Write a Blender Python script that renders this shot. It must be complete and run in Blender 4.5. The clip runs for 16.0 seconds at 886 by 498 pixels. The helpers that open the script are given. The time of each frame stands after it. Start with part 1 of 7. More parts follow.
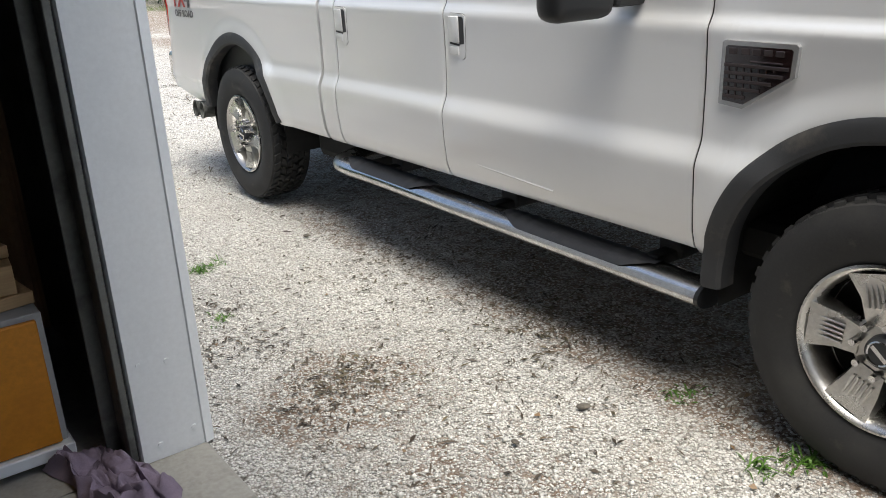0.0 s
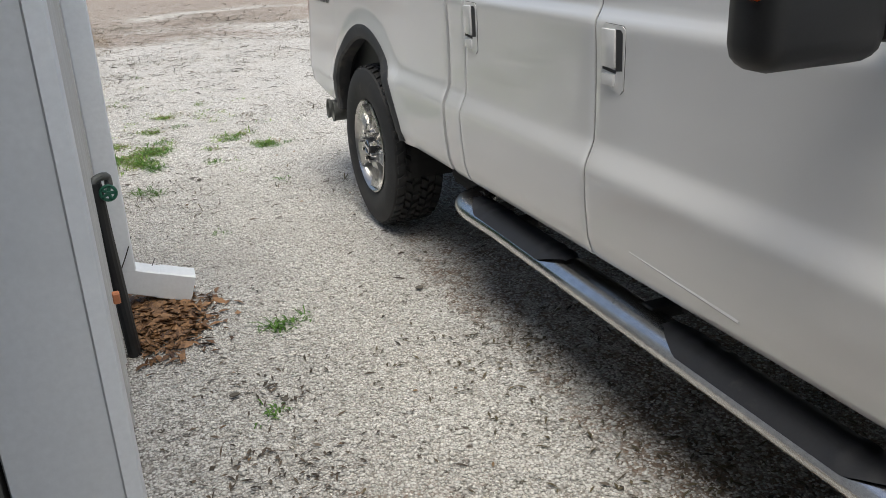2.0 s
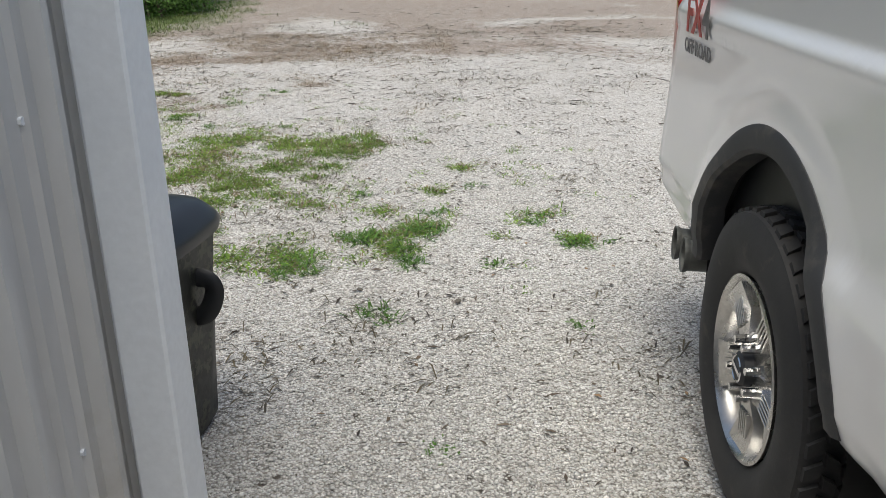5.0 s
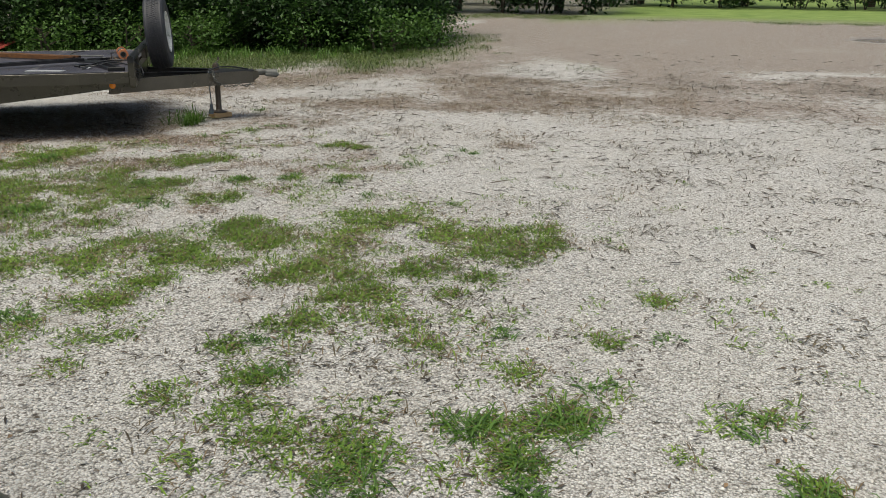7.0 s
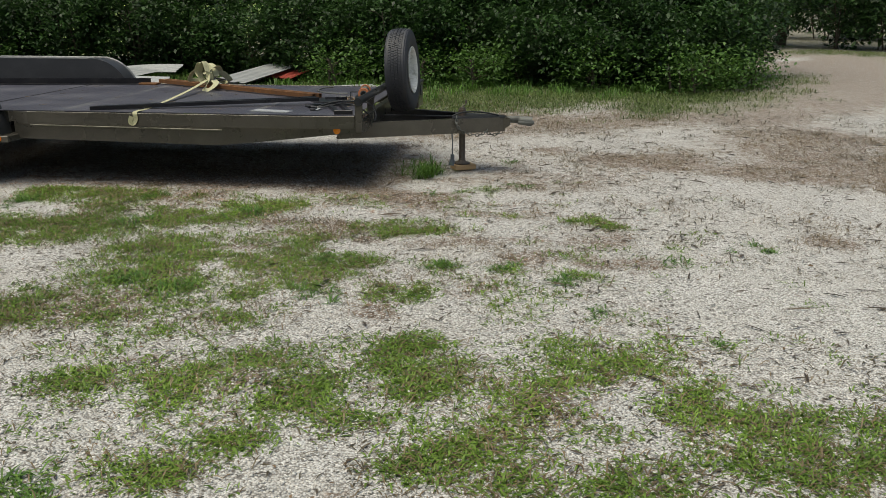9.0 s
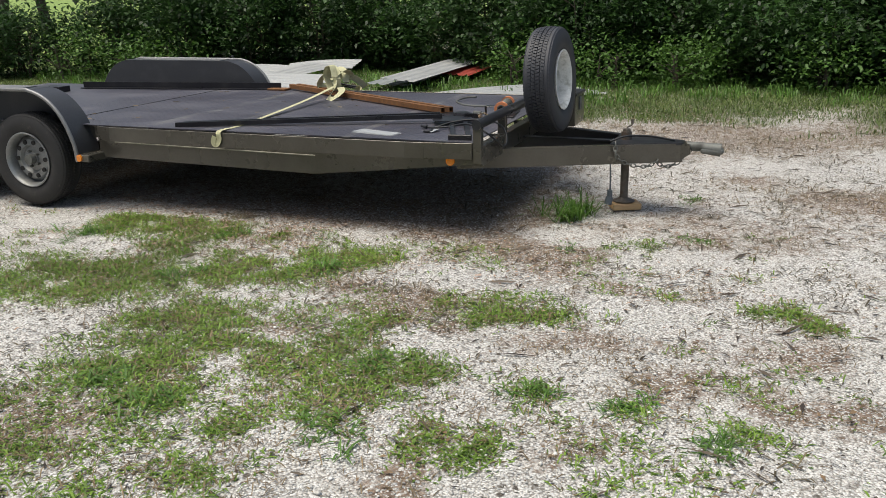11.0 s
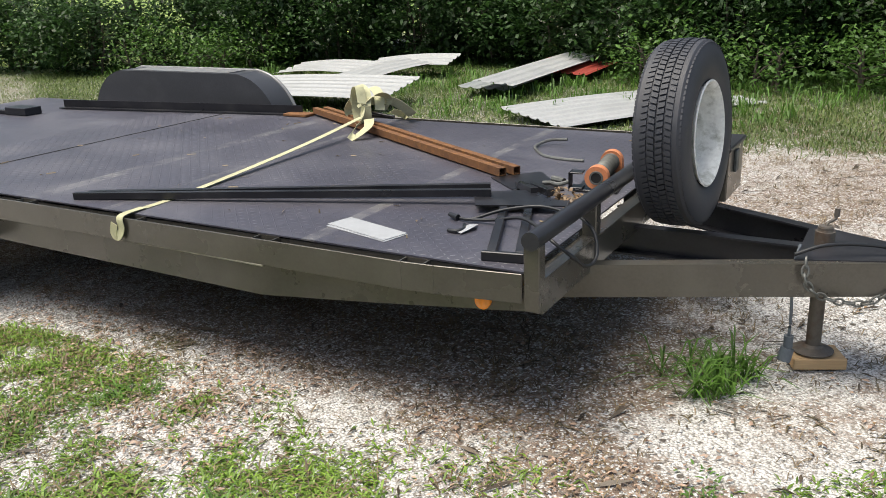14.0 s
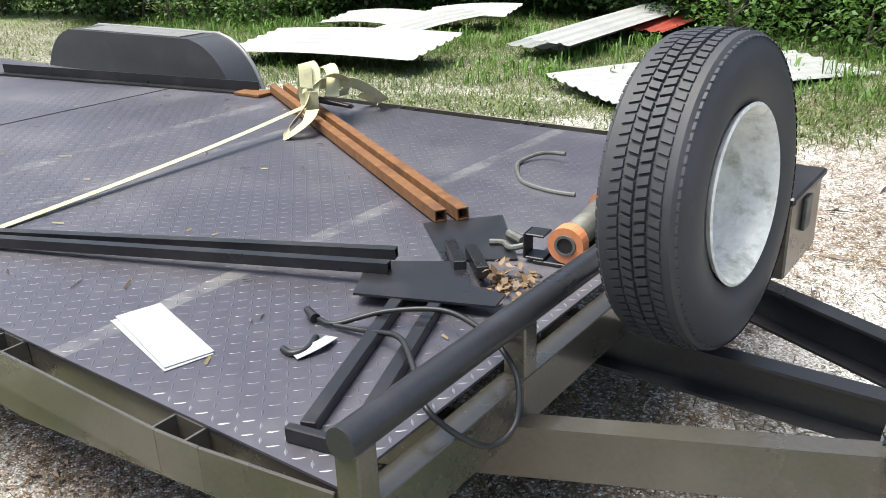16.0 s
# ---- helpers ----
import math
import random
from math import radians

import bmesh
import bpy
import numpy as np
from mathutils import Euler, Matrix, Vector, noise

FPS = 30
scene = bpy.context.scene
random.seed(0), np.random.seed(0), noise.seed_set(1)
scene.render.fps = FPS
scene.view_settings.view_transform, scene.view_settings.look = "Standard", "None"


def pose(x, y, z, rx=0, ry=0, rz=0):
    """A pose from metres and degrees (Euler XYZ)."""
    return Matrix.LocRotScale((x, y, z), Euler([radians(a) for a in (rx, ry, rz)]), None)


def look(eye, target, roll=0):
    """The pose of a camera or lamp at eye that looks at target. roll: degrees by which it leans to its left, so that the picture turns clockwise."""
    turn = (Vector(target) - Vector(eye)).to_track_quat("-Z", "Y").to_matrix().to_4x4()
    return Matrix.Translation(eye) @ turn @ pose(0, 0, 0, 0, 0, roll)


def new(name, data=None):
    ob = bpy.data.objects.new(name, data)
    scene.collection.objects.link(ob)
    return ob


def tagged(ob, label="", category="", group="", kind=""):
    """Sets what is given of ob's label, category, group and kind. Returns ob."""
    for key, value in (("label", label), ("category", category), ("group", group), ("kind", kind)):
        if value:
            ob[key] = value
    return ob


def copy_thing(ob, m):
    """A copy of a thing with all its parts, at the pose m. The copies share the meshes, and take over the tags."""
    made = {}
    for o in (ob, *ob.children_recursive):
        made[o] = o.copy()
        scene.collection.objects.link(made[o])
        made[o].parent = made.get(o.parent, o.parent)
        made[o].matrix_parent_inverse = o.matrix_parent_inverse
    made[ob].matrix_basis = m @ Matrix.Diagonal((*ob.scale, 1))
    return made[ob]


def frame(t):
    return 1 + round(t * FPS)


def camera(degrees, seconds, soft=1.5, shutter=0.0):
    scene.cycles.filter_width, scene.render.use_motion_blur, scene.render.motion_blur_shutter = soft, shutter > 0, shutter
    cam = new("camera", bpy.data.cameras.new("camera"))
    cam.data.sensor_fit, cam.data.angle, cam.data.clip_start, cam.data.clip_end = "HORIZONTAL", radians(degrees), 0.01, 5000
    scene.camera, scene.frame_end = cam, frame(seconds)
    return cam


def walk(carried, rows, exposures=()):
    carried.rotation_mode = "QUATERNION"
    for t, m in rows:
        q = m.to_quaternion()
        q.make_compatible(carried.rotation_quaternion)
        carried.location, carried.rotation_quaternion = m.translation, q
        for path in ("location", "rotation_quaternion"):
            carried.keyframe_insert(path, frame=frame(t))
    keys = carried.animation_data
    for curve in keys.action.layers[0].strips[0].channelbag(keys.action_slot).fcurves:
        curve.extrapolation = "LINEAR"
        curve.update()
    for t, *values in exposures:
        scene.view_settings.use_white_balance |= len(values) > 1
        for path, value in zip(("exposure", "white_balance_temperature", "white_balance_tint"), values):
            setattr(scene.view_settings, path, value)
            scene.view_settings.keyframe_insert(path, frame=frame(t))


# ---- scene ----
cam = camera(55.4, 16.0, soft=0.8)
PATH = [
    (0, (-0.125, 0.034, 1.471), (0.978, 1.557, 0.79), -2.7),
    (0.5, (0.114, 0.239, 1.489), (1.19, 1.773, 0.79), -3.7),
    (1, (0.376, 0.381, 1.468), (1.325, 1.985, 0.741), -3.4),
    (1.5, (0.545, 0.564, 1.464), (1.302, 2.257, 0.715), -2.8),
    (2, (0.703, 0.848, 1.472), (1.391, 2.583, 0.752), -2.6),
    (2.5, (0.931, 1.143, 1.443), (1.432, 2.94, 0.721), -1.7),
    (3, (1.059, 1.484, 1.433), (1.403, 3.317, 0.71), -1.5),
    (3.5, (1.156, 1.858, 1.434), (1.434, 3.712, 0.737), -1.8),
    (4, (1.252, 2.248, 1.446), (1.31, 4.125, 0.758), -1.6),
    (4.2, (1.253, 2.414, 1.436), (1.256, 4.289, 0.74), -1.3),
    (6.3, (1.403, 4.04, 1.468), (1.171, 5.908, 0.794), 0.1),
    (6.5, (1.43, 4.222, 1.46), (1.073, 6.083, 0.82), -0.5),
    (7, (1.436, 4.637, 1.482), (0.816, 6.433, 0.858), 0.3),
    (7.5, (1.342, 5.069, 1.494), (0.581, 6.804, 0.853), 1.2),
    (8, (1.3, 5.506, 1.491), (0.278, 7.093, 0.83), 0.2),
    (8.5, (1.187, 5.942, 1.474), (0.007, 7.432, 0.85), -0.1),
    (8.7, (1.099, 6.111, 1.471), (-0.099, 7.603, 0.888), 0.2),
    (10.8, (0.329, 7.796, 1.483), (-1.18, 8.975, 0.907), -0.8),
    (11, (0.209, 7.959, 1.498), (-1.348, 9.068, 0.91), -1.0),
    (11.5, (-0.177, 8.257, 1.505), (-1.791, 9.259, 0.88), -1.5),
    (12, (-0.504, 8.572, 1.512), (-2.135, 9.535, 0.87), -2.1),
    (12.5, (-0.829, 8.904, 1.525), (-2.479, 9.815, 0.857), -2.2),
    (13, (-1.189, 9.18, 1.534), (-2.848, 10.066, 0.854), -2.5),
    (13.5, (-1.448, 9.485, 1.516), (-3.151, 10.357, 0.932), -2.2),
    (14, (-1.683, 9.735, 1.519), (-3.388, 10.571, 0.893), -2.1),
    (14.5, (-1.959, 9.985, 1.522), (-3.666, 10.792, 0.862), -2.5),
    (15, (-2.188, 10.308, 1.489), (-3.906, 11.056, 0.79), -2.4),
    (15.5, (-2.426, 10.599, 1.489), (-4.162, 11.264, 0.751), -2.3),
    (16, (-2.661, 10.857, 1.496), (-4.414, 11.473, 0.753), -2.2),
]
walk(cam, [(t, look(eye, target, roll)) for t, eye, target, roll in PATH], [(0, 0.68, 6700, 6), (1.5, 0.28, 6700, 6), (3, 0.08, 6650, 6), (4, 0.08, 6600, 6), (7, -0.28, 7000, 4), (8.5, -0.33, 7100, 2), (11, 0.08, 6850, 6), (14.5, 0.68, 6900, 7), (16, 1.08, 6800, 5)])

# ---- light: bright overcast day ----
world = bpy.data.worlds.new("world")
scene.world = world
world.use_nodes = True
wn = world.node_tree
sky = wn.nodes.new("ShaderNodeTexSky")
sky.sky_type = 'NISHITA'
sky.sun_disc = False
sky.sun_elevation, sky.sun_rotation = radians(73), radians(193)
sky.air_density, sky.dust_density, sky.ozone_density = 1.0, 4.0, 1.0
wn.links.new(sky.outputs[0], wn.nodes["Background"].inputs[0])
wn.nodes["Background"].inputs[1].default_value = 0.135
sun = new("sun", bpy.data.lights.new("sun", 'SUN'))
sun.data.energy, sun.data.angle, sun.data.color = 2.6, radians(42), (1.0, 0.97, 0.92)
# the veiled sun stands high and is spread wide by the cloud
sun.matrix_world = look((-1.0, -0.2, 14.0), (0.0, 4.0, 0.0))

# ---- mesh helpers ----
Z = Vector((0, 0, 1))


def mesh_from(name, verts, faces, smooth=False):
    me = bpy.data.meshes.new(name)
    me.from_pydata([tuple(v) for v in verts], [], [tuple(f) for f in faces])
    if smooth:
        me.polygons.foreach_set("use_smooth", [True] * len(me.polygons))
    me.update()
    return me


def quads_mesh(name, verts, per=4, smooth=False):
    """A mesh of loose faces: verts is (faces * per, 3)."""
    count = len(verts) // per
    me = bpy.data.meshes.new(name)
    me.vertices.add(len(verts))
    me.vertices.foreach_set("co", np.asarray(verts, dtype=np.float32).ravel())
    me.loops.add(len(verts))
    me.loops.foreach_set("vertex_index", np.arange(len(verts), dtype=np.int32))
    me.polygons.add(count)
    me.polygons.foreach_set("loop_start", np.arange(0, len(verts), per, dtype=np.int32))
    me.polygons.foreach_set("loop_total", np.full(count, per, dtype=np.int32))
    if smooth:
        me.polygons.foreach_set("use_smooth", [True] * count)
    me.update()
    me.validate()
    return me


def part(name, bm, material, parent=None, label="", smooth=None):
    """Links a bmesh (or a mesh) as one object, under parent if there is one."""
    if isinstance(bm, bmesh.types.BMesh):
        bmesh.ops.recalc_face_normals(bm, faces=bm.faces)
        me = bpy.data.meshes.new(name)
        if smooth is not None:
            for f in bm.faces:
                f.smooth = True
            for e in bm.edges:
                if len(e.link_faces) == 2 and e.calc_face_angle(0) > radians(smooth):
                    e.smooth = False
        bm.to_mesh(me)
        bm.free()
    else:
        me = bm
    me.materials.clear()
    me.materials.append(material)
    ob = new(name, me)
    if parent is not None:
        ob.parent = parent
    if label:
        tagged(ob, label)
    return ob


def thing(name, m=None, label="", category="", group="", kind=""):
    ob = new(name)
    ob.empty_display_size = 0.1
    ob.matrix_world = m or Matrix()
    return tagged(ob, label, category, group, kind)


def box(bm, x0, x1, y0, y1, z0, z1, bevel=0.0, m=None, seg=1):
    vs = bmesh.ops.create_cube(bm, size=1)["verts"]
    t = Matrix.Translation(((x0 + x1) / 2, (y0 + y1) / 2, (z0 + z1) / 2)) @ Matrix.Diagonal((x1 - x0, y1 - y0, z1 - z0, 1))
    bmesh.ops.transform(bm, matrix=t, verts=vs)
    if bevel:
        es = list({e for v in vs for e in v.link_edges})
        r = bmesh.ops.bevel(bm, geom=es, offset=bevel, segments=seg, affect='EDGES', profile=0.5)
        vs = list({v for f in r["faces"] for v in f.verts} | {v for v in vs if v.is_valid})
    if m is not None:
        bmesh.ops.transform(bm, matrix=m, verts=vs)
    return vs


def rod(bm, p0, p1, r, seg=16, r1=None, caps=True):
    p0, p1 = Vector(p0), Vector(p1)
    d = p1 - p0
    q = d.to_track_quat('Z', 'Y').to_matrix().to_4x4()
    vs = bmesh.ops.create_cone(bm, cap_ends=caps, segments=seg, radius1=r, radius2=r if r1 is None else r1, depth=d.length)["verts"]
    bmesh.ops.transform(bm, matrix=Matrix.Translation((p0 + p1) / 2) @ q, verts=vs)
    return vs


def bar(bm, p0, p1, w, h, bevel=0.0, up=Z):
    """A square bar from p0 to p1, w wide and h high."""
    p0, p1 = Vector(p0), Vector(p1)
    d = p1 - p0
    x = d.normalized()
    y = Vector(up).cross(x).normalized()
    z = x.cross(y)
    m = Matrix((x, y, z)).transposed().to_4x4()
    m.translation = (p0 + p1) / 2
    return box(bm, -d.length / 2, d.length / 2, -w / 2, w / 2, -h / 2, h / 2, bevel, m)


def sweep(bm, points, section, closed=False, up=Z, cap=True):
    """Sweeps a closed section (pairs across, up) along points; section may be a function of the step."""
    pts = [Vector(p) for p in points]
    rings = []
    for i, p in enumerate(pts):
        a = pts[(i - 1) % len(pts)] if (closed or i > 0) else p
        b = pts[(i + 1) % len(pts)] if (closed or i < len(pts) - 1) else p
        t = (b - a).normalized()
        side = t.cross(Vector(up))
        side = side.normalized() if side.length > 1e-4 else Vector((1, 0, 0))
        u2 = side.cross(t)
        sec = section(i) if callable(section) else section
        rings.append([bm.verts.new(p + side * s + u2 * w) for s, w in sec])
    n = len(rings[0])
    for i in range(len(rings) if closed else len(rings) - 1):
        r, q = rings[i], rings[(i + 1) % len(rings)]
        for j in range(n):
            bm.faces.new((r[j], r[(j + 1) % n], q[(j + 1) % n], q[j]))
    if cap and not closed:
        bm.faces.new(rings[0][::-1])
        bm.faces.new(rings[-1])
    return rings


def circle(r, seg=10, rx=None):
    return [((rx or r) * math.cos(2 * math.pi * i / seg), r * math.sin(2 * math.pi * i / seg)) for i in range(seg)]


def tube(bm, points, r, seg=10):
    return sweep(bm, points, circle(r, seg))


def smooth_path(points, steps=6):
    """Catmull-Rom through the points."""
    p = [Vector(q) for q in points]
    p = [2 * p[0] - p[1]] + p + [2 * p[-1] - p[-2]]
    out = []
    for i in range(1, len(p) - 2):
        for k in range(steps):
            t = k / steps
            out.append(0.5 * (2 * p[i] + (p[i + 1] - p[i - 1]) * t + (2 * p[i - 1] - 5 * p[i] + 4 * p[i + 1] - p[i + 2]) * t * t
                              + (3 * p[i] - p[i - 1] - 3 * p[i + 1] + p[i + 2]) * t ** 3))
    return out + [p[-2]]


def lathe(bm, profile, seg=48, m=None, closed=False):
    """Turns a profile of (radius, along) round the x axis."""
    rings = []
    for k in range(seg):
        a = 2 * math.pi * k / seg
        rings.append([bm.verts.new((h, r * math.cos(a), r * math.sin(a))) for r, h in profile])
    vs = [v for r in rings for v in r]
    n = len(profile)
    for k in range(seg):
        r, q = rings[k], rings[(k + 1) % seg]
        for j in range(n if closed else n - 1):
            bm.faces.new((r[j], r[(j + 1) % n], q[(j + 1) % n], q[j]))
    if m is not None:
        bmesh.ops.transform(bm, matrix=m, verts=vs)
    return vs


def prism(bm, outline, h0, h1, m=None):
    """Extrudes an outline in x, y from h0 to h1."""
    lo = [bm.verts.new((x, y, h0)) for x, y in outline]
    hi = [bm.verts.new((x, y, h1)) for x, y in outline]
    n = len(lo)
    for j in range(n):
        bm.faces.new((lo[j], lo[(j + 1) % n], hi[(j + 1) % n], hi[j]))
    bm.faces.new(lo[::-1])
    bm.faces.new(hi)
    if m is not None:
        bmesh.ops.transform(bm, matrix=m, verts=lo + hi)
    return lo + hi


def bmn():
    return bmesh.new()


# ---- materials ----
def nodes_of(name):
    m = bpy.data.materials.new(name)
    m.use_nodes = True
    nt = m.node_tree
    return m, nt, nt.nodes["Principled BSDF"]


def add(nt, kind, **inputs):
    n = nt.nodes.new(kind)
    for k, v in inputs.items():
        n.inputs[k.replace("_", " ")].default_value = v
    return n


def ramp(nt, src, stops):
    r = nt.nodes.new("ShaderNodeValToRGB")
    el = r.color_ramp.elements
    while len(el) < len(stops):
        el.new(0.5)
    for e, (p, c) in zip(el, stops):
        e.position = p
        e.color = (*c, 1) if isinstance(c, tuple) else (c, c, c, 1)
    nt.links.new(src, r.inputs[0])
    return r.outputs[0]


def mix(nt, fac, a, b, mode='MIX'):
    n = nt.nodes.new("ShaderNodeMix")
    n.data_type, n.blend_type = 'RGBA', mode
    for k, v in ((0, fac), (6, a), (7, b)):
        sock = n.inputs[k]
        if isinstance(v, (int, float)):
            sock.default_value = v if k == 0 else (v, v, v, 1)
        elif isinstance(v, tuple):
            sock.default_value = (*v, 1)
        else:
            nt.links.new(v, sock)
    return n.outputs[2]


def place(nt, kind="Position"):
    if kind == "Position":
        return nt.nodes.new("ShaderNodeNewGeometry").outputs["Position"]
    return nt.nodes.new("ShaderNodeTexCoord").outputs["Object"]


def noise_tex(nt, at, scale, detail=6.0, rough=0.55, stretch=None):
    if stretch:
        mp = nt.nodes.new("ShaderNodeMapping")
        mp.inputs["Scale"].default_value = stretch
        nt.links.new(at, mp.inputs[0])
        at = mp.outputs[0]
    n = add(nt, "ShaderNodeTexNoise", Scale=scale, Detail=detail, Roughness=rough)
    nt.links.new(at, n.inputs["Vector"])
    return n.outputs["Fac"]


def bump(nt, bsdf, height, strength=0.3, dist=0.01, under=None):
    b = add(nt, "ShaderNodeBump", Strength=strength, Distance=dist)
    nt.links.new(height, b.inputs["Height"])
    if under is not None:
        nt.links.new(under, b.inputs["Normal"])
    nt.links.new(b.outputs[0], bsdf.inputs["Normal"])
    return b.outputs[0]


def surface(name, base, worn=None, big=1.5, fine=40.0, rough=(0.45, 0.65), metal=0.0, relief=0.15, worn_at=(0.5, 0.75), dirt=None, dirt_at=(0.55, 0.8),
            dist=0.002, at="Object", coat=0.0, stretch=None, spread=0.12):
    """A worn surface: base colour with fine variation, worn patches and dirt, each with a noise of its own."""
    m, nt, b = nodes_of(name)
    p = place(nt, at)
    f = noise_tex(nt, p, fine, 8, 0.6, stretch)
    g = noise_tex(nt, p, big, 7, 0.6, stretch)
    lo, hi = tuple(c * (1 - spread) for c in base), tuple(min(1, c * (1 + spread)) for c in base)
    c = ramp(nt, f, [(0.3, lo), (0.7, hi)])
    if worn:
        c = mix(nt, ramp(nt, g, [(worn_at[0], 0.0), (worn_at[1], 1.0)]), c, worn)
    if dirt:
        h = noise_tex(nt, p, big * 3.1, 8, 0.65)
        c = mix(nt, ramp(nt, h, [(dirt_at[0], 0.0), (dirt_at[1], 0.85)]), c, dirt)
    nt.links.new(c, b.inputs["Base Color"])
    nt.links.new(ramp(nt, g, [(0.3, rough[0]), (0.7, rough[1])]), b.inputs["Roughness"])
    b.inputs["Metallic"].default_value = metal
    if coat:
        b.inputs["Coat Weight"].default_value = coat
        b.inputs["Coat Roughness"].default_value = 0.06
    if relief:
        bump(nt, b, f, relief, dist)
    return m


paint = surface("silver_white_paint", (0.84, 0.845, 0.85), worn=(0.81, 0.815, 0.82), big=0.7, fine=900, rough=(0.24, 0.27), metal=0.22, relief=0.0, coat=0.7, spread=0.03,
                dirt=(0.74, 0.73, 0.70), dirt_at=(0.66, 1.1))
flare_grey = surface("dark_grey_plastic", (0.035, 0.036, 0.039), worn=(0.06, 0.06, 0.06), fine=300, rough=(0.5, 0.7), relief=0.2, dist=0.0006, dirt=(0.16, 0.145, 0.12))
black_plastic = surface("black_plastic", (0.016, 0.017, 0.019), worn=(0.03, 0.03, 0.03), fine=250, rough=(0.35, 0.55), relief=0.12, dist=0.0005)
pad_rubber = surface("step_rubber", (0.022, 0.023, 0.027), worn=(0.05, 0.05, 0.055), fine=120, rough=(0.5, 0.7), relief=0.3, dist=0.001, dirt=(0.13, 0.12, 0.11), dirt_at=(0.6, 0.85))
tyre_rubber = surface("tyre_rubber", (0.024, 0.024, 0.025), worn=(0.045, 0.044, 0.042), big=5, fine=120, rough=(0.62, 0.8), relief=0.25, dist=0.001, dirt=(0.12, 0.105, 0.085), dirt_at=(0.6, 0.9))
spare_rubber = surface("spare_tyre_rubber", (0.034, 0.036, 0.044), worn=(0.056, 0.058, 0.068), big=3, fine=150, rough=(0.5, 0.66), relief=0.2, dist=0.0008, dirt=(0.09, 0.08, 0.065), dirt_at=(0.68, 0.95))
chrome = surface("chrome", (0.72, 0.72, 0.72), worn=(0.55, 0.53, 0.49), big=6, fine=80, rough=(0.08, 0.22), metal=1.0, relief=0.03, dist=0.0008, dirt=(0.30, 0.26, 0.20), dirt_at=(0.66, 0.95))
step_metal = surface("dull_chrome", (0.66, 0.66, 0.66), worn=(0.56, 0.55, 0.53), big=3, fine=60, rough=(0.16, 0.30), metal=1.0, relief=0.02, dist=0.0005)
alloy = surface("polished_alloy", (0.60, 0.59, 0.57), worn=(0.46, 0.44, 0.41), big=5, fine=90, rough=(0.2, 0.36), metal=0.95, relief=0.05, dist=0.0008, dirt=(0.24, 0.21, 0.17), dirt_at=(0.62, 0.92))
under_black = surface("underbody_black", (0.012, 0.012, 0.012), fine=30, rough=(0.7, 0.9), relief=0.2)
lens_red = surface("red_lens", (0.42, 0.012, 0.012), fine=60, rough=(0.12, 0.2), relief=0.0, coat=0.6)
lens_amber = surface("amber_lens", (0.85, 0.26, 0.02), fine=60, rough=(0.15, 0.25), relief=0.0, coat=0.6)
lens_orange = surface("orange_lens", (0.62, 0.085, 0.02), fine=60, rough=(0.12, 0.2), relief=0.0, coat=0.6)
white_metal = surface("white_painted_metal", (0.80, 0.83, 0.86), worn=(0.72, 0.75, 0.78), big=2.0, fine=60, rough=(0.35, 0.5), relief=0.03, dist=0.001, spread=0.04)
siding = surface("grey_white_metal_siding", (0.60, 0.605, 0.60), worn=(0.52, 0.51, 0.49), big=1.3, fine=40, rough=(0.35, 0.55), relief=0.04, dist=0.001, spread=0.05,
                 dirt=(0.38, 0.35, 0.30), dirt_at=(0.62, 0.95), stretch=(1, 1, 0.3))
trailer_paint = surface("brown_grey_trailer_paint", (0.105, 0.097, 0.082), worn=(0.145, 0.134, 0.115), big=2.2, fine=90, rough=(0.2, 0.38), metal=0.45, coat=0.25, relief=0.06, dist=0.0008,
                        dirt=(0.17, 0.15, 0.12), dirt_at=(0.62, 0.95))
tread_bright = surface("glint_tread_steel", (0.30, 0.30, 0.31), worn=(0.16, 0.16, 0.17), big=9, fine=80, rough=(0.3, 0.5), metal=0.7, relief=0.1, dist=0.0004)
deck_paint = surface("dark_painted_deck_steel", (0.098, 0.095, 0.118), worn=(0.160, 0.157, 0.176), big=1.6, fine=25, rough=(0.30, 0.50), metal=0.38, relief=0.15, dist=0.001, worn_at=(0.46, 0.8),
                     dirt=(0.15, 0.135, 0.12), dirt_at=(0.58, 0.95))
DUST = ((-2.45, .045), (-1.95, .02), (-.86, .03))     # pale dusty bands across the deck


def dust_bands(m):
    """Rubbed dusty bands across the deck plate where its seams run."""
    nt = m.node_tree
    b = nt.nodes["Principled BSDF"]
    old = b.inputs["Base Color"].links[0].from_socket
    sep = nt.nodes.new("ShaderNodeSeparateXYZ")
    p = place(nt, "Object")
    nt.links.new(p, sep.inputs[0])
    grain = noise_tex(nt, p, 6.0, 8, 0.7)
    total = None
    for at, half in DUST:
        c = add(nt, "ShaderNodeMath")
        c.operation = 'COMPARE'
        nt.links.new(sep.outputs[0], c.inputs[0])
        c.inputs[1].default_value, c.inputs[2].default_value = at, half
        total = c.outputs[0] if total is None else mix(nt, 1.0, total, c.outputs[0], 'ADD')
    f = mix(nt, 1.0, total, ramp(nt, grain, [(0.42, 0.0), (0.62, 0.55)]), 'MULTIPLY')
    nt.links.new(mix(nt, f, old, (0.30, 0.29, 0.28)), b.inputs["Base Color"])


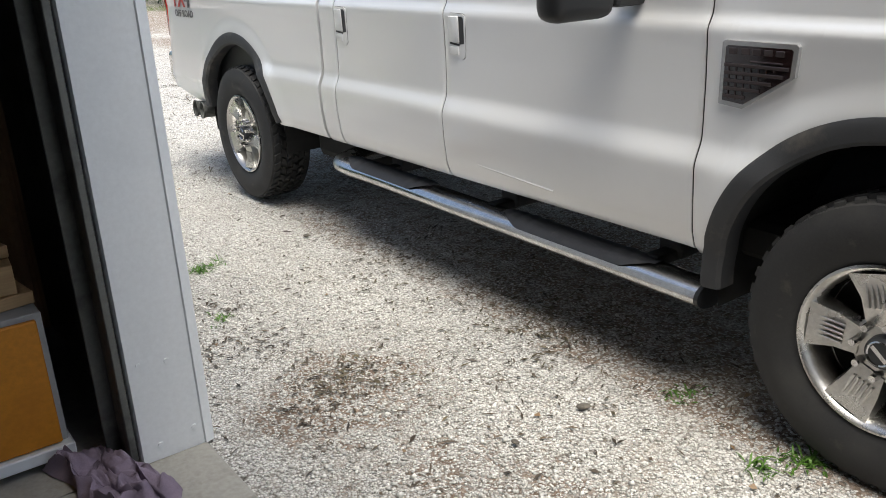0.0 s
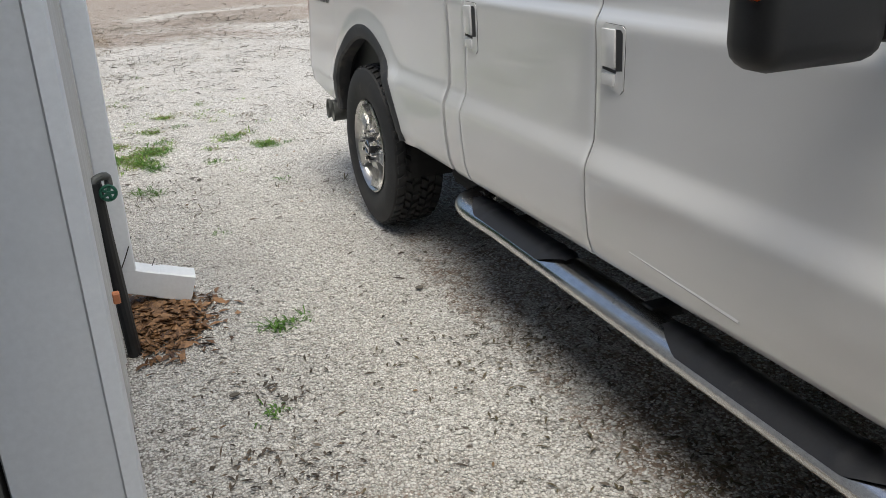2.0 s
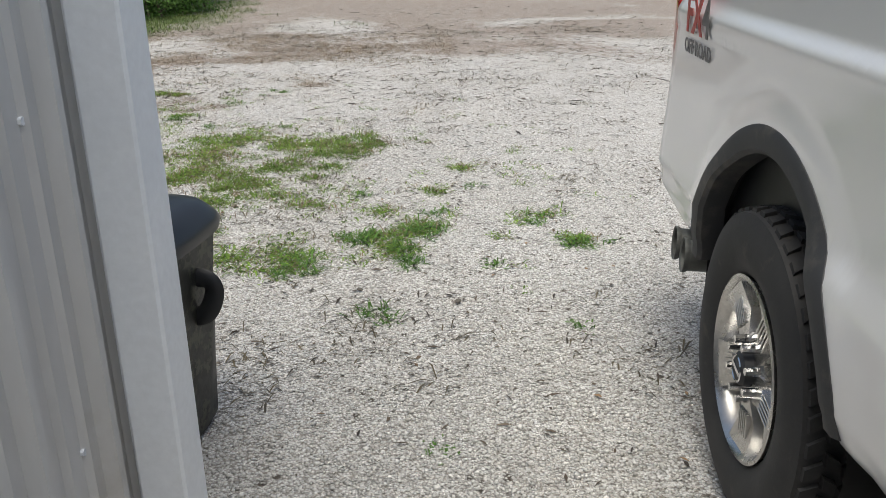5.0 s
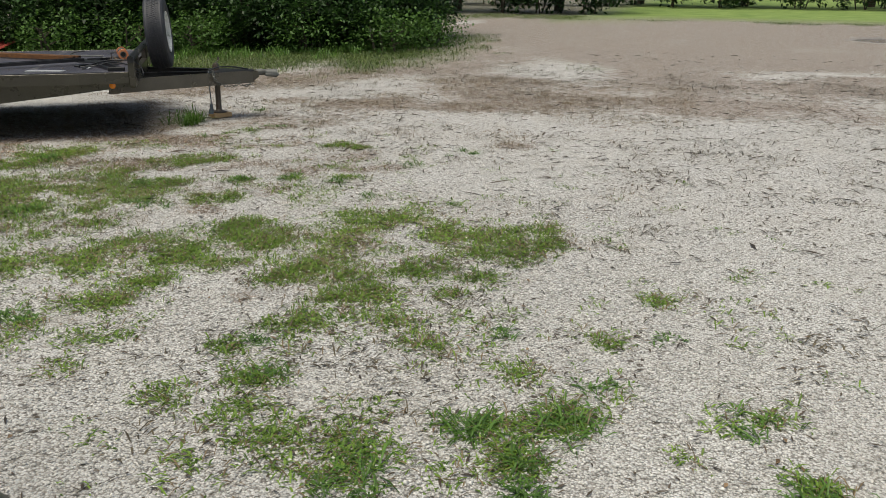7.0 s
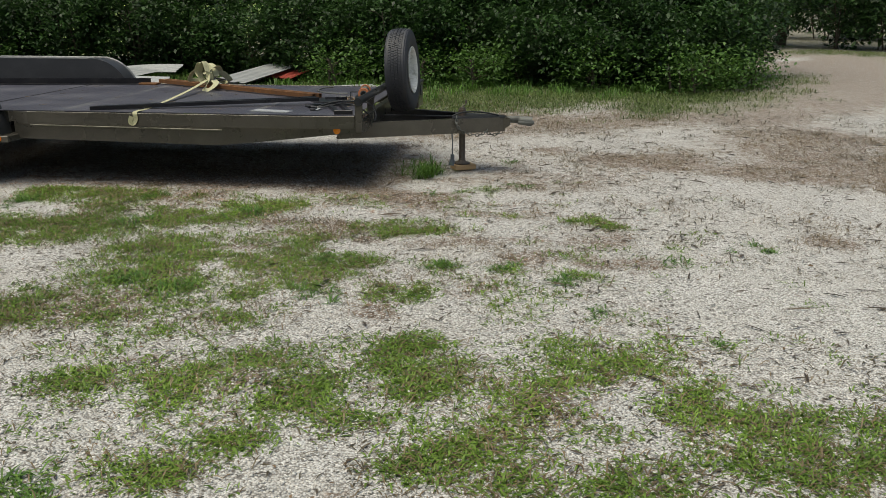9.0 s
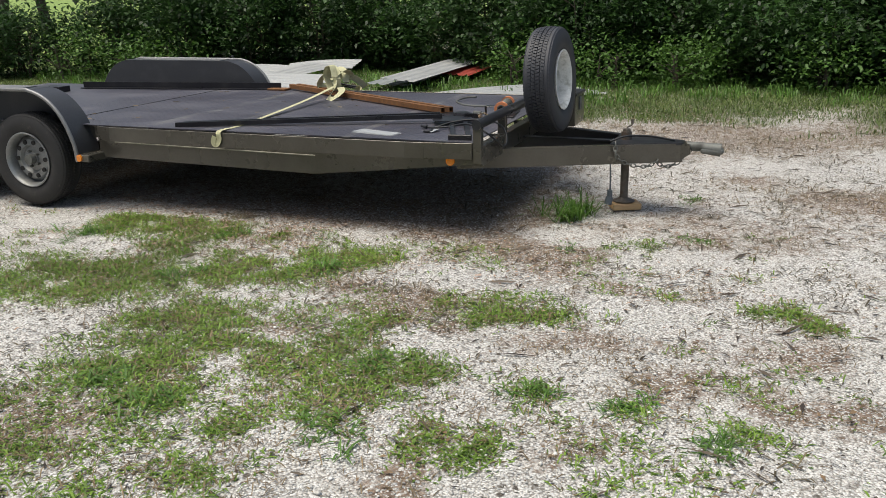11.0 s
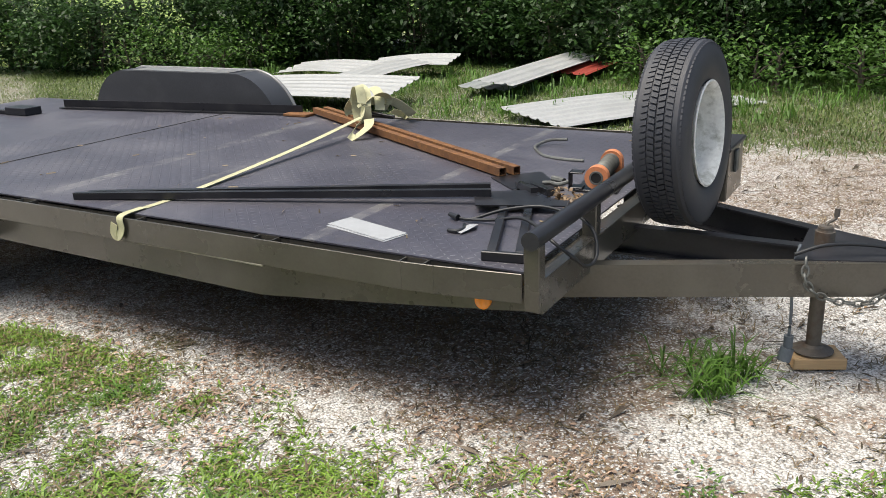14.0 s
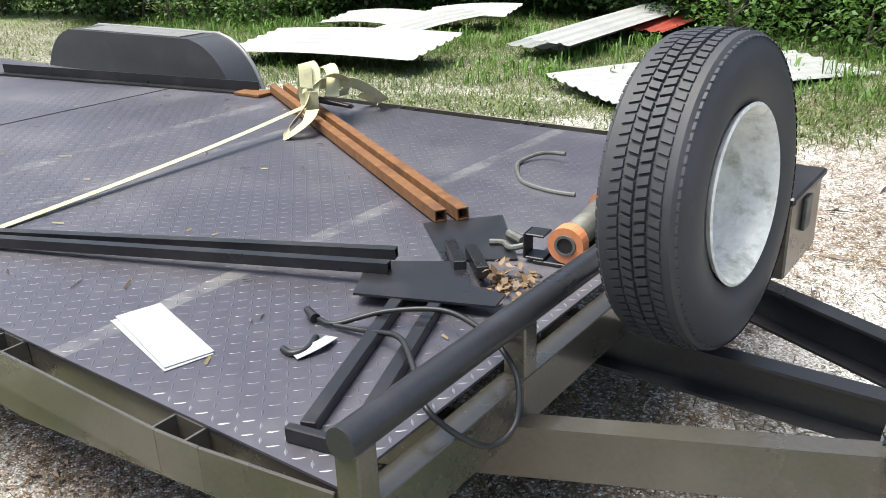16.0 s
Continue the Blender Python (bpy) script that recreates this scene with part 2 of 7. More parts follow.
dust_bands(deck_paint)
bar_black = surface("black_painted_steel", (0.024, 0.024, 0.028), worn=(0.050, 0.048, 0.050), big=5, fine=60, rough=(0.25, 0.42), metal=0.3, relief=0.1, dist=0.0008, dirt=(0.14, 0.10, 0.07), dirt_at=(0.7, 0.95))
rust = surface("rusty_steel", (0.17, 0.075, 0.028), worn=(0.075, 0.038, 0.022), big=7, fine=90, rough=(0.7, 0.9), metal=0.1, relief=0.4, dist=0.001, dirt=(0.36, 0.165, 0.042), dirt_at=(0.5, 0.8))
white_rim = surface("white_wheel_paint", (0.76, 0.76, 0.73), worn=(0.64, 0.64, 0.58), big=6, fine=50, rough=(0.35, 0.55), relief=0.06, dirt=(0.20, 0.205, 0.14), dirt_at=(0.50, 0.78))
grey_rim = surface("grey_wheel_paint", (0.27, 0.28, 0.28), worn=(0.20, 0.20, 0.19), big=5, fine=50, rough=(0.35, 0.5), metal=0.5, relief=0.06)
strap_web = surface("yellow_strap_webbing", (0.50, 0.485, 0.30), worn=(0.38, 0.365, 0.23), big=9, fine=300, rough=(0.8, 0.95), relief=0.5, dist=0.001, dirt=(0.28, 0.26, 0.17))
concrete = surface("concrete", (0.36, 0.35, 0.32), worn=(0.26, 0.25, 0.22), big=3, fine=60, rough=(0.8, 0.95), relief=0.3, dist=0.002, dirt=(0.17, 0.15, 0.12))
bark = surface("bark", (0.085, 0.068, 0.05), worn=(0.045, 0.036, 0.027), big=3, fine=25, rough=(0.85, 0.95), relief=0.8, dist=0.02, stretch=(1, 1, 0.25))


def leaf_material(name, low, high, trans=0.35):
    m, nt, b = nodes_of(name)
    g = nt.nodes.new("ShaderNodeNewGeometry")
    c = ramp(nt, g.outputs["Random Per Island"], [(0.0, low), (0.6, high), (1.0, tuple(min(1, v * 1.35) for v in high))])
    big = noise_tex(nt, g.outputs["Position"], 0.9, 4)
    c = mix(nt, ramp(nt, big, [(0.35, 0.0), (0.7, 0.55)]), c, low)
    nt.links.new(c, b.inputs["Base Color"])
    b.inputs["Roughness"].default_value = 0.5
    t = nt.nodes.new("ShaderNodeBsdfTranslucent")
    nt.links.new(c, t.inputs[0])
    s = nt.nodes.new("ShaderNodeMixShader")
    s.inputs[0].default_value = trans
    out = nt.nodes["Material Output"]
    nt.links.new(b.outputs[0], s.inputs[1])
    nt.links.new(t.outputs[0], s.inputs[2])
    nt.links.new(s.outputs[0], out.inputs[0])
    return m


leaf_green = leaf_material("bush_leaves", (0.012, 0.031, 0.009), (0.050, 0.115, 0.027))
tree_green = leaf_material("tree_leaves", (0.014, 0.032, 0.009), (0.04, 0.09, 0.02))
grass_green = leaf_material("grass_blades", (0.075, 0.145, 0.018), (0.220, 0.345, 0.055))
weed_green = leaf_material("weed_leaves", (0.06, 0.13, 0.02), (0.125, 0.25, 0.045))
dry_grass = leaf_material("dry_grass", (0.12, 0.085, 0.045), (0.24, 0.18, 0.10), 0.2)
dead_leaf = leaf_material("dead_leaves", (0.085, 0.055, 0.03), (0.25, 0.165, 0.09), 0.1)
twig_brown = leaf_material("twigs", (0.035, 0.026, 0.018), (0.10, 0.075, 0.05), 0.0)
gravel_stone = leaf_material("gravel_stones", (0.42, 0.405, 0.38), (0.66, 0.65, 0.625), 0.0)


def ground_material():
    m, nt, b = nodes_of("gravel_and_grass_ground")
    p = place(nt)
    v = add(nt, "ShaderNodeTexVoronoi", Scale=105.0, Randomness=1.0)
    nt.links.new(p, v.inputs["Vector"])
    sep = nt.nodes.new("ShaderNodeSeparateColor")
    nt.links.new(v.outputs["Color"], sep.inputs[0])
    stone = ramp(nt, sep.outputs[0], [(0.0, (0.17, 0.16, 0.14)), (0.08, (0.40, 0.385, 0.36)), (0.28, (0.58, 0.565, 0.54)), (0.7, (0.71, 0.70, 0.68)), (1.0, (0.82, 0.815, 0.80))])
    # shade between the stones is painted in as a dark gap colour
    gap = ramp(nt, v.outputs["Distance"], [(0.46, 0.0), (0.76, 0.70)])
    stone = mix(nt, gap, stone, (0.075, 0.064, 0.05))
    spread = noise_tex(nt, p, 1.1, 8, 0.62)
    stone = mix(nt, ramp(nt, spread, [(0.35, 0.0), (0.75, 0.30)]), stone, (0.44, 0.41, 0.36))
    tint = noise_tex(nt, p, 7.0, 8, 0.65)
    stone = mix(nt, ramp(nt, tint, [(0.54, 0.0), (0.78, 0.40)]), stone, (0.27, 0.235, 0.19))

    # dark crumbs of bark and rotted leaf between the stones, in drifts
    crumb = add(nt, "ShaderNodeTexVoronoi", Scale=27.0, Randomness=1.0)
    nt.links.new(p, crumb.inputs["Vector"])
    pick = nt.nodes.new("ShaderNodeSeparateColor")
    nt.links.new(crumb.outputs["Color"], pick.inputs[0])
    drift = noise_tex(nt, p, 2.6, 6, 0.6)
    few = nt.nodes.new("ShaderNodeMath")
    few.operation = 'MULTIPLY'
    nt.links.new(ramp(nt, pick.outputs[0], [(0.74, 0.0), (0.80, 1.0)]), few.inputs[0])
    nt.links.new(ramp(nt, drift, [(0.42, 0.0), (0.58, 1.0)]), few.inputs[1])
    spot = mix(nt, 1.0, few.outputs[0], ramp(nt, crumb.outputs["Distance"], [(0.28, 0.92), (0.44, 0.0)]), 'MULTIPLY')
    stone = mix(nt, spot, stone, (0.06, 0.047, 0.034))

    def mask(name, lo, hi, scale, amount):
        a = nt.nodes.new("ShaderNodeAttribute")
        a.attribute_name = name
        n = noise_tex(nt, p, scale, 10, 0.7)
        s = nt.nodes.new("ShaderNodeMath")
        s.operation = 'MULTIPLY_ADD'
        nt.links.new(n, s.inputs[0])
        s.inputs[1].default_value = amount
        nt.links.new(a.outputs["Fac"], s.inputs[2])
        show = ramp(nt, sep.outputs[1], [(0.32, 0.12), (0.46, 1.0)])
        return mix(nt, 1.0, ramp(nt, s.outputs[0], [(lo, 0.0), (hi, 1.0)]), show, 'MULTIPLY')

    soil_noise = noise_tex(nt, p, 30, 8, 0.7)
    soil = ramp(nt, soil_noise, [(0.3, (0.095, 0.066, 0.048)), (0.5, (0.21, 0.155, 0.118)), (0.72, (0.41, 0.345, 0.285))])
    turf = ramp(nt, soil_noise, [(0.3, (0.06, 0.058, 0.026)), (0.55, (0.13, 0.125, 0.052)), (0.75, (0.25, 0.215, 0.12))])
    # besides bare soil this mask holds shade painted under trailer and truck
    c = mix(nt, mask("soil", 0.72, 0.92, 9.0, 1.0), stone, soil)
    c = mix(nt, mask("turf", 0.88, 1.06, 13.0, 1.0), c, turf)
    lawn = nt.nodes.new("ShaderNodeAttribute")
    lawn.attribute_name = "field"
    c = mix(nt, lawn.outputs["Fac"], c, ramp(nt, spread, [(0.3, (0.15, 0.24, 0.05)), (0.7, (0.27, 0.36, 0.10))]))
    nt.links.new(c, b.inputs["Base Color"])
    w = nt.nodes.new("ShaderNodeAttribute")
    w.attribute_name = "wet"
    nt.links.new(ramp(nt, w.outputs["Fac"], [(0.3, 0.93), (0.8, 0.07)]), b.inputs["Roughness"])
    first = bump(nt, b, v.outputs["Distance"], 0.9, 0.008)
    first.node.invert = True
    bump(nt, b, tint, 0.35, 0.03, first)
    return m


ground_mat = ground_material()


def leaf_cloud(rng, n, centre, size, spread, leaf, droop=0.5, clumps=None):
    """Vertices of n pointed leaves (two triangles each, folded) filling clumps about centre."""
    k = clumps or 40
    cc = rng.normal(size=(k, 3))
    cc /= np.linalg.norm(cc, axis=1)[:, None]
    cc *= rng.uniform(.35, 1.0, (k, 1)) ** .6
    cc = np.array(centre) + cc * np.array(size)
    pick = rng.randint(0, k, n)
    p = cc[pick] + rng.normal(size=(n, 3)) * spread
    p[:, 2] = np.maximum(p[:, 2], .05)
    a = rng.uniform(0, 2 * np.pi, n)
    tilt = rng.normal(-droop * .6, .45, n)
    ln = leaf * rng.uniform(.6, 1.35, n)
    d = np.stack([np.cos(a) * np.cos(tilt), np.sin(a) * np.cos(tilt), np.sin(tilt)], 1)
    s = np.stack([-np.sin(a), np.cos(a), rng.normal(0, .35, n)], 1)
    s /= np.linalg.norm(s, axis=1)[:, None]
    w = ln * rng.uniform(.26, .36, n)
    up = np.cross(d, s)
    tip = p + d * ln[:, None]
    midp = p + d * (ln * .42)[:, None]
    lft = midp + s * w[:, None] + up * (ln * .10)[:, None]
    rgt = midp - s * w[:, None] + up * (ln * .10)[:, None]
    return np.stack([p, rgt, tip, lft], 1).reshape(-1, 3)


# ---- ground: one sheet to the horizon ----
def lines(lo, hi, step, far):
    out = list(np.arange(lo, hi + 1e-6, step))
    for sign, start in ((-1, lo), (1, hi)):
        d, p = step, start
        ext = []
        while abs(p) < far:
            d *= 1.22
            p += sign * d
            ext.append(p)
        out = ext[::-1] + out if sign < 0 else out + ext
    return np.array(out)


# grass patches (x, y, radius) on the gravel, from the truck's tail to the trailer
TURF_TAIL = [(0.36, 6.6, 0.04), (-0.08, 6.61, 0.07), (0.1, 6.78, 0.11), (0.42, 6.82, 0.13), (0.82, 6.86, 0.05), (0.93, 6.93, 0.06), (-0.18, 6.95, 0.09), (-0.5, 6.95, 0.07),
             (-1.04, 7, 0.09), (0.22, 7.09, 0.05), (-0.94, 7.1, 0.05), (1.82, 7.12, 0.08), (-1.34, 7.13, 0.06), (0.71, 7.14, 0.12), (-1.76, 7.15, 0.08), (1.45, 7.19, 0.04),
             (-0.22, 7.2, 0.07), (0.91, 7.25, 0.12), (1.06, 7.28, 0.06), (-1.48, 7.32, 0.08), (-1.02, 7.33, 0.07), (0.42, 7.38, 0.07), (-0.49, 7.4, 0.07), (1.58, 7.49, 0.08),
             (1.07, 7.56, 0.07), (0.76, 7.57, 0.07), (-1.37, 7.63, 0.11), (0.35, 7.68, 0.1), (-0.36, 7.76, 0.07)]
TURF_NEAR = [(-2.07, 7.86, 0.18), (0.05, 7.86, 0.05), (-1.25, 7.91, 0.12), (1.09, 7.95, 0.08), (-0.23, 8, 0.09), (-0.04, 8, 0.05), (-3.23, 8.02, 0.23), (-1.77, 8.1, 0.2),
             (-0.15, 8.11, 0.12), (-2.74, 8.27, 0.1), (0.2, 8.29, 0.05), (-1.1, 8.31, 0.13), (-1.76, 8.32, 0.18), (-0.36, 8.36, 0.13), (-1.39, 8.39, 0.2), (-0.65, 8.39, 0.21),
             (-2.39, 8.39, 0.08), (1.12, 8.5, 0.07), (-0.04, 8.56, 0.13), (0.3, 8.56, 0.08), (-0.57, 8.72, 0.16), (-3.28, 8.72, 0.2), (-2.98, 8.72, 0.12), (-2.33, 8.74, 0.1),
             (-1.11, 8.78, 0.2), (-4.8, 8.82, 0.31), (-3.04, 8.84, 0.15), (0.44, 8.85, 0.08), (-4.43, 8.85, 0.12)]
TURF_MID = [(-1.36, 8.87, 0.17), (-3.2, 8.88, 0.12), (-3.42, 8.92, 0.12), (0.08, 8.96, 0.15), (-0.65, 8.98, 0.2), (-4.56, 9, 0.3), (0.24, 9.02, 0.12), (-2.46, 9.02, 0.1),
            (0.39, 9.07, 0.13), (-3.62, 9.08, 0.18), (-3.51, 9.13, 0.26), (-0.13, 9.14, 0.16), (-3.19, 9.18, 0.16), (0.52, 9.23, 0.1), (-2.9, 9.27, 0.13), (-2.38, 9.28, 0.12),
            (0.18, 9.31, 0.16), (-0.75, 9.35, 0.16), (-0.5, 9.4, 0.14), (-2.5, 9.43, 0.12), (-5.69, 9.46, 0.22), (-1.96, 9.48, 0.09), (0.41, 9.49, 0.11), (-2.81, 9.5, 0.16),
            (-4.88, 9.55, 0.13), (-1.79, 9.57, 0.09), (-2.32, 9.58, 0.09), (-5.34, 9.6, 0.16), (-4.28, 9.62, 0.17)]
TURF_TRAILER = [(-2.92, 9.64, 0.07), (-4.16, 9.65, 0.22), (-2.57, 9.68, 0.11), (-2.45, 9.7, 0.15), (-5.45, 9.76, 0.34), (-4.29, 9.76, 0.11), (-5.04, 9.77, 0.22), (-5.57, 9.77, 0.2),
                (-2.98, 9.82, 0.12), (-4.97, 9.94, 0.11), (-2.01, 9.98, 0.08), (-3.98, 10.03, 0.23), (-4.66, 10.1, 0.09), (-1.7, 10.16, 0.07), (-5.31, 10.16, 0.22), (-1.28, 10.27, 0.07),
                (-3.89, 10.37, 0.15), (-4.06, 10.37, 0.1), (-2.86, 10.4, 0.17), (-1.41, 10.46, 0.06), (-2.63, 10.5, 0.12), (-2.35, 11.16, 0.06), (-1.89, 11.45, 0.1), (-1.68, 11.49, 0.07),
                (-3.04, 11.85, 0.08), (-3.95, 12.08, 0.21), (-3.55, 12.18, 0.1)]
TURF = TURF_TAIL + TURF_NEAR + TURF_MID + TURF_TRAILER
# bare brown soil and matted dead grass
SOIL_NEAR = [(-0.71, 7.92, 0.1), (-2.14, 8.12, 0.11), (-2.98, 8.27, 0.24), (-2.89, 8.47, 0.21), (-1.81, 9.2, 0.12), (-3.22, 9.47, 0.12), (-1.61, 9.74, 0.13), (-3.15, 10.02, 0.17),
             (-3.54, 10.02, 0.12), (-2.74, 10.08, 0.07), (-3.2, 10.23, 0.14), (-2.34, 10.37, 0.14), (-1.73, 10.43, 0.14), (-2.22, 10.53, 0.11), (-1.37, 10.58, 0.09)]
SOIL_FAR = [(-2.35, 10.58, 0.11), (-1.15, 10.8, 0.11), (-4.15, 10.91, 0.21), (-1.54, 11.11, 0.16), (-2.66, 11.11, 0.09), (-3.61, 11.19, 0.19), (-3.17, 11.4, 0.11), (-4.07, 11.56, 0.3),
            (-0.41, 12.03, 0.18), (-2.92, 12.13, 0.14), (-3.02, 13.73, 0.32), (-3.66, 13.85, 0.27), (-2.47, 13.95, 0.42), (-1.66, 13.98, 0.35), (-1.54, 14.17, 0.42), (-0.8, 14.84, 0.34)]
SOIL = SOIL_NEAR + SOIL_FAR + [(.8, 4.25, .25), (1.2, 2.5, .22), (.95, 2.4, .2), (-1.6, 8.25, .14), (-.55, 8.85, .17)]
MUD = [(.64, 15.26, .75, .22), (1.74, 15.43, .45, .2), (2.8, 20.5, 1.2, .4), (.1, 22.3, 1.2, .4), (-.85, 15.0, .8, .3), (3.4, 18.6, .7, .25)]
WET = [(4.5, 28.0, .9, .8)]


def blobs(x, y, spots):
    out = np.zeros_like(x)
    for s in spots:
        rx, ry = (s[2], s[3]) if len(s) > 3 else (s[2], s[2])
        out = np.maximum(out, np.exp(-(((x - s[0]) / rx) ** 2 + ((y - s[1]) / ry) ** 2) * 0.8))
    return out


def ripple(x, y, scale, seed):
    """Cheap smooth noise, about -1 to 1."""
    r = np.random.RandomState(seed)
    out = np.zeros_like(x)
    for k in range(9):
        a, f, ph = r.uniform(0, 6.28), scale * r.uniform(0.5, 1.9), r.uniform(0, 6.28)
        out += np.sin((x * np.cos(a) + y * np.sin(a)) * f + ph + 1.5 * np.sin((x * np.sin(a) - y * np.cos(a)) * f * 0.6 + ph * 2))
    return out / 4.0


def verge(x, y):
    """How far a point lies beyond the gravel, among grass: above 0 is outside."""
    west = ((-x - 7.0) + (y - 14.0)) * .707 / 1.5               # beyond the trailer, towards the hedge
    west = np.minimum(west, np.where(y > 19, (-x - 2.5 - .25 * (y - 19)) / 1.2, 9))
    west = np.where(y > 26, -1.0, west)                         # the lane turns off behind the bushes
    east = (x - 8.0 - 0.03 * (y - 10)) / 1.0 + np.where(y < 14, -6.0, 0.0)
    north = (y - 33.5 - 0.10 * x) / 1.2
    return np.maximum(np.maximum(west, east), north)


def field_at(x, y):
    """Open lawn: the field west of the scrub and the grass beyond the lane."""
    return np.clip(np.maximum((-x - 18.5 - .5 * np.maximum(y - 12, 0)) / 2.0, np.minimum((y - 33.8 - .10 * x) / 1.0, (x + 5.0) / 2.0)), 0, 1)


def patch_at(x, y):
    """Grass patches on the gravel with frayed edges."""
    wx, wy = .07 * ripple(x, y, 7.0, 71) + .035 * ripple(x, y, 19.0, 72), .07 * ripple(x, y, 7.0, 73) + .035 * ripple(x, y, 19.0, 74)
    return np.minimum(blobs(x + wx, y + wy, TURF), 1)


def turf_at(x, y):
    near = patch_at(x, y)
    v = verge(x, y) + .7 * ripple(x, y, 1.1, 61) + .5 * ripple(x, y, 4.0, 62)
    edge = np.clip(.30 + v * .22, 0, .66) * (v > -1.2)
    thin = 0.20 * np.exp(-((x + 3.5) / 2.6) ** 2 - ((y - 9.6) / 2.4) ** 2) + 0.12 * np.exp(-((x + 0.5) / 2.0) ** 2 - ((y - 8.2) / 1.6) ** 2)
    return np.clip(0.46 * near + thin * .35 + edge, 0, 1) + 0.06 * ripple(x, y, 3.0, 5)


def soil_and_shade_at(x, y):
    near = blobs(x, y, SOIL) + blobs(x, y, MUD)
    # deck footprint: soil and litter tone, deepened to paint in the trailer's shade
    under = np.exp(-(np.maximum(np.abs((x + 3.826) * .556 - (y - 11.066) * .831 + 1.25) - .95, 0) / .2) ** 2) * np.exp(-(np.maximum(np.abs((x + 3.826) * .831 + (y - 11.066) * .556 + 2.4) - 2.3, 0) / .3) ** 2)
    # truck footprint: dark debris tone that also paints in the shade below
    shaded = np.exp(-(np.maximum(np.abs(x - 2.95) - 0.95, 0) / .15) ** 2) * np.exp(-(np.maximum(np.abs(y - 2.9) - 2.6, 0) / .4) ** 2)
    step = np.exp(-((x - 1.05) / .40) ** 2 - ((y - 1.35) / .55) ** 2)
    doorway = np.exp(-((x - 1.25) / .75) ** 2 - ((y - 1.7) / 1.3) ** 2)
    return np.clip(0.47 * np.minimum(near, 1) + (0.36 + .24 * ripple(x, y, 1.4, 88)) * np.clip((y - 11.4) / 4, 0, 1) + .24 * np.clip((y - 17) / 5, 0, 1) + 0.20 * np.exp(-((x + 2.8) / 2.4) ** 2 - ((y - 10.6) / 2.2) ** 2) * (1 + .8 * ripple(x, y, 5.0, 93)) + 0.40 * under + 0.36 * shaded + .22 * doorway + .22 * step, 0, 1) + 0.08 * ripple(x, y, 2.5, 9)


def ground_z(x, y):
    z = 0.008 * ripple(x, y, 1.6, 3) + 0.004 * ripple(x, y, 9.0, 4)
    for mx, my, h, r in ((-1.6, 8.25, .06, .13), (-.55, 8.85, .04, .16)):
        z = z + h * np.exp(-((x - mx) ** 2 + (y - my) ** 2) / r ** 2)
    z = z * np.clip((np.hypot(x - 0.2, np.maximum(0, np.abs(y - 1.0) - 2.5)) - 0.3) / 0.6, 0.15, 1)
    return z - 0.05 * blobs(x, y, WET)


def build_ground():
    xs, ys = lines(-9.0, 4.0, 0.075, 600), lines(-1.0, 16.0, 0.075, 600)
    gx, gy = np.meshgrid(xs, ys)
    gz = ground_z(gx, gy) - 0.012
    inside = (gx < 0.55) & (gy < 4.4) & (gx > -7) & (gy > -5)
    gz = np.where(inside, -0.12, gz)
    verts = np.stack([gx, gy, gz], -1).reshape(-1, 3)
    nx, ny = len(xs), len(ys)
    i = np.arange(nx * ny).reshape(ny, nx)
    faces = np.stack([i[:-1, :-1], i[:-1, 1:], i[1:, 1:], i[1:, :-1]], -1).reshape(-1, 4)
    me = mesh_from("ground", verts, faces.tolist(), True)
    for name, fn in (("turf", turf_at), ("soil", soil_and_shade_at), ("field", field_at), ("wet", lambda x, y: blobs(x, y, WET))):
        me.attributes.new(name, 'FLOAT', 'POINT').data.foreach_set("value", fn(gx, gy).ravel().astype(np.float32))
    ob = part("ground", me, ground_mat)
    tagged(ob, "pale crushed limestone gravel yard with grass and bare soil patches", "ground", kind="structure")


build_ground()


# ---- metal building with the open garage doorway ----
WALL_X, JAMB_Y, END_Y = 0.60, 2.40, 4.50


def ribbed(bm, y0, y1, z0, z1, x, out=1, pitch=0.229, rib=0.026):
    """Ribbed sheet along y with its face at x, ribs to the side out."""
    prof, y = [], y0
    while y < y1 - 1e-6:
        for dy, d in ((0, 0), (.055, 0), (.065, .45), (.075, 0), (.125, 0), (.135, .45), (.145, 0), (.185, 0), (.197, 1), (.217, 1)):
            if y + dy < y1:
                prof.append((y + dy, x + out * d * rib))
        y += pitch
    prof.append((y1, x))
    for side in (0, 1):
        off = -out * 0.003 * side
        lo = [bm.verts.new((px + off, py, z0)) for py, px in prof]
        hi = [bm.verts.new((px + off, py, z1)) for py, px in prof]
        for j in range(len(prof) - 1):
            bm.faces.new((lo[j], lo[j + 1], hi[j + 1], hi[j]))


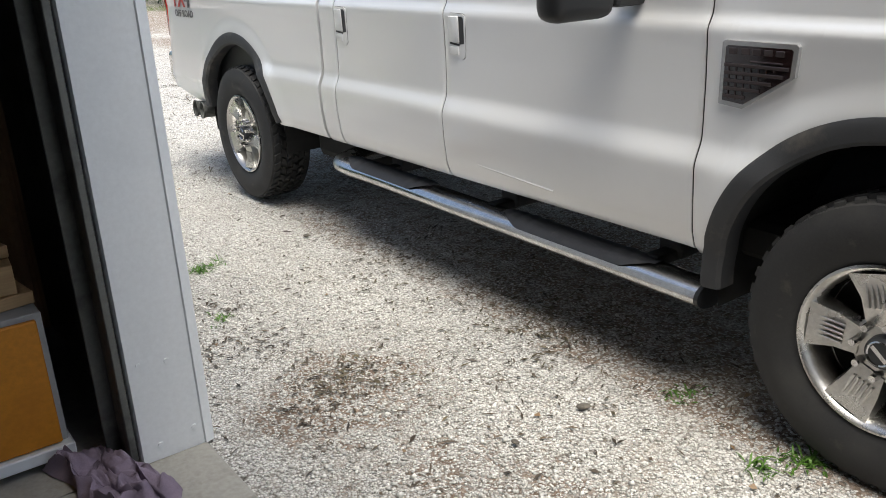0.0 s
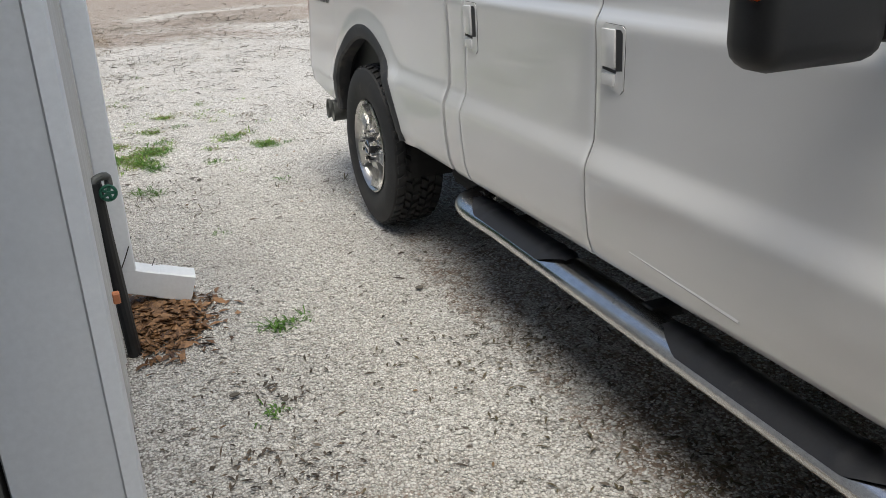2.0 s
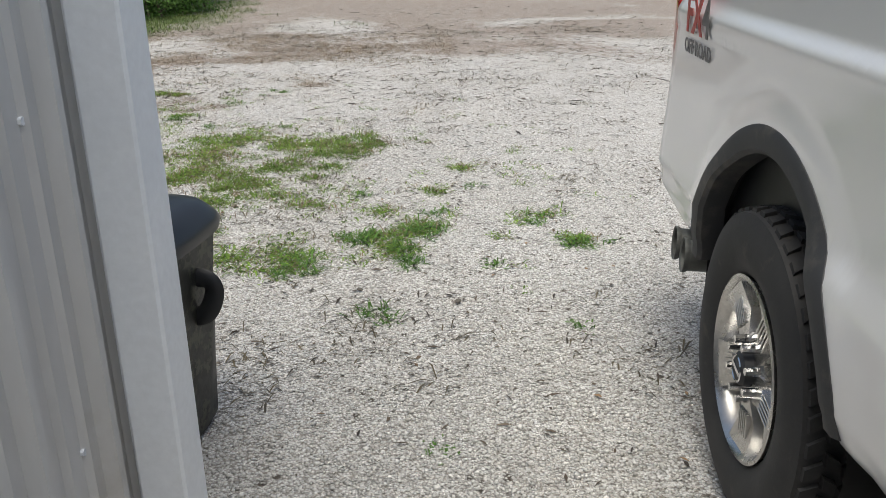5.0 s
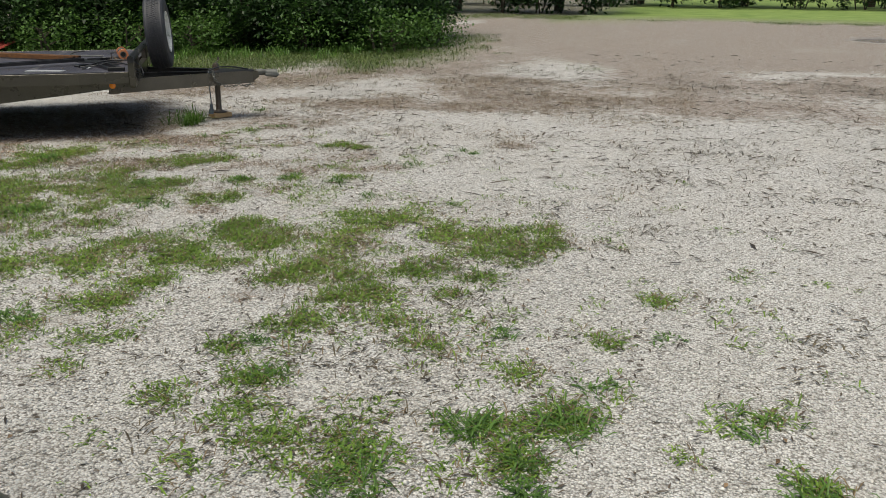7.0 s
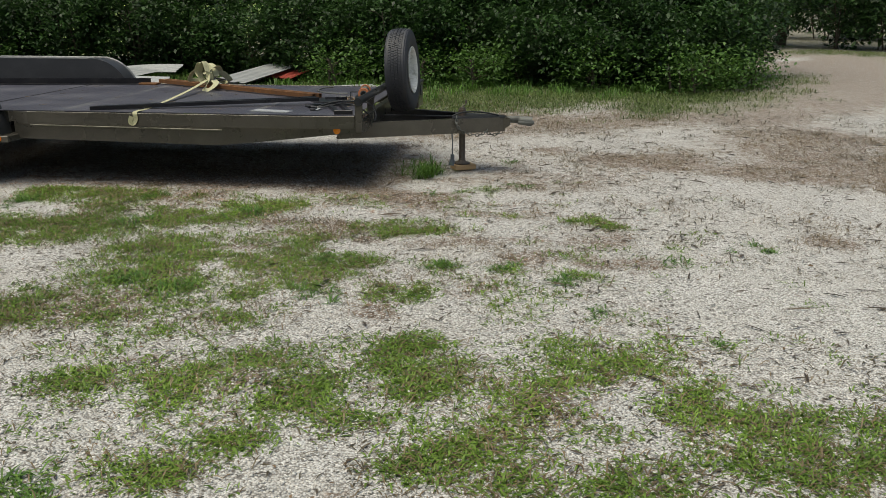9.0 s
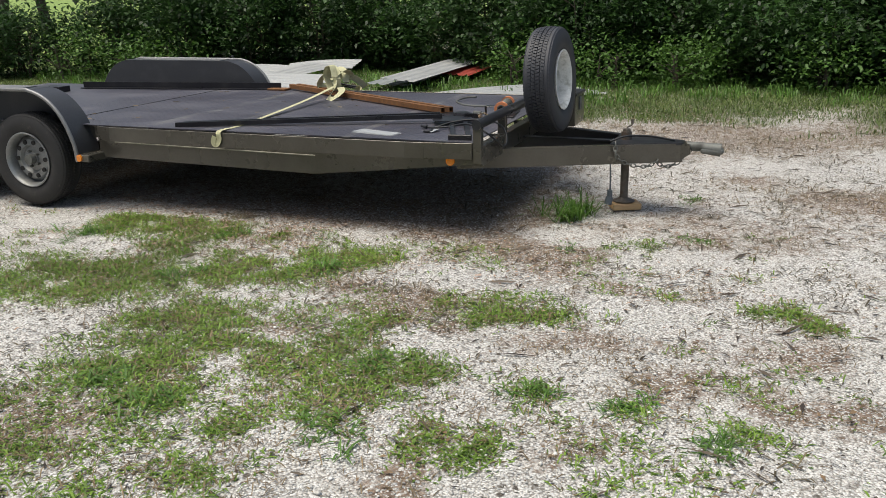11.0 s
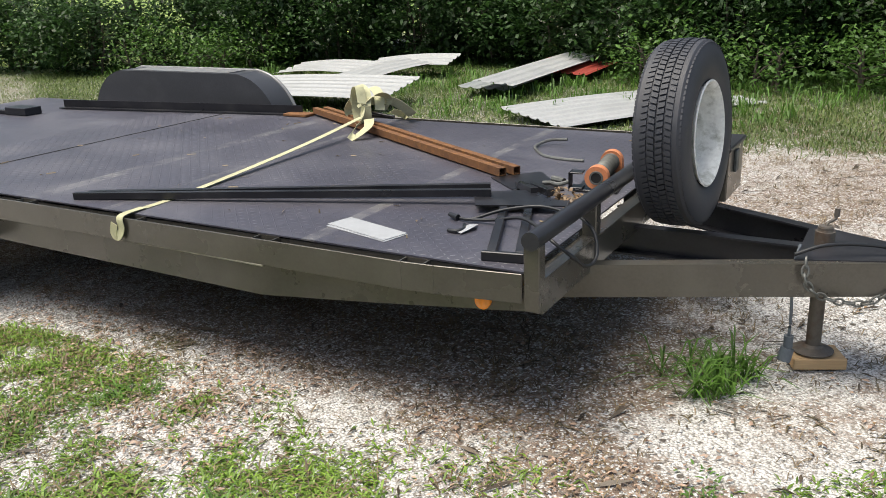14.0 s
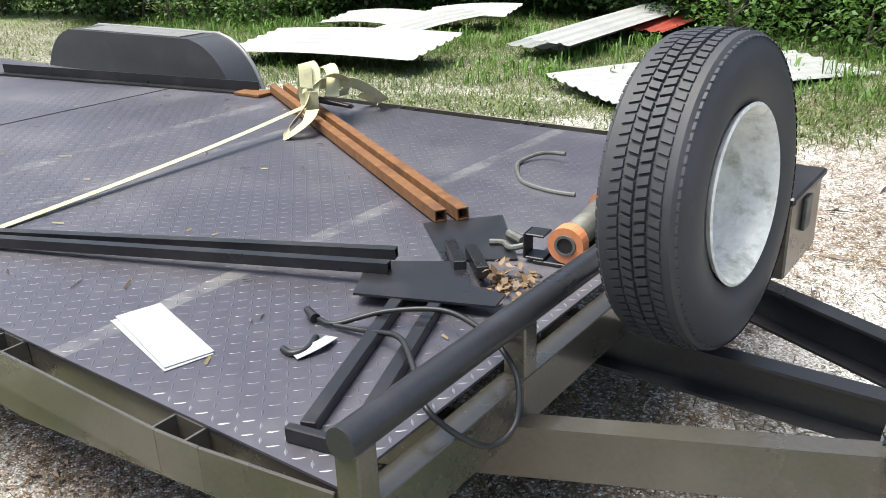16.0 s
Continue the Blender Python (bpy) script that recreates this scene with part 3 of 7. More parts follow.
def build_building():
    H = 2.6
    # east wall past the doorway: sheet on the outside, frame behind
    bm = bmn()
    ribbed(bm, JAMB_Y + 0.10, END_Y - 0.02, 0.02, H, WALL_X)
    wall = part("wall_east", bm, siding)
    tagged(wall, "grey-white ribbed metal siding of the garage wall", "wall", kind="structure")
    bm = bmn()
    for z in (0.35, 0.63, 1.2, 1.9):
        for y in (2.62, 2.85, 3.08, 3.31, 3.54, 3.885, 4.0, 4.23):
            rod(bm, (WALL_X - 0.004, y, z), (WALL_X + 0.006, y, z), 0.007, 6)
    part("siding_screw", bm, white_metal, wall)
    bm = bmn()
    box(bm, WALL_X - 0.15, WALL_X - 0.02, JAMB_Y + 0.22, END_Y - 0.06, -0.1, H)
    ob = part("wall_frame", bm, concrete)
    tagged(ob, "plain inner core of the garage wall", "wall", kind="structure")
    # north wall
    bm = bmn()
    ribbed(bm, 0, 7.2, 0.02, H, 0.0)
    bmesh.ops.transform(bm, matrix=Matrix.Translation((-6.62, END_Y, 0)) @ Matrix.Rotation(radians(-90), 4, 'Z') @ Matrix.Scale(-1, 4, (0, 1, 0)), verts=bm.verts[:])
    ob = part("wall_north", bm, siding)
    tagged(ob, "grey-white ribbed metal end wall of the garage", "wall", kind="structure")
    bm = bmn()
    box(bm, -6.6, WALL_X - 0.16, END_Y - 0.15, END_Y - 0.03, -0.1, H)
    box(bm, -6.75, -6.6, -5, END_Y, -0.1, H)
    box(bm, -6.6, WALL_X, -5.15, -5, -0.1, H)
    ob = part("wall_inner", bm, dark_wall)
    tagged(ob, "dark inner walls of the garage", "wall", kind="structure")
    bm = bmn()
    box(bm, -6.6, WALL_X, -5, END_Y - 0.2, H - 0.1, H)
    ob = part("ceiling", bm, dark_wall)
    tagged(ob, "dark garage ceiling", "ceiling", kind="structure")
    bm = bmn()
    box(bm, WALL_X - 0.15, WALL_X, -5, -1.6, -0.1, H)
    box(bm, WALL_X - 0.15, WALL_X, -1.6, JAMB_Y, 2.5, H)
    ob = part("wall_over_door", bm, siding)
    tagged(ob, "grey-white wall over and beside the doorway", "wall", kind="structure")
    bm = bmn()
    prism(bm, [(-7.0, H), (0.72, H), (0.72, H + 0.08), (-3.0, H + 1.1), (-7.0, H + 0.08)], -5.3, END_Y + 0.25, Matrix.Rotation(radians(90), 4, 'X') @ Matrix.Scale(-1, 4, (0, 0, 1)))
    ob = part("roof", bm, siding)
    tagged(ob, "grey metal roof of the garage", "roof", kind="structure")
    # jamb: a broad folded white trim post closing the wall's end
    bm = bmn()
    prism(bm, [(0.412, JAMB_Y + 0.012), (0.417, JAMB_Y), (0.610, JAMB_Y), (0.614, JAMB_Y - 0.006), (0.644, JAMB_Y + 0.004), (0.646, JAMB_Y + 0.012), (0.646, JAMB_Y + 0.15),
               (0.412, JAMB_Y + 0.15)], 0.0, 2.6)
    post = part("trim", bm, white_metal)
    tagged(post, "pale blue-white folded metal trim on the door jamb", "trim", kind="structure")
    bm = bmn()
    for x, z in ((0.585, .07), (0.475, .05), (0.45, .33), (0.535, 0.32)):
        rod(bm, (x, JAMB_Y + 0.002, z), (x, JAMB_Y - 0.004, z), 0.009, 8)
    part("trim_screw", bm, white_metal, post)
    # door track inside the jamb
    bm = bmn()
    bar(bm, (0.392, JAMB_Y + 0.05, 0.02), (0.392, JAMB_Y + 0.05, 2.6), 0.022, 0.10, 0.003, up=(0, 1, 0))
    bar(bm, (0.362, JAMB_Y + 0.10, 0.02), (0.362, JAMB_Y + 0.10, 2.6), 0.05, 0.012, 0.003, up=(0, 1, 0))
    track = part("door_track", bm, track_metal)
    tagged(track, "grimy galvanised door track beside the jamb", "door track", kind="structure")
    # slab
    bm = bmn()
    box(bm, -6.6, 0.62, -5, JAMB_Y, -0.12, 0.004, 0.008)
    box(bm, -6.6, 0.45, JAMB_Y + 0.001, END_Y - 0.16, -0.12, 0.003, 0.0)
    ob = part("floor", bm, concrete)
    tagged(ob, "worn concrete garage floor slab", "floor", kind="structure")
    # corrugated inner sheet behind the jamb
    bm = bmn()
    n = 60
    xs = [0.33 - i * 0.012 for i in range(n)]
    lo = [bm.verts.new((x, 2.95 + 0.012 * math.sin(i * 1.05) + (0.33 - x) * 0.6, 0.3)) for i, x in enumerate(xs)]
    hi = [bm.verts.new((v.co.x, v.co.y, 2.6)) for v in lo]
    for j in range(n - 1):
        bm.faces.new((lo[j], lo[j + 1], hi[j + 1], hi[j]))
    ob = part("inner_sheet", bm, brown_sheet)
    tagged(ob, "brown corrugated sheet standing inside the garage", "wall", kind="structure")


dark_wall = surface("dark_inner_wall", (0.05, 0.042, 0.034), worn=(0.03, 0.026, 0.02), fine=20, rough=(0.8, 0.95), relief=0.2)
track_metal = surface("grimy_galvanised", (0.16, 0.165, 0.155), worn=(0.05, 0.05, 0.045), big=6, fine=60, rough=(0.5, 0.75), metal=0.5, relief=0.15, dist=0.001)
brown_sheet = surface("brown_sheet", (0.34, 0.22, 0.13), worn=(0.2, 0.13, 0.08), fine=30, rough=(0.6, 0.8), relief=0.1)
build_building()


def build_downspout():
    y, x = 4.415, 0.672
    sp = thing("downspout", pose(x, y, 0), "white painted square metal downspout with a kicked-out elbow", "downspout")
    bm = bmn()
    sec = [(-.04, -.055), (.04, -.055), (.046, -.05), (.046, .05), (.04, .055), (-.04, .055), (-.046, .05), (-.046, -.05)]
    sweep(bm, [(0, 0, 2.55), (0, 0, 0.15)], [(s, w) for s, w in sec], up=(0, 1, 0))
    part("pipe", bm, white_metal, sp)
    for name, a, b, g in (("elbow", (-.040, 0, .150), (.13, -.006, .092), 1.0), ("outlet", (.125, -.006, .094), (.262, -.014, .052), 1.05)):
        bm = bmn()
        sweep(bm, [a, b], [(s * g * 1.15, w * g * 1.02) for s, w in sec], up=Z)
        part(name, bm, white_metal, sp)
    bm = bmn()
    tube(bm, smooth_path([(-.05, -.062, .14), (-.01, -.066, .2), (.03, -.06, .28), (.05, .0, .31)], 5), .0025, 5)
    tube(bm, smooth_path([(.06, -.02, .075), (.12, .03, .17), (.13, .09, .165)], 5), .002, 5)
    part("wire", bm, black_plastic, sp)


build_downspout()


def build_hydrant():
    h = thing("water_spigot", pose(0.637, 3.90, 0), "black foam wrapped standpipe with a green handled brass tap", "water tap")
    bm = bmn()
    tube(bm, smooth_path([(0.02, .06, -.02), (0.01, .03, .25), (0, 0, .5), (-.005, -.03, .70)], 6), .026, 12)
    part("pipe_wrap", bm, black_plastic, h)
    bm = bmn()
    tube(bm, smooth_path([(-.01, -.035, .685), (.0, -.03, .705), (.025, -.01, .71), (.04, .015, .70), (.042, .02, .67)], 5), .014, 10)
    part("tap", bm, track_metal, h)
    bm = bmn()
    wheel = [(.036 + 0.025 * math.cos(a), -.05, .66 + 0.025 * math.sin(a)) for a in np.linspace(0, 2 * math.pi, 19)[:-1]]
    sweep(bm, wheel, circle(.006, 6), closed=True, up=(0, 1, 0))
    for k in range(5):
        a = k * 2 * math.pi / 5
        rod(bm, (.036, -.05, .66), (.036 + .027 * math.cos(a), -.05, .66 + .027 * math.sin(a)), .006, 6)
    rod(bm, (.036, -.06, .66), (.036, .0, .66), .009, 8)
    part("handle", bm, green_paint, h, "green cast handwheel")
    bm = bmn()
    box(bm, -.016, .010, -.022, .0, .29, .34, .005, Matrix.Rotation(0.3, 4, 'X'))
    part("tag", bm, orange_paint, h, "orange rag tag")


green_paint = surface("green_enamel", (0.02, 0.12, 0.075), worn=(0.03, 0.07, 0.05), big=20, fine=80, rough=(0.3, 0.5), relief=0.1)
orange_paint = surface("orange_paint", (0.62, 0.235, 0.11), worn=(0.50, 0.19, 0.09), big=6, fine=80, rough=(0.4, 0.6), relief=0.1, dirt=(0.12, 0.07, 0.04), dirt_at=(0.62, 0.9))
build_hydrant()


# ---- pickup truck; local x across (the near side at -1), y towards the tail, origin under the rear axle ----
TRUCK = thing("pickup_truck", pose(2.955, 4.945, 0), "silver-white crew cab pickup truck with chrome side steps", "pickup truck")
SIDE = 1.022
REAR_A, FRONT_A = (0.0, 0.47), (-3.965, 0.47)
ARCH = 0.52
PROFILE = [(0.52, .060), (0.545, .034), (0.60, .016), (0.70, .005), (0.79, .0), (0.81, .001), (0.826, .006), (0.845, .014), (0.864, .0225), (0.878, .028), (0.89, .0305), (0.93, .032), (1.05, .033),
           (1.15, .030), (1.195, .027), (1.208, .027), (1.220, .032), (1.238, .043), (1.252, .049), (1.29, .052), (1.45, .062)]


def side_in(z):
    return float(np.interp(z, [p[0] for p in PROFILE], [p[1] for p in PROFILE]))


def side_x(y, z):
    """How far out the flank stands, with a swell round the wheel arches."""
    d = side_in(z)
    fade = min(1.0, max(0.0, (y - .15) / .35))
    d += fade * (.033 * min(1.0, max(0.0, (z - .66) / .5)) - d) * (.68 < z < 1.16)
    for ay, az in (REAR_A, FRONT_A):
        r = math.hypot(y - ay, z - az)
        swell = max(0.0, 1 - abs(r - ARCH - .03) / .10)
        d -= 0.014 * swell * swell * (3 - 2 * swell) * (1 if z > az - .1 else 0)
    return SIDE - max(d, -0.012)


def flank(name, y0, y1, low, top, parent, mirror=1, tail=0.0):
    """A body panel of one flank between y0 and y1 from low(y) to top(y), its edges folded inwards."""
    ys = set(np.linspace(y0, y1, max(4, int((y1 - y0) / .05)) + 1).tolist())
    for ay, _ in (REAR_A, FRONT_A):
        for a in np.arange(2, 179, 4):
            y = ay - ARCH * math.cos(radians(a))
            if y0 < y < y1:
                ys.add(y)
    for e in (0.012, 0.03):
        ys.update((y0 + e, y1 - e))
    ys = sorted(ys)
    rows = 64
    bm = bmn()
    grid = []
    for y in ys:
        col = []
        lo, hi = low(y), top(y)
        edge = min(y - y0, y1 - y)
        for k in range(rows + 1):
            z = lo + (hi - lo) * k / rows
            x = side_x(y, z) - 0.0025 * max(0, 1 - edge / 0.012) ** 2
            if tail and y > y1 - tail:
                x -= 0.035 * ((y - y1 + tail) / tail) ** 2
            col.append(bm.verts.new((-x * mirror, y, z)))
        grid.append(col)
    for i in range(len(ys) - 1):
        for k in range(rows):
            bm.faces.new((grid[i][k], grid[i][k + 1], grid[i + 1][k + 1], grid[i + 1][k]))
    rim = [c[0] for c in grid] + grid[-1][1:] + [c[-1] for c in grid[::-1]][1:] + grid[0][::-1][1:-1]
    back = [bm.verts.new((v.co.x + .035 * mirror, v.co.y, v.co.z)) for v in rim]
    for j in range(len(rim)):
        q = (j + 1) % len(rim)
        bm.faces.new((rim[j], rim[q], back[q], back[j]))
    return part(name, bm, paint, parent, smooth=40)


def over_arch(base):
    def low(y):
        z = base(y) if callable(base) else base
        for ay, az in (REAR_A, FRONT_A):
            d = ARCH ** 2 - (y - ay) ** 2
            if d > 0:
                z = max(z, az + math.sqrt(d))
        return z
    return low


def build_flanks():
    for mirror in (1, -1):
        belt = lambda y: 1.42
        bed_low = over_arch(lambda y: 0.54 + max(0, y - 0.75) * 0.22)
        bed = flank("bed_side", -1.045, 1.13, bed_low, lambda y: 1.36, TRUCK, mirror, tail=0.06)
        sill = lambda y: 0.535
        flank("cab_corner", -1.215, -1.072, sill, belt, TRUCK, mirror)
        for name, y0, y1 in (("rear_door", -2.098, -1.222), ("front_door", -3.365, -2.105)):
            d = flank(name, y0, y1, sill, belt, TRUCK, mirror)
            if mirror == 1:
                door_handle(d, y1 - (0.062 if name == "rear_door" else 0.085))
                if name == "front_door":
                    # thin slanting strip low on the door, in body paint
                    bm = bmn()
                    sweep(bm, [(-side_x(-2.3, .60) - .001, -2.32, .625), (-side_x(-2.3, .6) - .001, -2.75, .60)], [(.0, .005), (.003, .0), (.0, -.005), (-.004, 0)], up=Z)
                    part("thin_door_strip", bm, paint, d)
        # dark shut lines behind the gaps between the panels
        for y0, y1, deep, base in ((-2.107, -2.096, .006, .54), (-1.224, -1.213, .006, .54), (-3.374, -3.363, .006, .54), (-1.074, -1.043, .022, .56)):
            bm = bmn()
            zs = np.linspace(base, 1.35, 40)
            a = [bm.verts.new((-(side_x(y0, z) - deep) * mirror, y0, z)) for z in zs]
            b = [bm.verts.new((-(side_x(y1, z) - deep) * mirror, y1, z)) for z in zs]
            for k in range(39):
                bm.faces.new((a[k], a[k + 1], b[k + 1], b[k]))
            part("shut_line", bm, under_black, TRUCK)
        flank("fender", -4.93, -3.372, over_arch(0.52), lambda y: 1.30 - max(0, -4.3 - y) * .12, TRUCK, mirror)


def door_handle(door, y):
    """Flap handle with a finger recess on its front side and a key panel below."""
    z = 1.125
    m = on_flank(y, z, .0) @ Matrix.Diagonal((1.12, 1.0, 1.0, 1.0))
    out = [(-.050, -.06), (-.040, -.078), (.030, -.092), (.044, -.080), (.052, .060), (.052, .076), (.042, .084), (-.030, .086), (-.040, .078), (-.044, .06)]
    bm = bmn()
    prism(bm, out, -.006, .004, m)
    h = part("door_handle", bm, paint, door, smooth=30)
    bm = bmn()
    prism(bm, [(x * 1.018, q * 1.012) for x, q in out], -.006, .0012, m)
    part("handle_gap", bm, black_plastic, h)
    # finger recess as flat dark pieces: shadowed body paint put into the colour
    bm = bmn()
    prism(bm, [(.016, -.034), (.042, -.030), (.044, .066), (.036, .074), (.012, .074)], .0, .0052, m)
    prism(bm, [(-.040, -.034), (.016, -.040), (.016, -.032), (-.040, -.026)], .0, .0052, m)
    part("handle_recess_shade", bm, flare_grey, h)
    bm = bmn()
    box(bm, -.038, .018, -.026, .074, .0, .012, .004, m, 2)
    part("handle_flap", bm, paint, h, smooth=40)
    bm = bmn()
    box(bm, -.040, .012, -.076, -.042, .0, .011, .005, m, 2)
    part("key_panel", bm, paint, h, smooth=40)


def build_flares():
    for mirror in (1, -1):
        for (ay, az), a0, a1 in ((REAR_A, 9, 174), (FRONT_A, 0, 184)):
            bm = bmn()
            prev = None
            n = 52
            for k in range(n + 1):
                a = radians(a0 + (a1 - a0) * k / n)
                ring = []
                for dr, dx in ((-.035, .06), (-.035, -.004), (-.024, -.014), (.018, -.011), (.036, -.002), (.040, .010)):
                    r = ARCH + dr
                    y, z = ay - r * math.cos(a), az + r * math.sin(a)
                    base = side_x(y, max(z, .56))
                    ring.append(bm.verts.new((-(base - dx) * mirror, y, z)))
                if prev:
                    for j in range(5):
                        bm.faces.new((prev[j], prev[j + 1], ring[j + 1], ring[j]))
                prev = ring
            part("wheel_arch_flare", bm, flare_grey, TRUCK, "dark grey wheel arch moulding", smooth=35)
            bm = bmn()     # liner
            prev = None
            for k in range(25):
                a = radians(-12 + 204 * k / 24)
                r = ARCH + .0
                y, z = ay - r * math.cos(a), az + r * math.sin(a)
                ring = [bm.verts.new((-(SIDE - .05) * mirror, y, z)), bm.verts.new((-.5 * mirror, y, z))]
                if prev:
                    bm.faces.new((prev[0], prev[1], ring[1], ring[0]))
                prev = ring
            part("arch_liner", bm, under_black, TRUCK, "black wheel arch liner")


def build_cab():
    top = SIDE - .075
    bm = bmn()     # floor pan and frame block the light under the body
    box(bm, -.86, .86, -4.85, 1.05, .50, .62, .02)
    part("floor_pan", bm, under_black, TRUCK)
    for s in (-1, 1):
        bm = bmn()
        box(bm, s * .5 - .05, s * .5 + .05, -4.8, 1.1, .40, .52, .01)
        part("frame_rail", bm, under_black, TRUCK)
    # unseen tank and driveline bulk, added to keep light from under the truck
    bm = bmn()
    box(bm, -.80, -.45, -1.1, -.55, .33, .52, .05, seg=2)
    box(bm, .2, .75, -2.9, -1.3, .30, .52, .05, seg=2)
    part("added_fuel_tank", bm, under_black, TRUCK)
    bm = bmn()
    box(bm, -.30, .30, -4.3, -2.6, .30, .55, .08, seg=2)
    rod(bm, (0, -2.7, .42), (0, -.1, .42), .055, 12)
    part("added_driveline", bm, under_black, TRUCK)
    for y in (0.0, -3.965):
        bm = bmn()
        rod(bm, (-.75, y, .41), (.75, y, .41), .045, 12)
        rod(bm, (-.12, y, .41), (.12, y, .41), .15, 16)
        part("axle", bm, under_black, TRUCK)
    # greenhouse and roof
    bm = bmn()
    lower = [(-top, -3.40, 1.42), (top, -3.40, 1.42), (top, -1.08, 1.42), (-top, -1.08, 1.42)]
    upper = [(-top + .16, -2.72, 1.93), (top - .16, -2.72, 1.93), (top - .16, -1.25, 1.93), (-top + .16, -1.25, 1.93)]
    lo, hi = [bm.verts.new(v) for v in lower], [bm.verts.new(v) for v in upper]
    for j in range(4):
        bm.faces.new((lo[j], lo[(j + 1) % 4], hi[(j + 1) % 4], hi[j]))
    part("cab_glass", bm, cab_glass, TRUCK, "dark tinted cab windows")
    bm = bmn()
    box(bm, -top + .13, top - .13, -2.78, -1.2, 1.925, 1.985, .03, seg=3)
    part("roof", bm, paint, TRUCK, smooth=40)
    for s in (-1, 1):
        for a, c, w in (((s * top, -3.40, 1.42), (s * (top - .16), -2.72, 1.94), .06), ((s * top, -2.10, 1.42), (s * (top - .16), -2.05, 1.94), .10), ((s * top, -1.12, 1.42), (s * (top - .16), -1.24, 1.94), .13)):
            bm = bmn()
            bar(bm, a, c, .04, w, .008, up=(0, 1, 0))
            part("pillar", bm, paint, TRUCK)
        bm = bmn()
        box(bm, s * top - .03, s * top + .012, -3.36, -1.09, 1.415, 1.435, .006)
        part("belt_moulding", bm, black_plastic, TRUCK)
    bm = bmn()     # hood
    n = 14
    prev = None
    for i in range(n + 1):
        y = -3.36 - (4.92 - 3.36) * i / n
        ring = []
        for j in range(17):
            u = -1 + j / 8
            z = 1.30 - max(0, -4.3 - y) * .12 + .10 * (1 - u ** 4) - .05 * (i / n) ** 3
            ring.append(bm.verts.new((u * (SIDE - .062), y, z)))
        if prev:
            for j in range(16):
                bm.faces.new((prev[j], prev[j + 1], ring[j + 1], ring[j]))
        prev = ring
    part("hood", bm, paint, TRUCK, smooth=40)
    bm = bmn()
    box(bm, -.93, .93, -4.98, -4.86, .66, 1.22, .03, seg=2)
    part("grille", bm, chrome, TRUCK)
    bm = bmn()
    box(bm, -1.0, 1.0, -5.12, -4.93, .48, .72, .04, seg=2)
    part("front_bumper", bm, chrome, TRUCK)
    # bed: floor, front wall, tailgate, bumper
    bm = bmn()
    box(bm, -.90, .90, -1.04, 1.10, .80, .86)
    box(bm, -.92, .92, -1.05, -1.0, .60, 1.34)
    for s in (-1, 1):
        box(bm, s * .91 - .02, s * .91 + .02, -1.04, 1.09, .6, 1.34)
        box(bm, s * .925 - .035, s * .925 + .035, -1.045, 1.12, 1.335, 1.375, .012)
    part("cargo_bed", bm, black_plastic, TRUCK)
    bm = bmn()
    box(bm, -.82, .82, 1.09, 1.145, .74, 1.36, .02, seg=2)
    part("tailgate", bm, paint, TRUCK)
    bm = bmn()
    box(bm, -.97, .97, 1.12, 1.29, .60, .83, .03, seg=2)
    part("rear_bumper", bm, chrome, TRUCK)
    for s in (-1, 1):
        bm = bmn()
        box(bm, s * .925 - .06, s * .925 + .062, 1.065, 1.165, .93, 1.25, .022, seg=3)
        part("tail_light", bm, lens_red, TRUCK, "red tail light lens", smooth=40)
    # dark lower corner of the bumper and the exhaust tip behind the wheel
    bm = bmn()
    tube(bm, smooth_path([(-.62, .35, .50), (-.86, .58, .50), (-.97, .66, .50)], 5), .055, 14)
    part("exhaust_pipe", bm, track_metal, TRUCK)
    for y in (.62, .735):
        bm = bmn()
        lathe(bm, [(.046, .20), (.050, .0), (.056, -.004), (.056, .006), (.046, .02), (.044, .18), (.0001, .18)], 24, pose(-1.02, y, .485, 0, 3, -6))
        part("exhaust_tip", bm, track_metal, TRUCK, "dull steel exhaust tip", smooth=40)


def build_mirror():
    bm = bmn()
    box(bm, -1.345, -1.085, -3.12, -3.005, 1.235, 1.60, .045, seg=3)
    m = part("side_mirror", bm, black_plastic, TRUCK, "black towing mirror", smooth=40)
    bm = bmn()
    box(bm, -1.10, -.90, -3.12, -3.03, 1.265, 1.33, .02, seg=2)
    part("mirror_arm", bm, black_plastic, m)
    bm = bmn()
    box(bm, -1.352, -1.26, -3.10, -3.0, 1.345, 1.45, .012, seg=2)
    part("marker_lamp", bm, lens_orange, m, "orange marker lens")


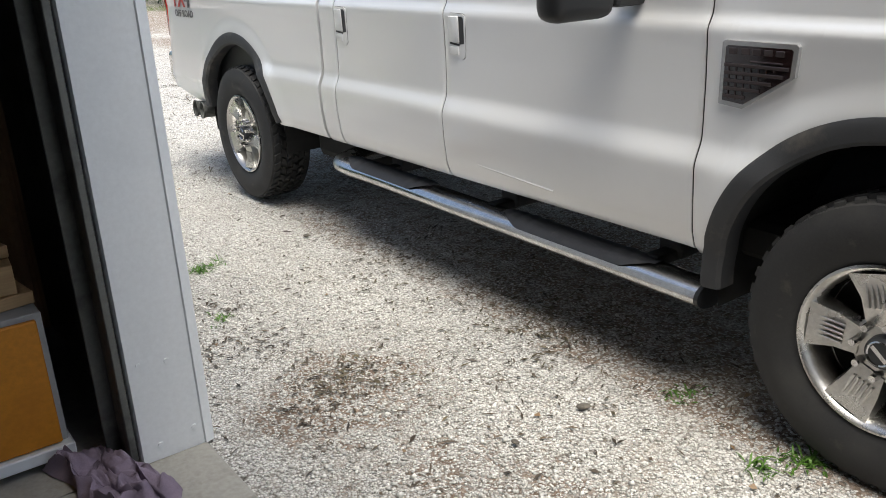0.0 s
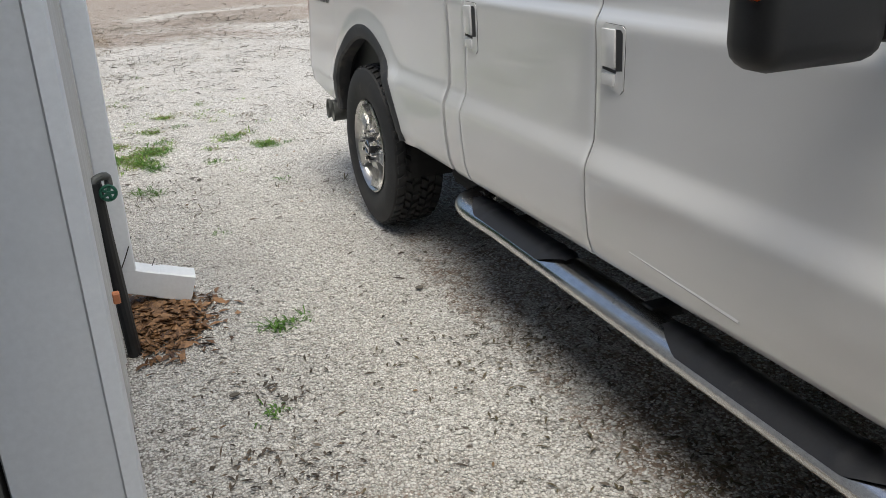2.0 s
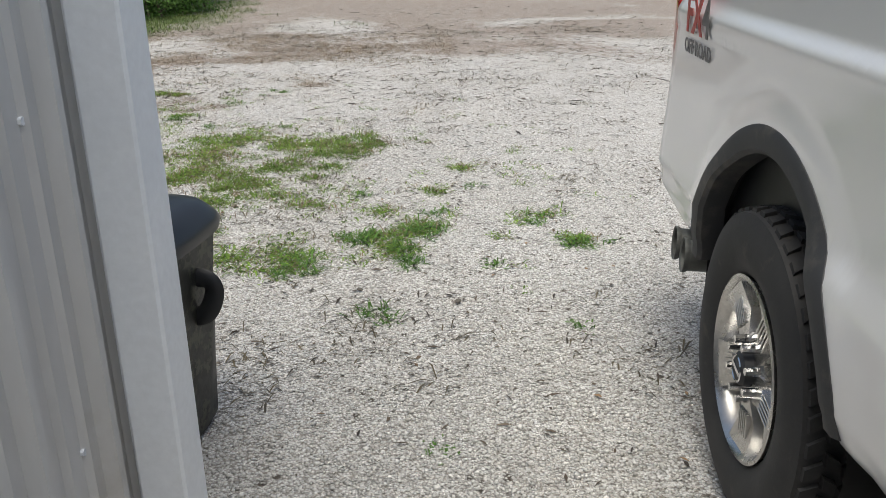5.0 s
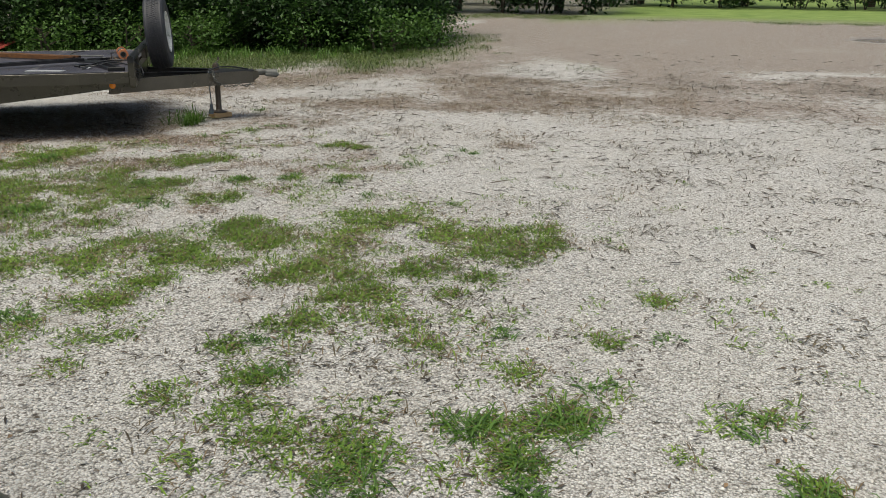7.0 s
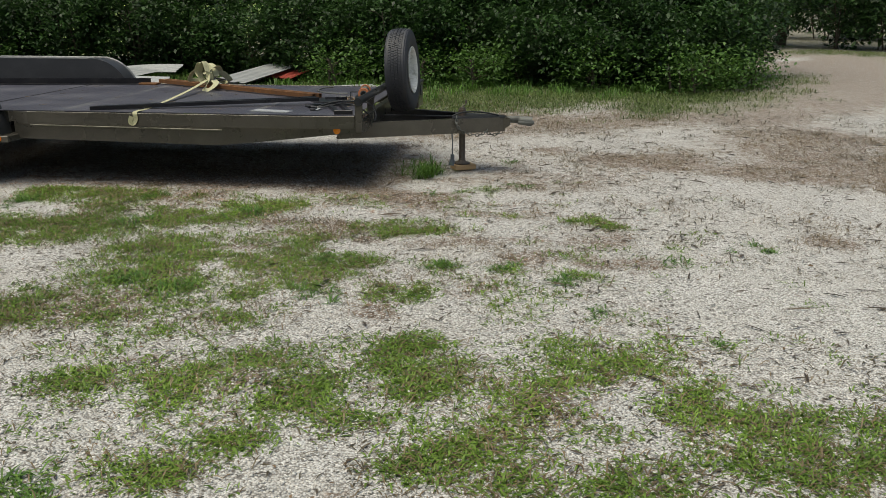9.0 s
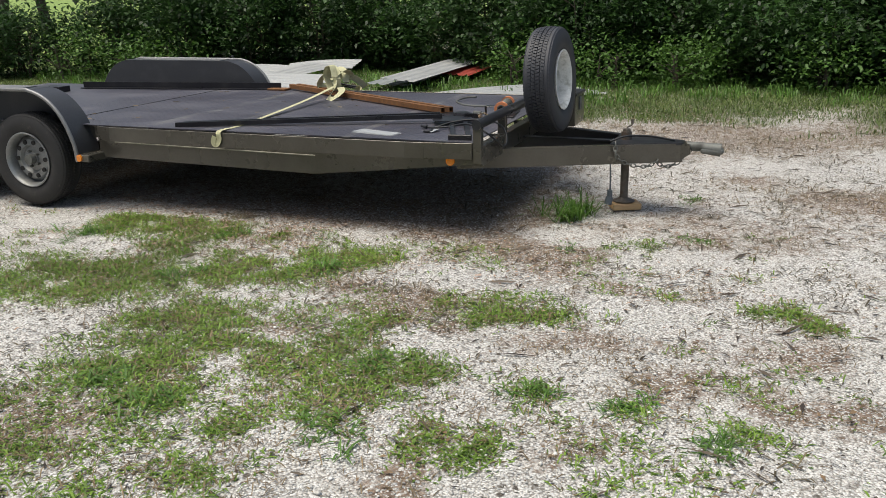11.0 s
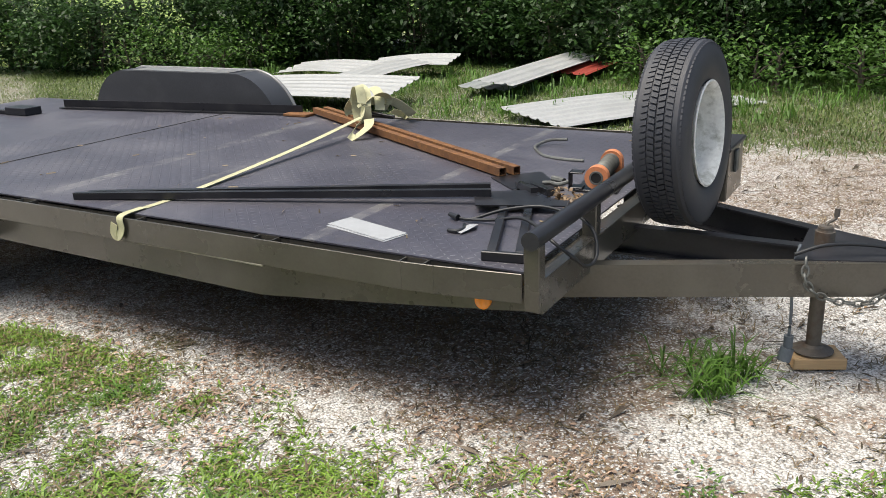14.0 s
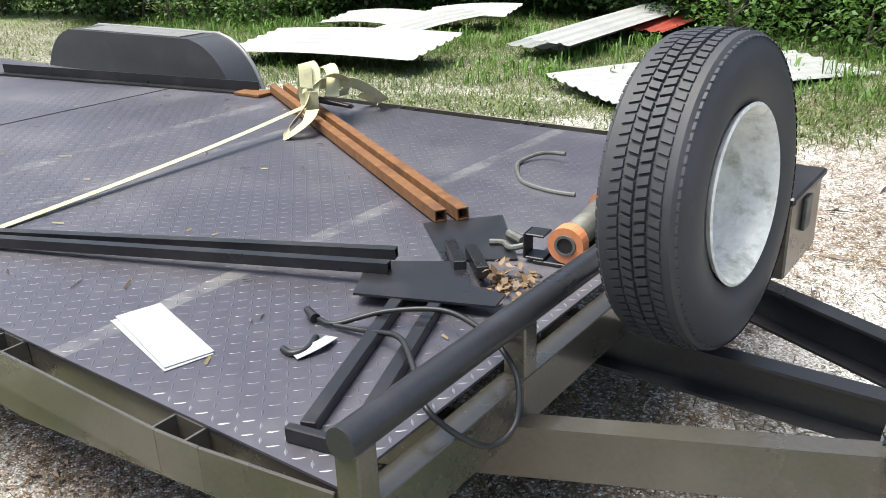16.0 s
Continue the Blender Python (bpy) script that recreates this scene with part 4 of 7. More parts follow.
def build_step():
    """Bent chrome tube under the doors with two rubber treads."""
    for s in (-1, 1):
        xo = .945
        pts = smooth_path([(s * .70, -1.10, .44), (s * .86, -1.085, .425), (s * xo, -1.16, .41), (s * xo, -1.5, .405), (s * xo, -2.2, .395), (s * xo, -3.0, .385), (s * xo, -3.395, .379)], 8)
        bm = bmn()
        sweep(bm, pts, circle(.044, 20, .074))
        step = part("side_step", bm, step_metal, TRUCK, "chrome tubular side step", smooth=60)
        bm = bmn()
        sweep(bm, [(s * xo, -3.392, .379), (s * xo, -3.41, .379)], circle(.0435, 20, .0735))
        part("end_cap", bm, black_plastic, step)
        for y0, y1 in ((-1.92, -1.20), (-3.20, -2.42)):
            bm = bmn()
            n = 44
            prev = None
            for i in range(n + 1):
                t = i / n
                y = y0 + (y1 - y0) * t
                w = .072 * min(1, math.sin(math.pi * min(max(t, .02), .98)) * 2.2) ** .5
                zc = .381 + .0138 * (y + 3.36)
                ring = []
                for j in range(7):
                    u = -1 + j / 3
                    x = u * w
                    z = zc + .044 * math.sqrt(max(0, 1 - (x / .0755) ** 2)) + .007 + (.004 if (i % 4 < 2 and (.70 < t < .93 or .07 < t < .24) and abs(u) < .8) else 0)
                    ring.append(bm.verts.new((s * (xo - .002) + x, y, z)))
                if prev:
                    for j in range(6):
                        bm.faces.new((prev[j], prev[j + 1], ring[j + 1], ring[j]))
                prev = ring
            part("tread_pad", bm, pad_rubber, step, "black rubber tread pad", smooth=30)
        for y in (-1.45, -2.3, -3.15):
            bm = bmn()
            box(bm, min(s * .5, s * .93), max(s * .5, s * .93), y - .03, y + .03, .40, .44, .005)
            box(bm, s * .80 - .03, s * .80 + .03, y - .05, y + .05, .41, .56, .005)
            part("step_bracket", bm, flare_grey, step)


def tyre_mesh(bm, r, w, rim, blocks, rows, depth, lug_w, skew=.25, crown=.006, lugs=None):
    """A tyre round the x axis, its outer face towards -x, with tread blocks."""
    h = w / 2
    prof = [(rim, -h * .82), (rim + .012, -h * .90), (rim + (r - rim) * .35, -h * 1.02), (rim + (r - rim) * .6, -h * 1.03), (r - .045, -h * .97), (r - .02, -h * .90), (r - depth, -h * .78),
            (r - depth, 0), (r - depth, h * .78), (r - .02, h * .90), (r - .045, h * .97), (rim + (r - rim) * .5, h * 1.03), (rim + .012, h * .9), (rim, h * .82)]
    lathe(bm, prof, 64)
    bm = lugs
    for k in range(blocks):
        for j in range(rows):
            u = -1 + 2 * (j + .5) / rows
            a = 2 * math.pi * (k + .5 * (j % 2) + .12 * math.sin(j * 2.1)) / blocks
            bw = (w * (.80 if crown < .01 else .88)) / rows * ((.86 if crown < .01 else .93) if abs(u) < .7 else 1.05)
            da = 2 * math.pi / blocks * lug_w
            top = r - crown * u * u
            vs = []
            for rr, g in ((r - depth - .004, 1.0), (top, .88)):
                for sx, sa in ((-1, -1), (1, -1), (1, 1), (-1, 1)):
                    x = u * w * (.42 if crown < .01 else .465) + sx * bw / 2 * g
                    aa = a + sa * da / 2 * g + sx * skew * da * (1 if j % 2 else -1)
                    drop = 0.014 * max(0, abs(x) / (w * .5) - .78) * 4
                    vs.append(bm.verts.new((x, (rr - drop) * math.cos(aa), (rr - drop) * math.sin(aa))))
            for f in ((4, 5, 6, 7), (0, 1, 5, 4), (1, 2, 6, 5), (2, 3, 7, 6), (3, 0, 4, 7)):
                bm.faces.new([vs[i] for i in f])


def build_truck_wheel():
    w = new("wheel")
    w.parent = TRUCK
    bm = bmn()
    lugs = bmn()
    tyre_mesh(bm, .415, .275, .235, 44, 6, .014, .62, lugs=lugs)
    part("tyre", bm, tyre_rubber, w, "black all-terrain tyre", smooth=35)
    tagged(part("tread", lugs, tyre_rubber, w), kind="stuff")
    bm = bmn()
    lathe(bm, [(.236, -.118), (.240, -.128), (.232, -.131), (.222, -.122), (.212, -.10), (.205, -.05), (.205, .10), (.236, .115)], 56)
    rim = part("rim", bm, alloy, w, "polished alloy five-spoke rim", smooth=40)
    bm = bmn()
    lathe(bm, [(.204, -.02), (.09, -.01), (.02, -.01)], 40)
    part("brake_disc", bm, under_black, rim)
    bm = bmn()
    lathe(bm, [(.0001, -.108), (.085, -.108), (.094, -.10), (.098, -.06), (.098, .0)], 40)
    for k in range(5):
        a = k * 2 * math.pi / 5 + math.pi / 2
        m = Matrix.Rotation(a, 4, 'X')
        out = [(-.046, .07), (.046, .07), (.060, .14), (.078, .213), (-.078, .213), (-.060, .14)]
        vs = []
        for x0, g in ((-.06, 1.0), (-.112, .86)):
            for q, r in out:
                x = x0 - (.010 if r > .2 and g < 1 else 0) + (.012 if .1 < r < .2 and g < 1 else 0)
                vs.append(bm.verts.new(m @ Vector((x, q * g, r))))
        n = 6
        for j in range(n):
            bm.faces.new((vs[j], vs[(j + 1) % n], vs[n + (j + 1) % n], vs[n + j]))
        bm.faces.new(vs[n:])
        for q in (-.028, -.014, 0, .014, .028):
            box(bm, -.114, -.098, q - .0032, q + .0032, .115, .20, .001, m)
    part("spokes", bm, alloy, rim, smooth=35)
    for k in range(8):
        a = k * 2 * math.pi / 8 + .2
        bm = bmn()
        rod(bm, (-.10, .075 * math.cos(a), .075 * math.sin(a)), (-.142, .075 * math.cos(a), .075 * math.sin(a)), .0125, 8, .010)
        part("lug_nut", bm, chrome, rim, smooth=40)
    bm = bmn()
    lathe(bm, [(.0001, -.138), (.035, -.138), (.044, -.130), (.048, -.10)], 32)
    part("centre_cap", bm, flare_grey, rim, "grey centre cap", smooth=40)
    bm = bmn()
    lathe(bm, [(.030, -.1385), (.033, -.141), (.036, -.1385)], 32)
    box(bm, -.141, -.138, -.028, .028, -.006, .006)
    part("cap_emblem", bm, chrome, rim)
    spots = [pose(-.885, 0, .413, 12), pose(-.885, -3.985, .413, 40), pose(.885, 0, .413, 0, 0, 180), pose(.885, -3.965, .413, 0, 0, 180)]
    w.matrix_basis = spots[0]
    for m in spots[1:]:
        copy_thing(w, m)


def text_mesh(body, size, depth=0.0015, shear=0.0, wide=1.0):
    c = bpy.data.curves.new("text", 'FONT')
    c.body, c.size, c.extrude, c.shear = body, size, depth, shear
    c.offset = size * .03
    c.align_x, c.align_y = 'CENTER', 'CENTER'
    ob = bpy.data.objects.new("text", c)
    scene.collection.objects.link(ob)
    dg = bpy.context.evaluated_depsgraph_get()
    dg.update()
    me = bpy.data.meshes.new_from_object(ob.evaluated_get(dg))
    bpy.data.objects.remove(ob)
    bpy.data.curves.remove(c)
    me.transform(Matrix.Diagonal((wide, 1, 1, 1)))
    return me


def on_flank(y, z, lift):
    """Lays x of a drawing towards the front of the truck, y up, on the near flank."""
    tilt = math.atan2(side_x(y, z - .03) - side_x(y, z + .03), .06)
    return Matrix.Translation((-side_x(y, z) - lift, y, z)) @ Matrix.Rotation(tilt, 4, 'Y') @ Matrix(((0, 0, -1, 0), (-1, 0, 0, 0), (0, 1, 0, 0), (0, 0, 0, 1)))


def build_badge():
    """Vent trim on the fender: a chrome frame with a black grid."""
    yc, zc = -3.545, 1.09
    m = on_flank(yc, zc, .004)
    out = [(-.118, -.088), (-.04, -.095), (.115, .005), (.122, .085), (.115, .092), (-.105, .092), (-.112, .086)]
    bm = bmn()
    prism(bm, out, -.01, .010, m)
    v = part("fender_vent", bm, bright_trim, TRUCK, "chrome framed black fender vent", smooth=30)
    bm = bmn()
    prism(bm, [(x * .88, y * .86) for x, y in out], .0, .0125, m)
    part("vent_back", bm, vent_gloss, v, "glossy dark brown vent panel")
    bm = bmn()
    for y, x0, x1 in ((-.062, -.098, -.03), (-.04, -.10, .015), (-.018, -.10, .05), (.004, -.10, .085), (.026, -.10, .10)):
        box(bm, x0, x1, y - .005, y + .005, .010, .0165, .001, m)
    for x in np.arange(-.085, .07, .0235):
        lo = -.07 if x < -.03 else -.05 + (x + .03) * .75
        box(bm, x - .0015, x + .0015, lo, .03, .010, .0155, 0, m)
    part("vent_grid", bm, vent_dark, v)
    bm = bmn()
    for x in (-.075, -.035, .0, .035, .07):
        box(bm, x - .013, x + .013, .056, .073, .011, .0145, .001, m)
    box(bm, -.02, .08, .036, .041, .011, .0150, .001, m)
    part("plain_lettering_bars", bm, vent_dark, v)


def build_decal():
    y, z = .77, 1.165
    m = on_flank(y, z, .005) @ Matrix.Scale(1.12, 4)
    me = text_mesh("FX", .150, .0006, .25, 1.0)
    me.transform(m @ Matrix.Translation((-.055, .035, 0)))
    part("decal_letters", me, decal_red, TRUCK, "red FX decal lettering")
    me = text_mesh("4", .150, .0006, .25, 1.0)
    me.transform(m @ Matrix.Translation((.072, .035, 0)))
    part("decal_number", me, decal_grey, TRUCK, "grey decal numeral")
    me = text_mesh("OFF ROAD", .054, .0006, .15, 1.1)
    me.transform(m @ Matrix.Translation((0, -.052, .003)))
    part("decal_words", me, decal_grey, TRUCK, "grey OFF ROAD decal lettering")


bright_trim = surface("bright_trim", (0.50, 0.50, 0.50), fine=60, rough=(0.2, 0.3), metal=0.6, relief=0.0)
vent_gloss = surface("vent_gloss", (0.022, 0.012, 0.012), fine=60, rough=(0.05, 0.12), relief=0.0, coat=0.8)
vent_dark = surface("vent_grid", (0.075, 0.06, 0.06), fine=60, rough=(0.2, 0.3), metal=0.5, relief=0.0)
decal_red = surface("red_decal", (0.42, 0.03, 0.025), fine=80, rough=(0.4, 0.5), relief=0.0)
decal_grey = surface("grey_decal", (0.10, 0.10, 0.105), fine=80, rough=(0.4, 0.5), relief=0.0)
cab_glass = surface("tinted_glass", (0.012, 0.014, 0.016), fine=20, rough=(0.03, 0.06), relief=0.0, coat=0.5)
build_flanks()
build_flares()
build_cab()
build_mirror()
build_step()
build_truck_wheel()
build_badge()
build_decal()


# ---- car trailer; local x forward along the trailer, y towards its far side, origin at the near front corner of the deck ----
TM = pose(-3.826, 11.066, 0, 0, 0, 33.8)
TRAILER = thing("car_trailer", TM, "dark brown-grey tandem axle steel car trailer with a diamond plate deck", "trailer")
DECK, WIDE, TAIL = 0.605, 2.345, -5.6


def build_deck():
    bm = bmn()
    prism(bm, [(0, .0), (0, WIDE), (-3.795, WIDE), (-3.795, .02), (-2.9, .0)], DECK - .006, DECK)
    deck = part("deck_plate", bm, deck_paint, TRAILER, "dark diamond plate deck")
    bm = bmn()
    prism(bm, [(-3.805, .065), (-3.805, WIDE), (TAIL, WIDE), (TAIL, .065)], DECK - .008, DECK - .002)
    part("rear_deck_plate", bm, deck_paint, TRAILER, "dark diamond plate deck")
    # raised tread of the plate
    step = .0333
    xs, ys = np.arange(-3.78, -.01, step), np.arange(.022, WIDE - .01, step)
    gx, gy = np.meshgrid(xs, ys)
    ix, iy = np.meshgrid(np.arange(len(xs)), np.arange(len(ys)))
    ang = np.where((ix + iy) % 2 == 0, radians(45), radians(-45)).ravel()
    px, py = gx.ravel(), gy.ravel()
    shape = np.array([(-.0145, 0, 0), (0, -.0042, 0), (.0145, 0, 0), (0, .0042, 0), (-.008, 0, .0009), (.008, 0, .0009)])
    c, s = np.cos(ang)[:, None], np.sin(ang)[:, None]
    vx = px[:, None] + shape[:, 0] * c - shape[:, 1] * s
    vy = py[:, None] + shape[:, 0] * s + shape[:, 1] * c
    vz = np.broadcast_to(DECK - .0002 + shape[:, 2], vx.shape)
    tri = np.array([(0, 1, 4), (1, 5, 4), (1, 2, 5), (2, 3, 5), (3, 4, 5), (3, 0, 4)])
    # tread glints and rub along the near and front edges, painted as brighter steel
    edge_glint = np.exp(-py / .11) * np.exp(px / 1.0) + np.exp(px / .08) + .10 * ripple(px, py, 7.0, 91)
    bright_edge = edge_glint > .45
    for name, sel, mat, label in (("tread_pattern", ~bright_edge, deck_paint, "raised diamond tread of the deck plate"), ("glint_tread", bright_edge, tread_bright, "tread along the edge, glint and rub in a brighter colour")):
        verts = np.stack([vx[sel], vy[sel], vz[sel]], -1).reshape(-1, 3)
        faces = (np.arange(int(sel.sum()))[:, None, None] * 6 + tri).reshape(-1, 3)
        tagged(part(name, mesh_from(name, verts, faces.tolist()), mat, TRAILER, label), kind="stuff")
    # welded seam between two plates
    bm = bmn()
    bar(bm, (-3.30, .02, DECK + .001), (-3.30, WIDE - .01, DECK + .001), .010, .004, .001)
    part("deck_seam", bm, under_black, TRAILER, "dark open seam between deck plates")


def side_plate(bm, y0, y1, outline):
    """A plate standing along x with the outline in x, z, between y0 and y1."""
    prism(bm, [(x, z) for x, z in outline], y0, y1, Matrix(((1, 0, 0, 0), (0, 0, 1, 0), (0, 1, 0, 0), (0, 0, 0, 1))))


def build_frame():
    for near in (True, False):
        f = (lambda y: y) if near else (lambda y: WIDE + .03 - y)
        lo, hi = sorted((f(.004), f(.03)))
        bm = bmn()
        side_plate(bm, lo, hi, [(.055, .475), (.055, .598), (-2.78, .585), (-2.86, .50), (-2.86, .375), (-2.7, .37), (-1.11, .347), (-.6, .40)])
        part("side_beam", bm, trailer_paint, TRAILER)
        # rub rail of flat bar standing off the deck's edge, bent in to the front corner
        bm = bmn()
        pts = [(-2.84, f(-.02), .552), (-2.70, f(-.058), .552), (-.42, f(-.060), .552), (-.30, f(-.052), .552), (.0, f(-.012), .552)]
        for p, q in zip(pts[:-1], pts[1:]):
            bar(bm, p, q, .008, .10, .0015)
        part("rub_rail", bm, trailer_paint, TRAILER)
        for x in (-2.45, -1.75, -1.04, -.39):
            bm = bmn()
            y0, y1 = sorted((f(-.056), f(.003)))
            for dx in (-.045, .045):
                box(bm, x + dx - .003, x + dx + .003, y0, y1, .50, .598)
            box(bm, x - .045, x + .045, y1 - .006 if near else y0, y1 if near else y0 + .006, .50, .598)
            part("stake_pocket", bm, trailer_paint, TRAILER)
        bm = bmn()
        y0 = f(.002)
        bar(bm, (-2.72, y0, .486), (-1.09, y0, .470), .008, .008, .002)
        part("weld_bead", bm, weld, TRAILER, "pale weld line along the side beam")
        bm = bmn()
        y0, y1 = sorted((f(-.010), f(.004)))
        rod(bm, (-.144, y0, .484), (-.144, y1, .484), .028, 20)
        rod(bm, (-.144, f(-.010), .484), (-.144, f(-.017), .484), .025, 20, .014)
        part("marker_lamp", bm, lens_amber, TRAILER, "round amber marker lamp", smooth=40)
        # tail part of the frame behind the wheels
        bm = bmn()
        side_plate(bm, lo, hi, [(-4.95, .37), (-4.95, .60), (TAIL, .60), (TAIL, .45)])
        part("tail_beam", bm, trailer_paint, TRAILER)
    for x in np.arange(-5.4, -.1, .61):
        bm = bmn()
        box(bm, x - .03, x + .03, .05, WIDE - .05, .50, .594)
        part("cross_member", bm, trailer_paint, TRAILER)
    # front header with the winch rail
    bm = bmn()
    box(bm, .004, .055, .03, WIDE - .01, .455, .575, .004)
    box(bm, .004, .062, .03, WIDE, .570, .582, .002)
    part("front_header", bm, trailer_paint, TRAILER)
    for y, w in ((.012, .05), (.53, .05), (1.60, .05), (WIDE - .02, .05)):
        bm = bmn()
        box(bm, .005, .06, y - w / 2, y + w / 2, .475, .70, .004)
        part("rail_post", bm, trailer_paint, TRAILER)
    bm = bmn()
    rod(bm, (.033, -.022, .715), (.033, WIDE + .02, .715), .031, 24)
    part("front_rail", bm, tongue_dark, TRAILER, "dark steel pipe rail along the deck front", smooth=50)


def channel(bm, p0, p1, h, flange, inward):
    """A steel channel from p0 to p1: web outside, flanges towards inward."""
    k, t, q = h / 2, .008, -inward
    sec = [(0, -k), (q * flange, -k), (q * flange, -k + t), (q * t, -k + t), (q * t, k - t), (q * flange, k - t), (q * flange, k), (0, k)]
    sweep(bm, [p0, p1], sec)


def build_tongue():
    zc, apex = .425, (1.16, 1.02)
    for y0, inward in ((.46, 1), (1.60, -1)):
        bm = bmn()
        channel(bm, (-.22, y0 - inward * .125, zc), (apex[0], apex[1] - inward * .055, zc), .125, .055, inward)
        # far beam: dark paint plus the shade of its inner side, as one colour
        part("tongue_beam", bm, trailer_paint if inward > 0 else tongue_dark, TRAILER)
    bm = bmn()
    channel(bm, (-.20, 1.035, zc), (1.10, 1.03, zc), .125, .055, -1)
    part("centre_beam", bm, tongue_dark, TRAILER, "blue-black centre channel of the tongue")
    bm = bmn()
    prism(bm, [(.70, .80), (.70, 1.24), (1.16, 1.08), (1.16, .96)], .478, .492)
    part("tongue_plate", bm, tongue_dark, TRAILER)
    bm = bmn()
    side_plate(bm, apex[1] - .062, apex[1] + .062, [(.93, .36), (1.02, .485), (1.20, .485), (1.21, .42), (1.12, .36)])
    part("tongue_nose", bm, trailer_paint, TRAILER)
    bm = bmn()
    rod(bm, (1.18, 1.02, .462), (1.29, 1.02, .462), .032, 16)
    rod(bm, (1.28, 1.02, .455), (1.40, 1.02, .445), .036, 16, .045)
    box(bm, 1.27, 1.42, .975, 1.065, .42, .455, .015, seg=2)
    part("coupler", bm, track_metal, TRAILER, "grey steel ball coupler", smooth=40)
    # jack between the tongue beams, its foot on a wood block
    bm = bmn()
    rod(bm, (.775, 1.02, .08), (.775, 1.02, .56), .028, 16)
    rod(bm, (.775, 1.02, .40), (.775, 1.02, .545), .036, 16)
    rod(bm, (.775, 1.02, .545), (.775, 1.02, .565), .030, 12, .024)
    j = part("jack", bm, jack_steel, TRAILER, "rusty grey tongue jack", smooth=40)
    bm = bmn()
    lathe(bm, [(.0001, .0), (.075, .0), (.078, .006), (.04, .02), (.03, .03)], 24, pose(.775, 1.02, .055, 0, -90, 0))
    part("jack_foot", bm, jack_steel, j)
    bm = bmn()
    tube(bm, smooth_path([(.775, 1.02, .56), (.78, 1.03, .575), (.80, 1.05, .585), (.805, 1.055, .60)], 4), .006, 8)
    rod(bm, (.805, 1.055, .595), (.806, 1.056, .625), .010, 10)
    part("jack_crank", bm, jack_steel, j)
    # cable with plug hanging by the jack
    bm = bmn()
    tube(bm, smooth_path([(.70, .96, .50), (.69, .90, .42), (.70, .88, .25), (.70, .88, .15)], 6), .006, 8)
    rod(bm, (.70, .88, .16), (.70, .88, .10), .018, 10)
    rod(bm, (.70, .88, .11), (.69, .87, .06), .026, 12)
    part("trailer_plug", bm, plug_grey, TRAILER, "grey electrical plug on a black cord", smooth=40)
    bm = bmn()
    tube(bm, smooth_path([(.70, .80, .51), (.80, .86, .54), (.95, .95, .53), (1.10, 1.0, .50)], 6), .007, 8)
    part("wiring_loom", bm, black_plastic, TRAILER, smooth=60)
    # safety chains: links along a hanging line
    for pts in ([(.745, .755, .515), (.755, .735, .43), (.82, .77, .37), (.95, .85, .345), (1.02, .90, .40)], [(.98, .90, .375), (1.06, .92, .335), (1.14, .97, .36)]):
        path = smooth_path(pts, 9)
        run, acc, last = [path[0]], 0.0, path[0]
        for p in path[1:]:
            if (p - last).length > .026:
                run.append(p)
                last = p
        for k in range(len(run) - 1):
            a, b = run[k], run[k + 1]
            d = (b - a).normalized()
            s1 = d.cross(Z if abs(d.z) < .9 else Vector((1, 0, 0))).normalized()
            if k % 2:
                s1 = d.cross(s1)
            mid = (a + b) / 2
            bm = bmn()
            loop = [mid + d * (.021 * math.cos(t)) + s1 * (.0115 * math.sin(t)) for t in np.linspace(0, 2 * math.pi, 11)[:-1]]
            sweep(bm, loop, circle(.0042, 6), closed=True, up=d.cross(s1))
            part("chain_link", bm, track_metal, TRAILER, smooth=60)
    bm = bmn()
    box(bm, .13, .315, 1.50, 1.83, .487, .715, .006)
    b = part("tongue_box", bm, trailer_paint, TRAILER, "dark metal tray box on the tongue")
    bm = bmn()
    box(bm, .12, .325, 1.49, 1.84, .712, .735, .006)
    part("box_lid", bm, tongue_dark, b)
    bm = bmn()
    box(bm, .315, .328, 1.62, 1.68, .60, .70, .003)
    part("latch", bm, track_metal, b)


